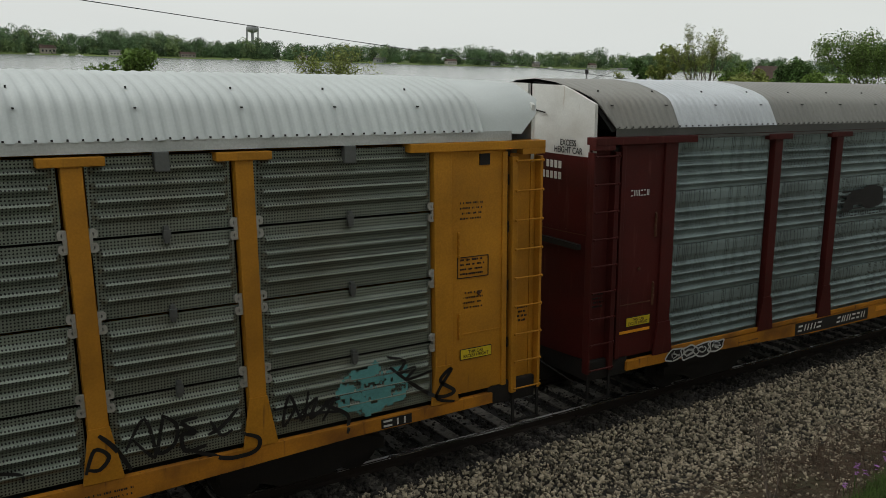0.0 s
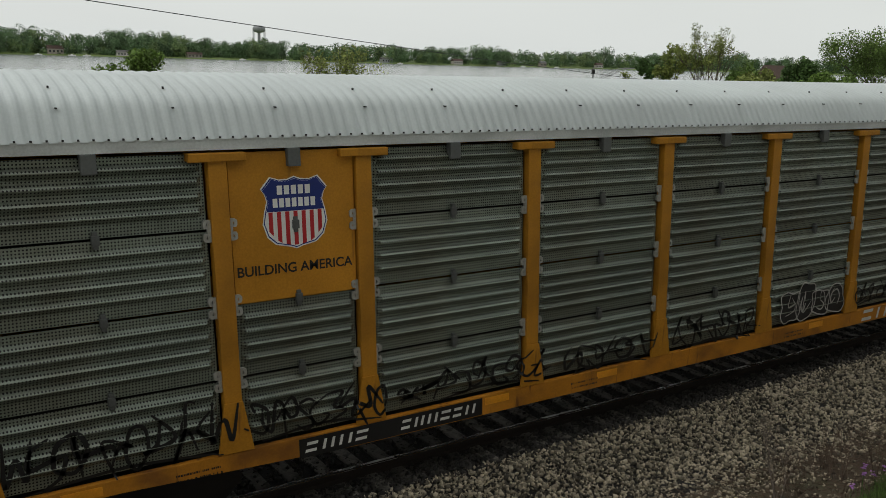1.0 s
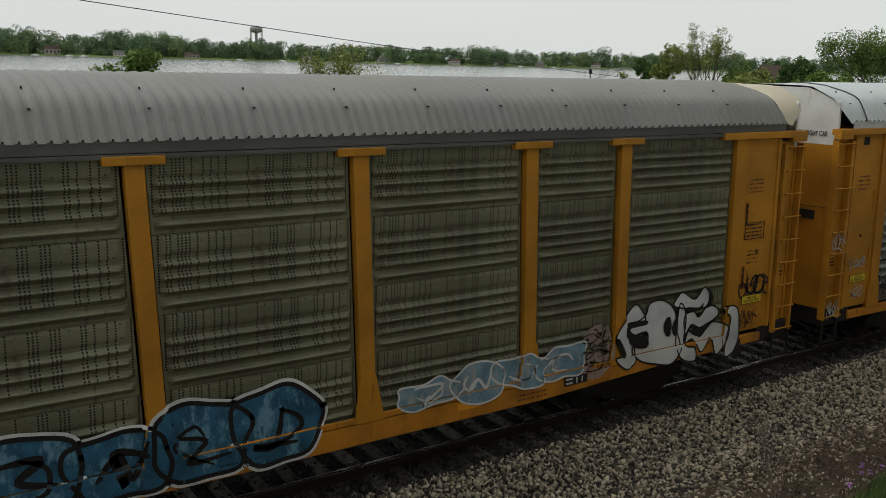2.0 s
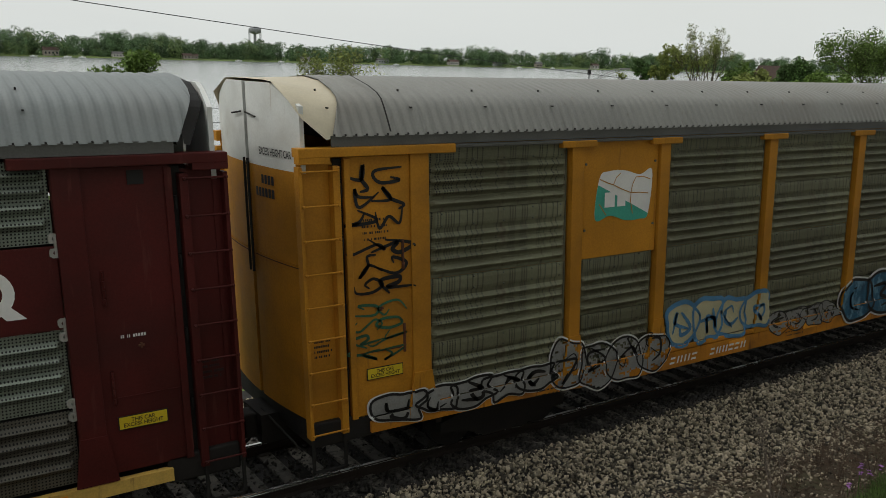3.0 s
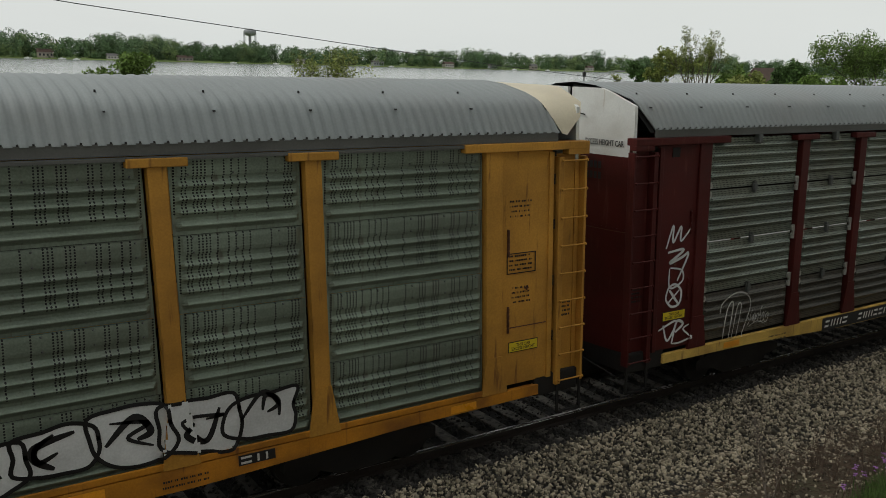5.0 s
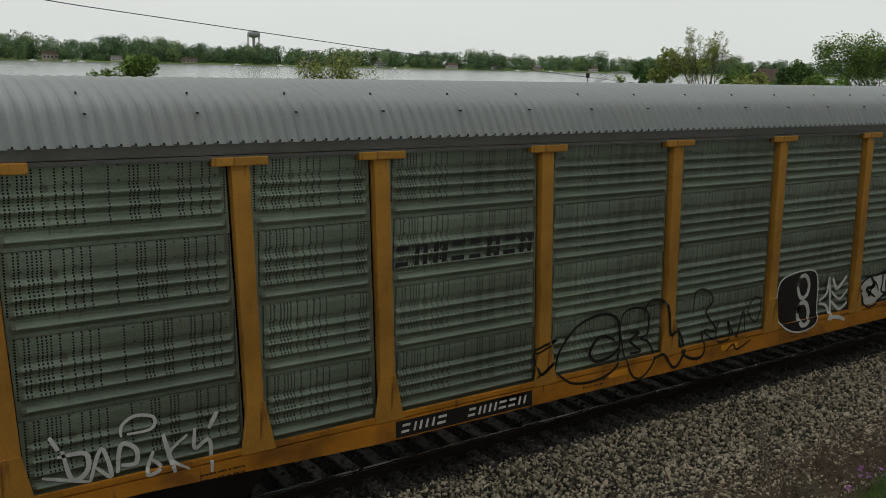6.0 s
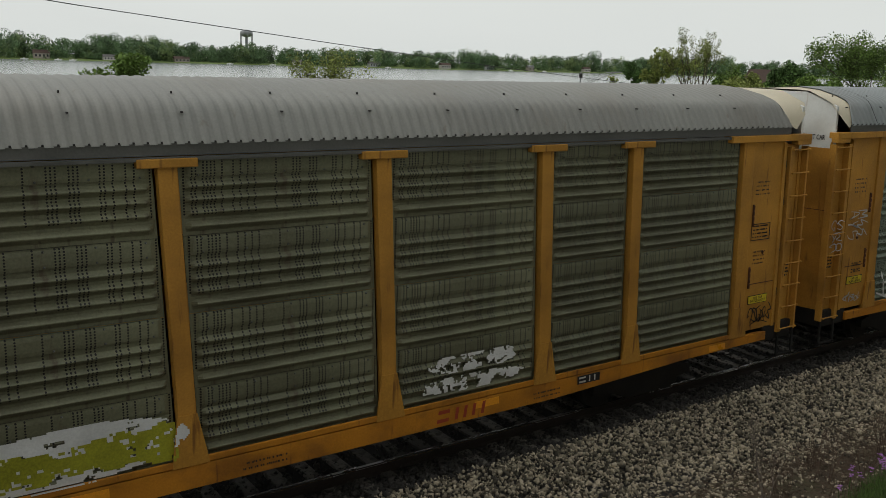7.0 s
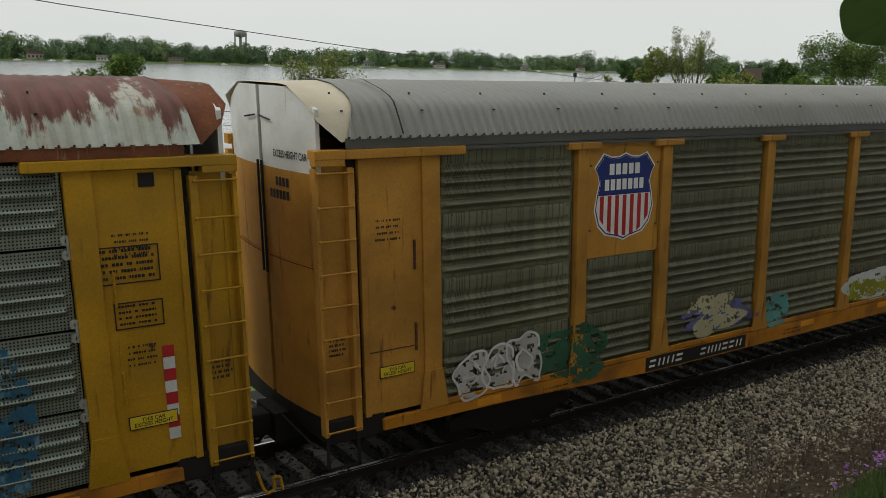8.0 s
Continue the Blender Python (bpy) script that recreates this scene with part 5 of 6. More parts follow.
def blob(s0, s1, z0, z1, rnd, rough=0.16, sides=11):
    cs, cz, rs, rz = (s0 + s1) / 2, (z0 + z1) / 2, (s1 - s0) / 2, (z1 - z0) / 2
    pts = []
    for i in range(sides):
        a = 2 * math.pi * i / sides + 0.2
        k = 1 + rnd.uniform(-rough, rough)
        c, d = math.cos(a), math.sin(a)
        q = (abs(c) ** 3.2 + abs(d) ** 3.2) ** (-1 / 3.2)
        pts.append((cs + c * q * rs * k, cz + d * q * rz * k))
    return smooth(pts, 4, True)


def piece(car, box_, colours, seed, label, n=4, banded=True, outline=0.035, rough=0.16, wear=0.0, marks=2, glow=True):
    """A filled spray-paint piece: swelling letters in one colour, outlined, with inner marks. colours: fill, outline, outer edge."""
    s0, s1, z0, z1 = box_
    rnd = random.Random(seed)
    f, o, g = bmesh.new(), bmesh.new(), bmesh.new()
    w = (s1 - s0) / n
    for i in range(n):
        poly = blob(s0 + i * w - 0.10 * w, s0 + (i + 1) * w + 0.10 * w, z0 + rnd.uniform(-0.05, 0.06), z1 + rnd.uniform(-0.22, 0.06) * (z1 - z0), rnd, rough)
        fill(f, poly, banded, 1 + i % 2, wear=wear, seed=seed + i)
        if colours[1]:
            ribbon(o, poly, outline, banded, 4 + i % 2, closed=True)
        if colours[2] and glow:
            cs, cz = sum(p[0] for p in poly) / len(poly), sum(p[1] for p in poly) / len(poly)
            ribbon(g, [(cs + (a - cs) * 1.07, cz + (b - cz) * 1.09) for a, b in poly], outline * 0.9, banded, 0, closed=True)
        for _ in range(marks):
            h = twisted(GLYPHS[rnd.randrange(len(GLYPHS))], rnd)
            a, b = s0 + i * w + 0.18 * w, z0 + 0.2 * (z1 - z0)
            if colours[1]:
                ribbon(o, smooth([(a + 0.6 * w * x, b + 0.55 * (z1 - z0) * y) for x, y in h[:4]]), outline * rnd.uniform(0.7, 1.8), banded, 5)
    spray(car, "spray_piece", label, f, colours[0])
    if colours[1]:
        spray(car, "piece_outline", "outline strokes of the spray-painted piece", o, colours[1])
    else:
        o.free()
    if colours[2] and glow:
        spray(car, "piece_edge", "outer edge line of the spray-painted piece", g, colours[2])
    else:
        g.free()


def patch(car, box_, material, seed, label, banded=True, wear=0.9, rough=0.12):
    bm = bmesh.new()
    fill(bm, blob(*box_, random.Random(seed), rough), banded, -(seed % 5) / 5, 0.022, wear, seed)
    spray(car, "paint_patch", label, bm, material)


def plate(car, name, label, s0, s1, z0, z1, material, banded=True, out=0.008, flat=None):
    """A flat painted or stuck-on plate."""
    y = surface((s0 + s1) / 2, (z0 + z1) / 2, banded) if flat is None else flat
    bm = bmesh.new()
    box(bm, s0, s1, y - out, y - 0.0005, z0, z1)
    return fit(name, bm, material, car, label)


def bars(car, s0, s1, z0, z1, material, n, name="lettering", label="", y=None, slant=0.0, seed=1, solid=False):
    """Writing as plain blocks, one for each sign."""
    rnd = random.Random(seed)
    y = surface((s0 + s1) / 2, (z0 + z1) / 2, True) - 0.012 if y is None else y
    w = (s1 - s0) / n
    h = z1 - z0
    bm = bmesh.new()
    for i in range(n):
        a = s0 + i * w
        b = a + w * rnd.uniform(0.64, 0.76)
        t = min((b - a) * 0.34, h * 0.3)
        kind = 3 if solid else rnd.randrange(3)
        rects = [(a, b, z0, z1)] if kind == 3 else [(a, b, z0, z0 + t), (a, b, z1 - t, z1)] if kind == 0 else [(a, a + t, z0, z1), (b - t, b, z0, z1)] if kind == 1 else [(a, a + t, z0, z1), (b - t, b, z0, z1), (a + t, b - t, z0, z0 + t), (a + t, b - t, z1 - t, z1)]
        for c, d, lo, hi in rects:
            k0, k1 = slant * (lo - z0), slant * (hi - z0)
            bm.faces.new([bm.verts.new(q) for q in ((c + k0, y, lo), (d + k0, y, lo), (d + k1, y, hi), (c + k1, y, hi))])
    return tagged(fit(name, bm, material, car, label), kind="stuff")


def words(car, text, s0, s1, z0, z1, material, y=None, label="", end=None):
    """Lettering in the built-in font, stretched to its box; end: the door leaf's plane for lettering on a car's end."""
    cu = bpy.data.curves.new("lettering", "FONT")
    cu.body, cu.align_x, cu.space_line, cu.offset = text, "CENTER", 0.85, 0.018
    tmp = bpy.data.objects.new("lettering", cu)
    me = bpy.data.meshes.new_from_object(tmp)
    bpy.data.objects.remove(tmp)
    co = np.empty(len(me.vertices) * 3)
    me.vertices.foreach_get("co", co)
    co = co.reshape(-1, 3)
    lo, hi = co.min(0), co.max(0)
    u, v = (co[:, 0] - lo[0]) / (hi[0] - lo[0]), (co[:, 1] - lo[1]) / (hi[1] - lo[1])
    if end is None:
        y = surface((s0 + s1) / 2, (z0 + z1) / 2, True) - 0.012 if y is None else y
        new_co = np.stack([s0 + u * (s1 - s0), np.full(len(u), y), z0 + v * (z1 - z0)], 1)
    else:
        yy = s1 + u * (s0 - s1)
        new_co = np.stack([-1.575 - 0.17 * (1 - (yy / 1.5) ** 2), yy, z0 + v * (z1 - z0)], 1)
    me.vertices.foreach_set("co", new_co.ravel())
    me.update()
    me.materials.append(material)
    return tagged(place("lettering", skew(me), car, (0, 0, 0), label), kind="stuff")


def table_box(car, s0, s1, z0, z1, material, rows=4, seed=1):
    """A framed table of small unreadable figures."""
    y = surface((s0 + s1) / 2, (z0 + z1) / 2, True)
    t = 0.014
    bm = bmesh.new()
    for a, b, c, d in ((s0, s1, z0, z0 + t), (s0, s1, z1 - t, z1), (s0, s0 + t, z0, z1), (s1 - t, s1, z0, z1)):
        box(bm, a, b, y - 0.006, y, c, d)
    rnd = random.Random(seed)
    for r in range(rows):
        z = z0 + (z1 - z0) * (r + 0.75) / (rows + 0.6)
        s = s0 + 0.05
        while s < s1 - 0.08:
            w = rnd.uniform(0.012, 0.035)
            box(bm, s, s + w, y - 0.006, y, z, z + (z1 - z0) * 0.08)
            s += w + rnd.choice((0.01, 0.012, 0.045))
    tagged(fit("data_table", bm, material, car, "framed table of small stencilled figures"), kind="stuff")


def small_text(car, s0, s1, z0, z1, material, rows, seed):
    bm = bmesh.new()
    rnd = random.Random(seed)
    y = surface((s0 + s1) / 2, (z0 + z1) / 2, True) - 0.008
    for r in range(rows):
        z = z0 + (z1 - z0) * r / rows
        s = s0 + rnd.uniform(0, 0.1) * (s1 - s0)
        while s < s1:
            w = rnd.uniform(0.010, 0.026)
            h = (z1 - z0) / rows * 0.36
            bm.faces.new([bm.verts.new(p) for p in ((s, y, z), (s + w, y, z), (s + w, y, z + h), (s, y, z + h))])
            s += w + rnd.choice((0.008, 0.01, 0.035))
    tagged(fit("lettering", bm, material, car, "small stencilled lettering"), kind="stuff")


def shield(car, s0, s1, z0, z1, y):
    """A shield emblem: white rim, blue field above, red and white stripes below, with two rows of white blocks."""
    cs, w, h = (s0 + s1) / 2, (s1 - s0) / 2, z1 - z0
    half = [(0.0, 0.0), (0.18, 0.03), (0.62, 0.075), (0.86, 0.18), (0.98, 0.36), (0.92, 0.52), (0.84, 0.66), (0.90, 0.76), (1.0, 0.83), (0.72, 0.985), (0.45, 0.945), (0.2, 0.95), (0.0, 0.985)]
    out = half + [(-a, b) for a, b in half[-2:0:-1]]

    def plan(k, dy, clip=None):
        pts = [(a * k, 0.5 + (b - 0.5) * k) for a, b in out]
        if clip:
            lo, hi = clip
            pts = [(a, min(max(b, lo), hi)) for a, b in pts]
        bm = bmesh.new()
        bm.faces.new([bm.verts.new((cs + a * w, y - dy, z0 + b * h)) for a, b in pts])
        bmesh.ops.recalc_face_normals(bm, faces=bm.faces)
        return bm

    em = fit("emblem", plan(1.0, 0.004), WHITE_PAINT, car, "red, white and blue striped shield emblem")

    def sub(nm, bm, material):
        fit(nm, bm, material, em).location.x = 0

    sub("emblem_rim", plan(0.965, 0.0055), NAVY)
    sub("white_field", plan(0.935, 0.007), WHITE_PAINT)
    sub("blue_field", plan(0.93, 0.008, (0.52, 1.0)), NAVY)
    xs = [-0.86 + 1.72 * i / 13 for i in range(14)]
    for i in range(0, 13, 2):
        a, b = xs[i], xs[i + 1]

        def low(x):
            x = abs(x)
            return 0.055 if x < 0.15 else 0.055 + 0.05 * (x - 0.15) / 0.4 if x < 0.55 else 0.105 + (x - 0.55) * 0.50

        bm = bmesh.new()
        bm.faces.new([bm.verts.new((cs + p * w * 0.93, y - 0.009, z0 + q * h)) for p, q in ((a, low(a)), (b, low(b)), (b, 0.515), (a, 0.515))])
        sub("red_stripe", bm, RED)
    for n, zz, span, hh in ((5, 0.745, 0.52, 0.12), (7, 0.575, 0.66, 0.12)):
        step = 2 * span / n
        for i in range(n):
            bm = bmesh.new()
            a = -span + i * step
            b = a + step * 0.74
            bm.faces.new([bm.verts.new((cs + p * w, y - 0.0105, z0 + q * h)) for p, q in ((a, zz), (b, zz), (b, zz + hh), (a, zz + hh))])
            sub("white_block", bm, WHITE_PAINT)


def placard(car, s0, s1, z0, z1):
    p = plate(car, "placard", "yellow warning placard with black border", s0, s1, z0, z1, BLACK_PAINT, out=0.006)
    y = surface((s0 + s1) / 2, (z0 + z1) / 2, True)
    bm = bmesh.new()
    box(bm, s0 + 0.012, s1 - 0.012, y - 0.009, y - 0.006, z0 + 0.012, z1 - 0.012)
    fit("placard_face", bm, PLACARD, p, "yellow").location.x = 0
    w = words(car, "THIS CAR\nEXCESS HEIGHT", s0 + 0.06, s1 - 0.06, z0 + 0.03, z1 - 0.03, BLACK_PAINT, y - 0.0105, "black warning words")
    return w


PLACARD = mat("placard_yellow", (0.62, 0.47, 0.02), 0.45, var=0.08)
SPRAY_BLACK = mat("black_spray_paint", (0.010, 0.010, 0.010), 0.5, var=0.2)
SPRAY_WHITE = mat("white_spray_paint", (0.62, 0.63, 0.61), 0.6, var=0.12, dirt=(0.3, 0.3, 0.28))
SPRAY_CHALK = mat("thin_white_spray", (0.42, 0.41, 0.38), 0.7, var=0.2)
SPRAY_SILVER = mat("silver_spray_paint", (0.30, 0.31, 0.30), 0.45, 0.3, var=0.2)
SPRAY_AQUA = mat("turquoise_spray_paint", (0.10, 0.29, 0.28), 0.6, var=0.25)
SPRAY_BLUE = mat("light_blue_spray_paint", (0.075, 0.21, 0.36), 0.6, var=0.3)
SPRAY_TEAL = mat("deep_blue_spray_paint", (0.022, 0.10, 0.17), 0.55, var=0.4, scale=3, patch=(0.13, 0.27, 0.36), patch_at=0.5)
SPRAY_SKY = mat("pale_blue_spray_paint", (0.16, 0.27, 0.33), 0.6, var=0.35, scale=3, patch=(0.33, 0.34, 0.33), patch_at=0.5)
SPRAY_CREAM = mat("cream_spray_paint", (0.46, 0.43, 0.26), 0.6, var=0.15)
SPRAY_LIME = mat("olive_yellow_spray_paint", (0.30, 0.30, 0.02), 0.6, var=0.3)
SPRAY_GREEN = mat("dark_green_spray_paint", (0.022, 0.085, 0.045), 0.6, var=0.4)
SPRAY_VIOLET = mat("violet_blue_spray_paint", (0.11, 0.11, 0.27), 0.6, var=0.35)
SPRAY_PINK = mat("dusty_pink_spray_paint", (0.29, 0.21, 0.18), 0.7, var=0.3)
RED_TTX = mat("dull_red_paint", (0.30, 0.045, 0.02), 0.5, var=0.15)
MINT = mat("mint_green_decal", (0.05, 0.33, 0.24), 0.45, var=0.15)
TAPE = mat("silver_reflective_tape", (0.55, 0.55, 0.52), 0.35)

BLK, WHT, CHK = "black spray-paint scrawl", "white spray-paint scrawl", "thin white chalky scrawl"


def common(car, k, banded):
    """Stencilled marks that every car carries near its ends and on its sill."""
    rnd = random.Random(50 + k)
    ink = WHITE_PAINT if k in (0, 3) else BLACK_PAINT
    p = {1: 23.02, 3: 22.72}.get(k, 20.0)
    plate(car, "sill_placard", "small black and white inspection plate", p, p + 0.5, 0.86, 1.0, BLACK_PAINT)
    bars(car, p + 0.03, p + 0.47, 0.88, 0.98, TAPE, 2, "plate_window", y=FACE - 0.010)
    for s in (0.9, 6.9, 9.2, 12.1, 15.0, 17.9, 23.3):
        if rnd.random() < 0.75:
            plate(car, "reflective_stripe", "orange-yellow reflective stripe on the sill", s, s + 0.46, 0.87, 0.985, STRIPE, out=0.004, flat=FACE)
    for s in (2.2, 8.6, 14.2, 19.0):
        small_text(car, s, s + 0.6, 0.80, 0.95, BLACK_PAINT, 2, k * 7 + int(s))
    # end lettering on the white and coloured door
    if k == 0:
        words(car, "EXCESS\nHEIGHT CAR", -1.20, -0.62, 4.56, 4.78, BLACK_PAINT, label="black warning words on the white end", end=-1)
    else:
        words(car, "EXCESS HEIGHT CAR", -1.22, -0.42, 4.69, 4.79, BLACK_PAINT, label="black warning words on the white end", end=-1)
    for zz, n in ((4.30, 4), (4.12, 6)):
        bm = bmesh.new()
        for i in range(n):
            a = -0.78 + i * 0.09
            p = [(-1.575 - 0.17 * (1 - (q / 1.5) ** 2), q, z) for q, z in ((a, zz), (a + 0.065, zz), (a + 0.065, zz + 0.12), (a, zz + 0.12))]
            bm.faces.new([bm.verts.new(c) for c in p])
        fit("lettering", bm, WHITE_PAINT if k == 0 else BLACK_PAINT, car, "car number as plain blocks")
    for s0, s1 in ((-0.78, -0.20), (24.40, 24.98)):
        placard(car, s0, s1, 1.63, 1.80)
    if k not in (0, 3):
        table_box(car, 24.36, 24.92, 2.88, 3.20, ink, 4, k)
    if k not in (0, 3):
        small_text(car, 24.4, 24.8, 3.75, 4.05, ink, 4, k + 3)
        small_text(car, -0.8, -0.4, 3.6, 3.95, ink, 4, k + 13)
        small_text(car, 24.45, 24.8, 2.42, 2.72, ink, 4, k + 23)
    if k == 3:
        small_text(car, 24.5, 24.8, 2.75, 2.85, ink, 1, k + 23)
    bm = bmesh.new()
    small = [(-1.52, -1.26), (25.46, 25.72)]
    for a, b in small:
        for r in range(4):
            z, s = 2.26 - r * 0.07, a
            while s < b - 0.03 * (r % 2):
                box(bm, s, s + 0.018, FACE + 0.114, FACE + 0.119, z, z + 0.032)
                s += rnd.choice((0.026, 0.026, 0.045))
    tagged(fit("lettering", bm, BLACK_PAINT, car, "stencilled deck clearance lettering"), kind="stuff")


def number_sill(car, s0, s1, z0, z1, split, ink=None, back=True):
    if back:
        plate(car, "number_panel", "black number panel on the sill", s0, s1, z0, z1, BLACK_PAINT, out=0.004, flat=FACE)
    h = z1 - z0
    bars(car, s0 + 0.08, s0 + (s1 - s0) * 0.36, z0 + h * 0.25, z1 - h * 0.22, ink or WHITE_PAINT, 4, y=FACE - 0.007, slant=0.25, label="white car marks as plain blocks")
    bars(car, s0 + (s1 - s0) * split, s1 - 0.1, z0 + h * 0.25, z1 - h * 0.22, ink or WHITE_PAINT, 6, y=FACE - 0.007, slant=0.25, label="white car number as plain blocks")


# strokes of the larger spray paint, as station and height on the car's side
WHITE_LETTERS = [
    [(21.11, 1.49), (21.34, 1.8), (21.6, 2.02), (21.83, 1.78), (21.8, 1.65), (21.45, 1.62), (21.4, 1.49), (21.58, 1.32), (21.61, 1.01), (21.38, 0.91), (21.12, 1.13), (21.28, 1.18)],
    [(21.83, 1.78), (21.93, 1.98), (22.19, 2.02), (22.45, 1.91), (22.61, 1.69), (22.64, 1.42), (22.76, 1.06), (22.51, 0.81), (22.13, 0.87), (21.74, 0.99), (21.56, 1.16), (21.6, 1.28), (21.89, 1.26), (21.88, 1.49), (21.43, 1.45), (21.41, 1.61)],
    [(22.57, 1.85), (22.64, 2.02), (22.78, 2.08), (23.09, 1.92), (23.33, 2.12), (23.47, 1.98), (23.42, 1.76), (23.15, 1.73)],
]
WHITE_TAILS = [
    [(22.69, 1.85), (22.83, 1.78), (22.88, 1.52), (22.85, 1.11), (23.11, 1.01), (23.13, 0.77), (22.8, 0.84), (22.64, 1.12)],
    [(22.83, 1.5), (22.86, 1.66), (23.08, 1.69), (23.22, 1.57), (23.46, 1.75), (23.72, 1.66), (23.71, 1.5), (23.32, 1.35), (23.03, 1.45), (22.89, 1.29)],
    [(22.88, 1.13), (23.02, 1.4), (23.27, 1.19), (23.55, 1.42), (23.98, 1.3), (23.98, 1.04), (23.71, 0.78), (23.53, 1.13), (23.29, 0.9), (23.08, 1.17)],
    [(23.88, 1.63), (24.08, 1.68), (24.26, 1.54), (24.3, 1.05), (24.16, 0.76), (23.93, 0.73), (23.97, 1.13), (24.05, 1.43)],
]
BLACK_MARKS = [
    [(21.39, 1.7), (21.4, 1.45), (21.6, 1.26), (21.89, 1.21), (21.91, 1.35), (21.56, 1.5), (21.5, 1.61), (21.86, 1.63), (21.84, 1.7)],
    [(22.3, 1.5), (22.35, 1.65), (22.45, 1.67), (22.49, 1.53), (22.47, 1.35), (22.37, 1.35)],
    [(22.52, 1.47), (22.57, 1.6), (22.64, 1.61), (22.66, 1.46), (22.62, 1.32), (22.55, 1.35)],
    [(22.83, 1.74), (23.23, 1.71), (23.31, 1.82), (23.19, 1.75), (22.9, 1.79)],
    [(22.97, 1.35), (23.27, 1.22), (23.76, 1.56), (23.91, 1.52), (23.9, 1.62), (23.67, 1.5), (23.28, 1.38)],
    [(23.33, 2.12), (23.55, 1.96), (23.53, 1.77), (23.44, 1.73), (23.48, 1.95)],
    [(24.16, 0.76), (24.34, 1), (24.37, 0.71), (24.2, 0.62)],
    [(21.11, 1.45), (21.28, 1.15), (21.34, 1.2), (21.19, 1.47)],
]
BUBBLE_STROKES = [
    [(8.04, 1.19), (8.15, 1.54), (8.52, 1.89), (9.04, 2.01), (9.37, 1.91), (9.47, 1.64), (9.46, 1.29), (9.36, 1.04), (8.96, 0.9), (8.4, 0.94), (8.04, 1.19)],
    [(9.37, 1.52), (9.03, 1.63), (8.8, 1.41), (8.92, 1.22), (9.26, 1.24), (9.47, 1.37)],
    [(9.47, 1.72), (9.57, 1.97), (9.88, 2.01), (10.14, 1.88), (10.14, 1.52), (9.98, 1.46), (10.19, 1.33), (10.3, 1.03), (10.03, 0.76), (9.77, 0.82), (9.57, 1.27), (9.47, 1.72)],
    [(9.72, 1.59), (9.93, 1.56), (9.72, 1.44), (9.98, 1.23), (9.72, 1.22)],
]
BUBBLE_ENDS = [
    [(10.03, 1.89), (10.19, 2.09), (10.51, 2.04), (10.62, 1.8), (10.68, 1.42), (10.9, 1.47), (11.08, 1.07), (10.8, 0.79), (10.52, 1.08), (10.3, 1.03)],
    [(7.61, 1.57), (8.07, 1.72), (7.63, 1.63), (7.71, 1.22), (7.98, 1.37), (7.63, 1.17)],
    [(10.96, 1.28), (11.08, 0.97), (11.43, 0.85), (11.61, 0.97), (11.54, 1.36)],
]
SMALL_STROKES = [
    [(11.3, 1.78), (11.35, 2.1), (11.64, 2.1), (11.83, 1.89), (11.65, 1.68), (11.97, 1.29), (11.6, 1.35), (11.91, 1.1)],
    [(12.02, 1.47), (11.97, 1.09), (12.35, 1.12), (12.27, 1.43), (12.54, 1.09), (12.71, 1.56), (12.8, 1.14)],
    [(13.03, 1.81), (13.24, 1.68), (13.12, 1.29), (12.85, 1.54), (13.03, 1.81)],
    [(12.23, 0.85), (12.42, 0.96), (12.55, 0.84), (12.94, 0.97)],
]
EIGHT = [
    [(13.73, 1.5), (13.77, 1.95), (14.11, 2.11), (14.77, 2.13), (15.01, 1.94), (15.06, 1.4), (15.01, 0.98), (14.42, 0.89), (13.89, 1.11)],
]
EIGHT_RINGS = [
    [(14.38, 1.82), (14.45, 2.01), (14.63, 2.02), (14.75, 1.82), (14.69, 1.62), (14.5, 1.59)],
    [(14.42, 1.27), (14.49, 1.45), (14.67, 1.46), (14.79, 1.25), (14.73, 1.04), (14.54, 1.03)],
]
FIST_STROKES = [
    [(15.13, 1.44), (15.38, 1.57), (15.45, 1.88), (15.56, 1), (15.41, 1.29), (15.13, 1.39)],
    [(15.56, 1.87), (15.74, 1.63), (16.05, 1.86)],
    [(15.54, 1.6), (15.85, 1.39), (16.12, 1.57)],
    [(15.56, 1.38), (15.87, 1.17), (16.15, 1.29)],
    [(15.43, 1.02), (15.72, 1.03), (16.06, 0.92)],
]
WHITE_SCRAWL = [
    [(0.57, 1.77), (0.65, 1.59)],
    [(0.69, 1.58), (0.76, 1.21), (0.93, 1.27), (0.93, 1.49), (0.63, 1.51)],
    [(0.45, 1.3), (0.71, 1.21), (0.95, 1.13)],
    [(0.95, 1.13), (1.11, 1.51), (1.19, 1.14), (1.03, 1.29)],
    [(1.26, 1.16), (1.33, 1.5), (1.49, 1.42), (1.48, 1.24), (1.31, 1.25)],
    [(1.34, 1.6), (1.36, 1.74), (1.52, 1.83), (1.73, 1.77), (1.69, 1.63), (1.41, 1.62)],
    [(1.69, 1.34), (1.59, 1.07), (1.76, 1.12), (1.66, 1.24)],
    [(1.82, 1.53), (1.92, 1.02)],
    [(2.11, 1.46), (1.86, 1.24), (2.1, 1.02)],
    [(2.21, 1.52), (2.19, 1.26), (2.38, 1.33), (2.37, 0.91)],
    [(2.5, 1.68), (2.38, 1.48)],
]
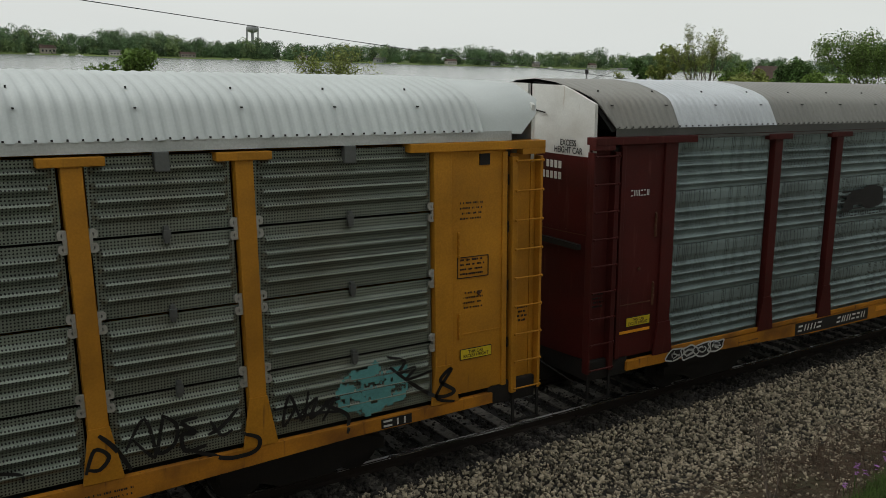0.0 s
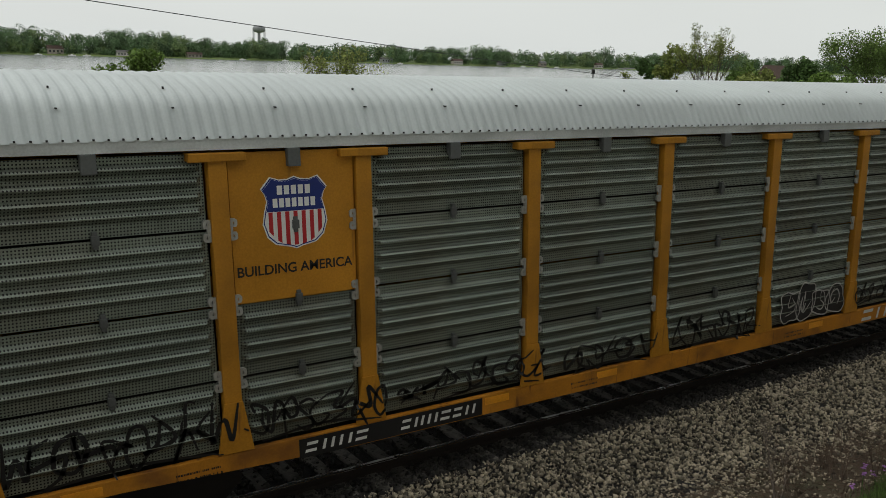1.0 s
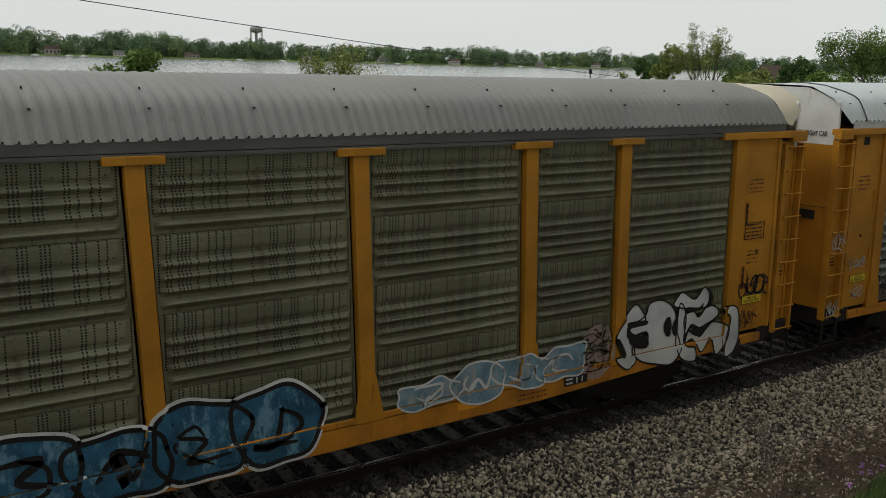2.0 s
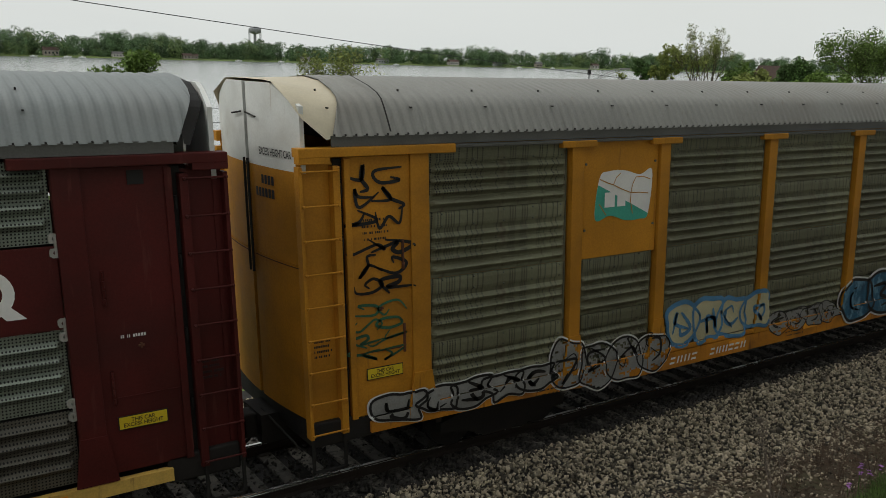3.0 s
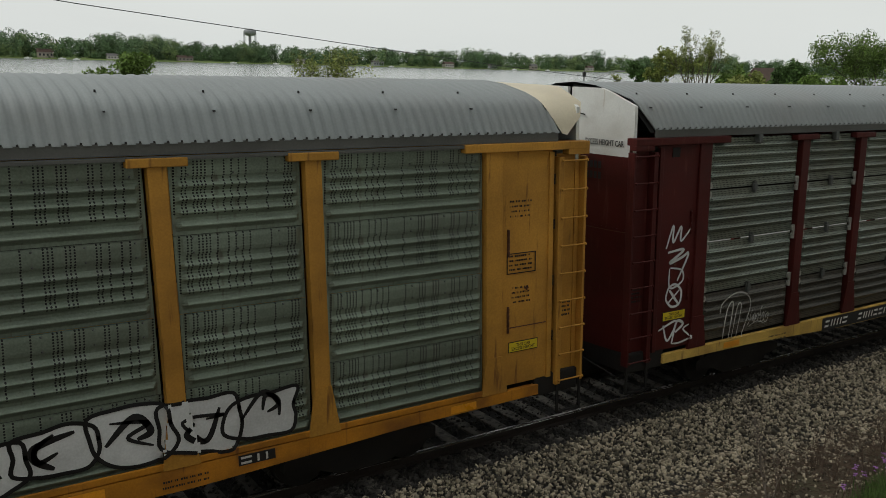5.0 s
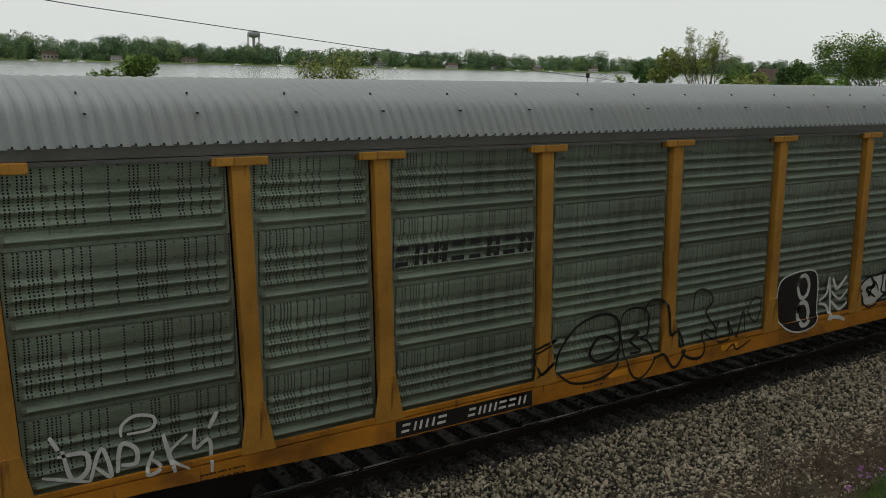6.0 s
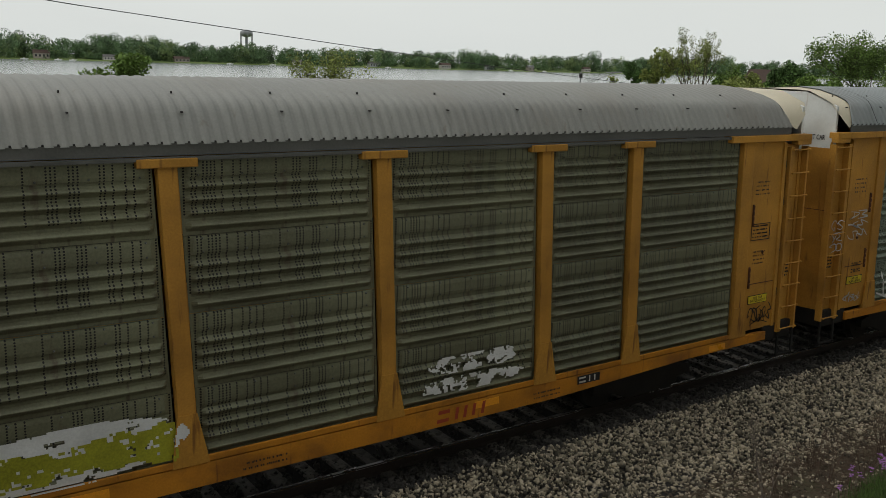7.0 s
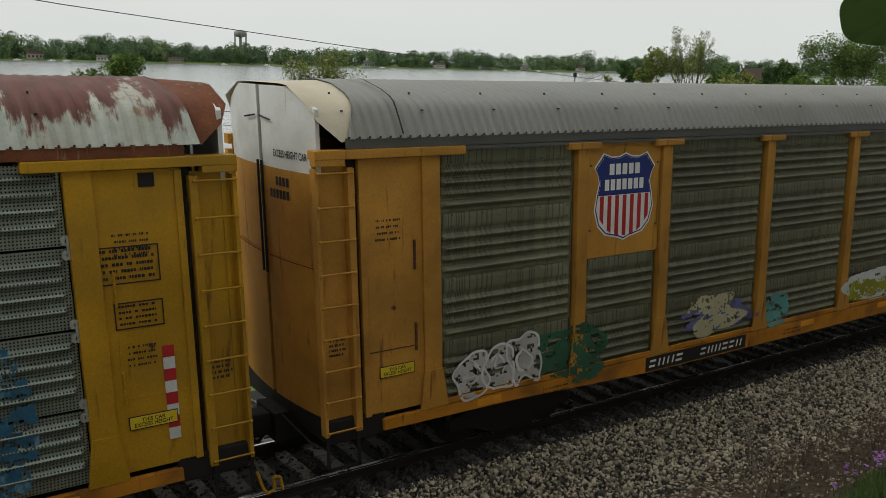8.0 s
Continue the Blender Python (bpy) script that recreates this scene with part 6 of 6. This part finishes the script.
DOOR_STROKES = [
    [(-0.77, 2.94), (-0.61, 3.34), (-0.6, 3.04), (-0.41, 3.31), (-0.4, 3.05), (-0.14, 3.28)],
    [(-0.72, 2.87), (-0.31, 2.89), (-0.67, 2.68), (-0.37, 2.75), (-0.19, 2.8), (-0.45, 2.34)],
    [(-0.64, 2.59), (-0.34, 2.52), (-0.32, 2.32), (-0.63, 2.23), (-0.66, 2.58)],
    [(-0.71, 2.09), (-0.66, 2.23), (-0.49, 2.28), (-0.33, 2.14), (-0.37, 1.92), (-0.56, 1.88), (-0.71, 2.01), (-0.71, 2.14)],
    [(-0.64, 2.19), (-0.4, 1.92)],
    [(-0.38, 2.17), (-0.67, 1.95)],
    [(-0.87, 1.48), (-0.42, 1.6), (-0.63, 1.26), (-0.76, 1.56)],
    [(-0.52, 1.19), (-0.41, 1.58), (-0.24, 1.52), (-0.44, 1.39)],
    [(-0.08, 1.49), (-0.23, 1.42), (-0.05, 1.25), (-0.31, 1.18), (-0.52, 1.19)],
]
CHALK_STROKES = [
    [(0.78, 1.56), (0.85, 1.76), (1.22, 1.91), (1.56, 1.83), (1.66, 1.57), (1.42, 1.02)],
    [(0.89, 1.06), (0.99, 1.62), (1.15, 1.71), (1.06, 1.05)],
    [(1.15, 1.03), (1.28, 1.64), (1.39, 1.62), (1.28, 1.03)],
]
SILL_SCRAWL = [
    [(19.09, 1.17), (19.21, 1.45), (19.36, 1.34), (19.25, 1.2), (19.12, 1.22)],
    [(19.27, 1.62), (19.43, 1.43), (19.61, 1.08)],
    [(19.56, 1.33), (19.81, 1.69), (19.9, 1.18), (19.66, 1.45)],
    [(20.01, 1.7), (20.18, 1.54), (20.14, 1.3), (19.94, 1.23), (20.03, 1.67)],
    [(20.44, 1.58), (20.25, 1.55), (20.4, 1.39), (20.24, 1.39), (20.27, 1.17), (20.53, 1.19)],
    [(20.6, 1.5), (20.73, 1.28), (20.88, 1.32)],
    [(20.96, 1.59), (20.74, 1.39), (20.56, 1.32)],
    [(20.28, 1.19), (20.77, 0.97), (21.14, 0.99), (21.2, 1.15), (21.01, 1.25)],
]
LOW_SCRAWL = [
    [(21.4, 1.46), (21.73, 1.45), (21.56, 1.21), (21.67, 1.62), (21.84, 1.23), (21.94, 1.63)],
    [(21.8, 1.32), (22.06, 1.51), (21.96, 1.24), (22.31, 1.46), (22.13, 1.17)],
    [(22.39, 1.44), (22.18, 1.4), (22.51, 1.17), (22.48, 0.92)],
    [(21.72, 1.29), (22.05, 1.3), (22.39, 1.25)],
]
CORNER_SCRAWL = [
    [(23.16, 1.9), (23.44, 1.79), (23.34, 1.63), (23.62, 1.67), (23.48, 1.51), (23.91, 1.57)],
    [(23.2, 1.74), (23.57, 1.42), (23.96, 1.17), (24.26, 1.2), (24.01, 1.41), (24.21, 1.56), (23.94, 1.17), (24.26, 1.04)],
]


def scrawl(car, lines, material, width, label, banded=True):
    """Hand-drawn strokes, each rounded through its points."""
    bm = bmesh.new()
    for k, pts in enumerate(lines):
        ribbon(bm, smooth(pts, 6), width * (1.0 + 0.2 * math.sin(k * 2.1)), banded, 2 + 0.2 * k, taper=0.35)
    spray(car, "spray_tag", label, bm, material)


def letters(car, shapes, material, edge, width, label, layer=1, banded=True):
    """Filled letters with an outline."""
    f, o = bmesh.new(), bmesh.new()
    for k, pts in enumerate(shapes):
        poly = smooth(pts, 5, True)
        fill(f, poly, banded, layer + 0.2 * k, 0.014)
        ribbon(o, poly, width, banded, layer + 3 + 0.2 * k, closed=True)
    spray(car, "spray_piece", label, f, material)
    spray(car, "piece_outline", "outline strokes of the spray-painted piece", o, edge)


def paint_cars():
    a, b, c, d, e, f, g = CARS
    for k, car in enumerate(CARS):
        common(car, k, SPECS[k][2]["kind"] == "banded")
    sign = FACE + 0.053
    # the leading maroon car
    number_sill(a, 4.0, 6.6, 0.75, 1.0, 0.55)
    piece(a, (0.25, 1.75, 0.84, 1.05), (BLACK_PAINT, SPRAY_WHITE, None), 5, "black and white spray-painted piece on the sill", 4, True, 0.03)
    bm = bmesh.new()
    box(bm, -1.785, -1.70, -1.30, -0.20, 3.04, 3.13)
    fit("door_opening", bm, BLACK, a, "black box standing for the dark of a torn slot in the end door")
    bars(a, -0.79, -0.35, 3.88, 3.98, WHITE_PAINT, 6, label="white number as plain blocks")
    place("roof_sheet", roof_mesh(0.25, 2.87, mat("new_bright_roof_sheet", (0.52, 0.55, 0.57), 0.4, 0.4, var=0.1), 0.0, 0.006), a, label="bright new ribbed roof sheet")
    bm = bmesh.new()
    fill(bm, smooth([(5.3, 3.2), (5.5, 3.55), (5.9, 3.62), (6.3, 3.7), (6.7, 3.6), (6.75, 3.3), (6.2, 3.2), (5.8, 3.35), (5.6, 3.2)], 4, True), True, 1)
    spray(a, "emblem", "black leaping shape emblem", bm, BLACK_PAINT)
    for i in range(5):
        plate(a, "emblem_bar", "black emblem bar", 5.25, 6.0, 3.22 + i * 0.09, 3.25 + i * 0.09, BLACK_PAINT)
    bars(a, 5.2, 7.2, 3.08, 3.17, BLACK_PAINT, 15, label="black lettering as plain blocks")
    plate(a, "reflective_stripe", "yellow reflective stripe", -0.93, -0.2, 1.52, 1.57, STRIPE, out=0.004)
    # yellow car with white roof
    bm = bmesh.new()
    box(bm, 3.14, 4.81, FACE + 0.053, FACE + 0.058, 2.95, 4.78)
    fit("sign_panel", bm, YELLOW, b, "flat yellow sign panel")
    shield(b, 3.53, 4.43, 3.58, 4.52, FACE + 0.053)
    words(b, "BUILDING AMERICA", 3.18, 4.76, 3.28, 3.41, BLACK_PAINT, FACE + 0.048, "dark blue slogan")
    number_sill(b, 3.85, 6.85, 0.73, 1.0, 0.52)
    bars(b, 16.86, 18.5, 0.76, 1.0, SPRAY_WHITE, 3, "paint_block", "white painted block letters as plain blocks", slant=0.3, y=FACE - 0.006)
    piece(b, (22.4, 23.45, 1.14, 1.82), (SPRAY_AQUA, None, None), 3, "faded turquoise spray-paint blob", 3, False, wear=0.75)
    piece(b, (14.12, 16.12, 1.08, 1.80), (BLACK_PAINT, SPRAY_CHALK, None), 9, "black spray-painted piece with white outline", 4, False, 0.025)
    for i, (bx, n) in enumerate((((16.5, 18.3, 1.15, 1.6), 5), ((11.0, 13.25, 1.05, 1.65), 6), ((8.5, 10.45, 1.05, 1.55), 5),
                                 ((0.34, 2.95, 1.08, 1.75), 7), ((3.15, 5.2, 1.1, 1.62), 6), ((5.4, 5.8, 1.2, 1.4), 3), ((5.85, 8.05, 1.12, 1.6), 6))):
        tag(b, bx, SPRAY_BLACK, 100 + i, BLK, n, 0.05)
    scrawl(b, SILL_SCRAWL + LOW_SCRAWL, SPRAY_BLACK, 0.05, BLK, False)
    scrawl(b, CORNER_SCRAWL, SPRAY_BLACK, 0.05, BLK, False)
    for i, bx in enumerate(((-0.9, -0.25, 1.95, 2.2), (-0.74, -0.28, 1.3, 1.6), (-1.6, -1.2, 2.4, 2.8), (-1.6, -1.15, 0.98, 1.35))):
        tag(b, bx, SPRAY_CHALK, 130 + i, CHK, 3, 0.022)
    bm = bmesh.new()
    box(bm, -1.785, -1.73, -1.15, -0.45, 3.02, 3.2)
    fit("door_opening", bm, BLACK, b, "black box standing for the dark of a torn slot in the end door")
    # graffiti-covered yellow car
    bm = bmesh.new()
    box(bm, 3.14, 4.81, FACE + 0.053, FACE + 0.058, 2.95, 4.78)
    fit("sign_panel", bm, YELLOW, c, "flat yellow sign panel")
    bm = bmesh.new()
    wave = smooth([(3.42, 3.56), (3.75, 3.60), (4.1, 3.50), (4.42, 3.50), (4.62, 3.58), (4.68, 4.30), (4.4, 4.24), (4.05, 4.32), (3.7, 4.32), (3.5, 4.22)], 5, True)
    bm.faces.new([bm.verts.new((s, FACE + 0.049, z)) for s, z in wave])
    bmesh.ops.recalc_face_normals(bm, faces=bm.faces)
    flag = fit("emblem", bm, WHITE_PAINT, c, "white and mint green waving flag emblem, cracked")
    bm = bmesh.new()
    low = [(s, z) for s, z in wave if z < 4.18 - (s - 3.42) * 0.48]
    bm.faces.new([bm.verts.new((s, FACE + 0.046, z)) for s, z in low])
    bmesh.ops.recalc_face_normals(bm, faces=bm.faces)
    fit("green_field", bm, MINT, flag).location.x = 0
    for q, r in ((3.62, 3.84), (3.90, 4.08)):
        bm = bmesh.new()
        box(bm, q, r, FACE + 0.042, FACE + 0.044, 3.74, 3.98)
        fit("white_block", bm, WHITE_PAINT, flag).location.x = 0
    bm = bmesh.new()
    rnd = random.Random(77)
    for u, v in (((3.5, 4.2), (3.8, 4.1)), ((3.8, 4.1), (3.95, 4.28)), ((3.8, 4.1), (4.2, 3.95)), ((4.2, 3.95), (4.6, 3.92)), ((4.2, 3.95), (4.3, 4.2)), ((4.3, 4.2), (4.64, 4.15)), ((4.2, 3.95), (4.25, 3.6)), ((3.5, 3.8), (3.65, 3.62))):
        mid = ((u[0] + v[0]) / 2 + rnd.uniform(-0.03, 0.03), (u[1] + v[1]) / 2 + rnd.uniform(-0.04, 0.04))
        for (a0, b0), (a1, b1) in ((u, mid), (mid, v)):
            n = Vector((a1 - a0, b1 - b0)).normalized() * 0.007
            bm.faces.new([bm.verts.new((s, FACE + 0.0405, z)) for s, z in ((a0 - n.y, b0 + n.x), (a0 + n.y, b0 - n.x), (a1 + n.y, b1 - n.x), (a1 - n.y, b1 + n.x))])
    tagged(fit("crack", bm, YELLOW, flag), kind="stuff").location.x = 0
    for car in (c, f):
        for s in (3.2, 4.74):
            for z in (3.4, 4.45):
                bm = bmesh.new()
                rod(bm, (s, FACE + 0.052, z), (s, FACE + 0.035, z), 0.02, 8)
                fit("panel_bolt", bm, CLIP_DARK, car)
    letters(c, WHITE_LETTERS + WHITE_TAILS, SPRAY_WHITE, SPRAY_BLACK, 0.03, "large white spray-painted piece with black outline")
    letters(c, BLACK_MARKS, SPRAY_BLACK, SPRAY_BLACK, 0.012, "black shading of the white spray-painted piece", 6)
    piece(c, (17.05, 20.4, 1.0, 1.55), (SPRAY_SKY, SPRAY_WHITE, None), 15, "pale blue and white spray-painted piece", 4, True, 0.03, 0.25)
    piece(c, (10.55, 15.6, 0.80, 1.75), (SPRAY_TEAL, SPRAY_BLACK, SPRAY_WHITE), 16, "deep blue bubble-letter piece with white edge", 5, True, 0.06, 0.12)
    piece(c, (5.25, 8.0, 1.14, 1.85), (SPRAY_CREAM, SPRAY_BLUE, SPRAY_BLUE), 17, "cream bubble-letter piece edged in light blue", 4, True, 0.055, 0.16)
    piece(c, (8.1, 10.35, 0.92, 1.36), (SPRAY_SILVER, SPRAY_BLACK, None), 18, "angular silver spray-painted piece", 4, True, 0.02, 0.3, 0.8)
    piece(c, (2.55, 5.2, 0.80, 1.60), (SPRAY_SILVER, SPRAY_BLACK, SPRAY_WHITE), 19, "silver and brown piece with white edge", 4, True, 0.03, 0.2, 0.85)
    piece(c, (-0.6, 2.6, 0.90, 1.36), (SPRAY_SILVER, SPRAY_BLACK, SPRAY_WHITE), 20, "silver spray-painted piece along the sill", 5, True, 0.04, 0.28)
    patch(c, (20.35, 21.1, 0.9, 1.8), SPRAY_PINK, 4, "dusty pink spray-paint patch")
    tag(c, (20.4, 21.05, 1.0, 1.7), SPRAY_BLACK, 141, BLK, 3, 0.02, True, upright=True)
    tag(c, (24.28, 25.2, 1.75, 2.25), SPRAY_BLACK, 142, BLK, 3, 0.05, True)
    tag(c, (24.3, 24.85, 1.22, 1.55), SPRAY_BLACK, 143, BLK, 4, 0.018, True)
    tag(c, (-0.99, -0.1, 3.75, 4.62), SPRAY_BLACK, 144, BLK, 3, 0.05, True, upright=True)
    tag(c, (-0.95, -0.05, 2.85, 3.62), SPRAY_BLACK, 145, BLK, 3, 0.05, True, upright=True)
    tag(c, (-0.98, -0.15, 1.9, 2.75), SPRAY_GREEN, 146, "dark green spray-paint scrawl", 4, 0.035, True, upright=True)
    number_sill(c, 5.2, 7.5, 0.74, 0.98, 0.5, back=False)
    # maroon car with pale sill
    for s0, s1, z0, z1 in ((7.93, 10.57, 2.96, 3.88), (21.36, 23.86, 2.96, 3.88)):
        bm = bmesh.new()
        box(bm, s0, s1, FACE + 0.050, FACE + 0.056, z0, z1)
        fit("sign_panel", bm, MAROON, d, "flat maroon sign panel")
    y = FACE + 0.045

    def ring(car, cs, cz, r0, r1, a0, a1):
        bm = bmesh.new()
        prev = None
        for i in range(25):
            t = radians(a0 + (a1 - a0) * i / 24)
            p = [bm.verts.new((cs + r * math.cos(t), y, cz + r * math.sin(t))) for r in (r0, r1)]
            if prev:
                bm.faces.new((prev[0], prev[1], p[1], p[0]))
            prev = p
        bmesh.ops.recalc_face_normals(bm, faces=bm.faces)
        fit("emblem_ring", bm, WHITE_PAINT, car, "white part of a wheel-shaped emblem")

    for z in (3.07, 3.20):
        bm = bmesh.new()
        box(bm, 7.95, 10.2, y, y + 0.003, z, z + 0.075)
        fit("emblem_stripe", bm, WHITE_PAINT, d, "long white stripe")
    bars(d, 7.99, 9.25, 3.40, 3.60, WHITE_PAINT, 7, y=y, slant=0.1, solid=True, label="white name as plain blocks")
    ring(d, 10.18, 3.42, 0.20, 0.30, -20, 200)
    ring(d, 10.18, 3.42, 0.07, 0.14, -40, 220)
    bars(d, 21.72, 22.80, 3.38, 3.45, WHITE_PAINT, 14, y=y, label="white name as plain blocks")
    for z in (3.27, 3.33):
        bm = bmesh.new()
        box(bm, 21.70, 23.2, y, y + 0.003, z, z + 0.03)
        fit("emblem_stripe", bm, WHITE_PAINT, d, "long white stripe")
    ring(d, 23.22, 3.42, 0.15, 0.27, 0, 360)
    ring(d, 23.22, 3.42, 0.04, 0.09, 0, 360)
    bm = bmesh.new()
    prism(bm, [(23.25, 3.28), (23.42, 3.28), (23.58, 3.12), (23.38, 3.12)], y - 0.001, y + 0.002)
    fit("emblem_tail", bm, WHITE_PAINT, d)
    number_sill(d, 4.05, 6.65, 0.73, 1.0, 0.5)
    fat, rim, stem = bmesh.new(), bmesh.new(), []
    for poly in ([(17.75, 0.78), (18.1, 1.35), (17.85, 1.35), (18.0, 1.78), (18.75, 1.78), (18.6, 1.5), (18.35, 1.5), (18.05, 0.74)], [(18.35, 0.74), (18.7, 1.74), (18.95, 1.74), (18.85, 1.4), (19.2, 1.78), (19.4, 1.7), (19.0, 1.25), (19.15, 0.76), (18.9, 0.76), (18.82, 1.05), (18.62, 0.74)],
                 [(19.2, 1.5), (19.35, 1.95), (19.6, 1.55), (20.0, 1.85), (20.1, 1.7), (19.65, 1.3), (19.5, 0.8), (19.25, 0.8), (19.4, 1.2)], [(19.75, 1.25), (19.95, 1.55), (20.1, 1.45), (20.5, 1.55), (20.15, 1.18), (20.1, 1.3)]):
        fill(fat, poly, False, 1, 0.03)
        ribbon(rim, [(s, z) for s, z in poly], 0.018, False, 4, closed=True)
    spray(d, "spray_piece", "large angular white spray-painted piece", fat, SPRAY_WHITE)
    spray(d, "piece_outline", "outline strokes of the spray-painted piece", rim, SPRAY_CHALK)
    scrawl(d, DOOR_STROKES, SPRAY_WHITE, 0.045, WHT, False)
    scrawl(d, CHALK_STROKES, SPRAY_CHALK, 0.03, CHK, False)
    tag(d, (1.58, 2.2, 1.2, 1.5), SPRAY_CHALK, 154, CHK, 4, 0.02)
    # green-grey car
    bars(e, 5.13, 7.62, 3.22, 3.52, BLACK_PAINT, 8, y=FACE + 0.045, slant=0.12, label="black name as plain blocks")
    number_sill(e, 5.05, 7.55, 0.74, 0.99, 0.5)
    piece(e, (16.7, 20.8, 1.17, 1.95), (SPRAY_WHITE, SPRAY_BLACK, None), 31, "white and black block-letter spray piece", 5, True, 0.05, 0.2, marks=2)
    letters(e, EIGHT, SPRAY_BLACK, SPRAY_WHITE, 0.035, "tall black spray-painted shape with white rings")
    scrawl(e, [p + p[:2] for p in EIGHT_RINGS], SPRAY_WHITE, 0.085, WHT)
    scrawl(e, FIST_STROKES, SPRAY_WHITE, 0.07, WHT)
    scrawl(e, BUBBLE_STROKES + BUBBLE_ENDS, SPRAY_BLACK, 0.052, "large black bubble-letter outline")
    scrawl(e, SMALL_STROKES, SPRAY_BLACK, 0.04, BLK)
    scrawl(e, WHITE_SCRAWL, SPRAY_WHITE, 0.05, WHT)
    for i, bx in enumerate(((-1.6, -1.16, 2.4, 3.1), (-0.87, -0.2, 2.6, 3.25), (-0.85, -0.3, 1.24, 1.42))):
        tag(e, bx, SPRAY_CHALK, 166 + i, CHK, 3, 0.025, True, upright=i < 2)
    bars(e, -0.66, -0.28, 2.02, 2.10, BLACK_PAINT, 4, label="black marks as plain blocks")
    bars(e, -0.66, -0.28, 1.88, 1.96, BLACK_PAINT, 4, label="black number as plain blocks")
    # faded yellow car
    bm = bmesh.new()
    box(bm, 3.14, 4.81, FACE + 0.053, FACE + 0.058, 2.98, 4.78)
    fit("sign_panel", bm, YELLOW_PALE, f, "flat yellow sign panel")
    shield(f, 3.27, 4.68, 3.18, 4.66, FACE + 0.053)
    number_sill(f, 4.6, 7.4, 0.74, 1.0, 0.52)
    bars(f, 17.2, 18.15, 0.78, 0.97, RED_TTX, 3, "paint_block", "dull red letters as plain blocks", slant=0.2, y=FACE - 0.006)
    patch(f, (10.7, 13.55, 1.12, 1.80), SPRAY_WHITE, 50, "white spray-paint cloud", wear=0.55)
    piece(f, (11.0, 13.4, 1.18, 1.66), (SPRAY_LIME, None, None), 41, "olive-yellow bubble piece in a white cloud", 5, True, 0.05, 0.26, wear=0.6)
    patch(f, (17.05, 18.85, 1.2, 1.45), SPRAY_WHITE, 42, "white buffed paint patch", wear=0.95)
    patch(f, (17.15, 18.75, 1.5, 1.78), SPRAY_WHITE, 43, "white buffed paint patch", wear=0.95)
    patch(f, (5.3, 7.5, 1.2, 1.75), SPRAY_VIOLET, 44, "violet-blue spray-paint patch", wear=0.85, rough=0.25)
    patch(f, (5.55, 7.1, 1.55, 1.95), SPRAY_CREAM, 45, "cream spray-paint patch", wear=0.8, rough=0.3)
    patch(f, (5.9, 7.3, 1.15, 1.6), SPRAY_CREAM, 46, "cream spray-paint patch", wear=0.65, rough=0.3)
    patch(f, (7.95, 8.8, 1.0, 1.7), SPRAY_AQUA, 47, "thin turquoise spray-paint patch", wear=0.75)
    patch(f, (2.1, 3.7, 0.95, 1.85), SPRAY_GREEN, 48, "dark green spray-paint patch", wear=0.75, rough=0.2)
    piece(f, (0.55, 2.1, 1.1, 1.82), (SPRAY_CHALK, SPRAY_WHITE, None), 49, "white bubble-letter spray piece", 3, True, 0.04, 0.24, 0.8)
    tag(f, (24.42, 25.1, 1.22, 1.58), SPRAY_BLACK, 171, BLK, 4, 0.025, True)
    # mustard car
    bm = bmesh.new()
    path = [(26.0, -1.30, 0.62), (26.05, -1.36, 0.40), (26.10, -1.36, 0.30), (26.22, -1.36, 0.34), (26.20, -1.36, 0.52), (26.30, -1.36, 0.50), (26.33, -1.36, 0.30)]
    for u, v in zip(path, path[1:]):
        rod(bm, u, v, 0.022, 7)
    fit("uncoupling_lever", bm, YELLOW_LIME, g, "bent yellow uncoupling lever")
    for i in range(8):
        plate(g, "reflective_tape", "red and white reflective tape", 24.86, 25.0, 1.42 + i * 0.15, 1.42 + i * 0.15 + 0.145, RED if i % 2 else TAPE, out=0.004)
    table_box(g, 24.16, 24.92, 3.42, 3.86, BLACK_PAINT, 5, 61)
    patch(g, (22.2, 23.35, 1.1, 3.1), SPRAY_TEAL, 62, "blue spray-paint patch", False, wear=0.95)


paint_cars()


# ---- what moves ----
SPEED = 17.213


def run(t):
    """How far the train has gone: even speed, with one short jump in the first second and small later shifts, all
    fitted to the camera's view.
    """
    view_shift = float(np.interp(t, (3.0, 4.0, 6.0, 6.5, 7.0, 7.5, 8.0), (0.0, 0.04, 0.06, 0.03, 0.0, -0.04, -0.08)))
    return SPEED * t + 0.605 * min(max((t - 0.5) / 0.5, 0.0), 1.0) + view_shift


def motions():
    for car in CARS:
        x = car.location.x
        walk(car, [(k * 0.25, pose(x + run(k * 0.25), 0, 0)) for k in range(33)])
    # the leaf blows in beside the lens: place in the camera's view, right, up and ahead
    view = {t: pose(*EYE, 90 + p, r, y) for t, y, p, r in SWAY}
    rows = []
    for t, px, py, turn in ((0.0, 0.40, 0.29, 60), (6.5, 0.40, 0.29, 60), (7.0, 0.350, 0.235, 70), (7.5, 0.320, 0.198, 80), (8.0, 0.308, 0.183, 85)):
        rows.append((t, view[t] @ pose(px, py, -0.60, 0, 0, 180 + turn) @ pose(0, 0, 0, 20, 0, 0)))
    walk(TWIG_LEAF, rows)
    for w, dx, z in WHEELS:
        walk(w, [(k / 30, pose(dx, 0, z, 0, math.degrees(run(k / 30) / 0.425) % 360.0, 0)) for k in range(241)])


motions()
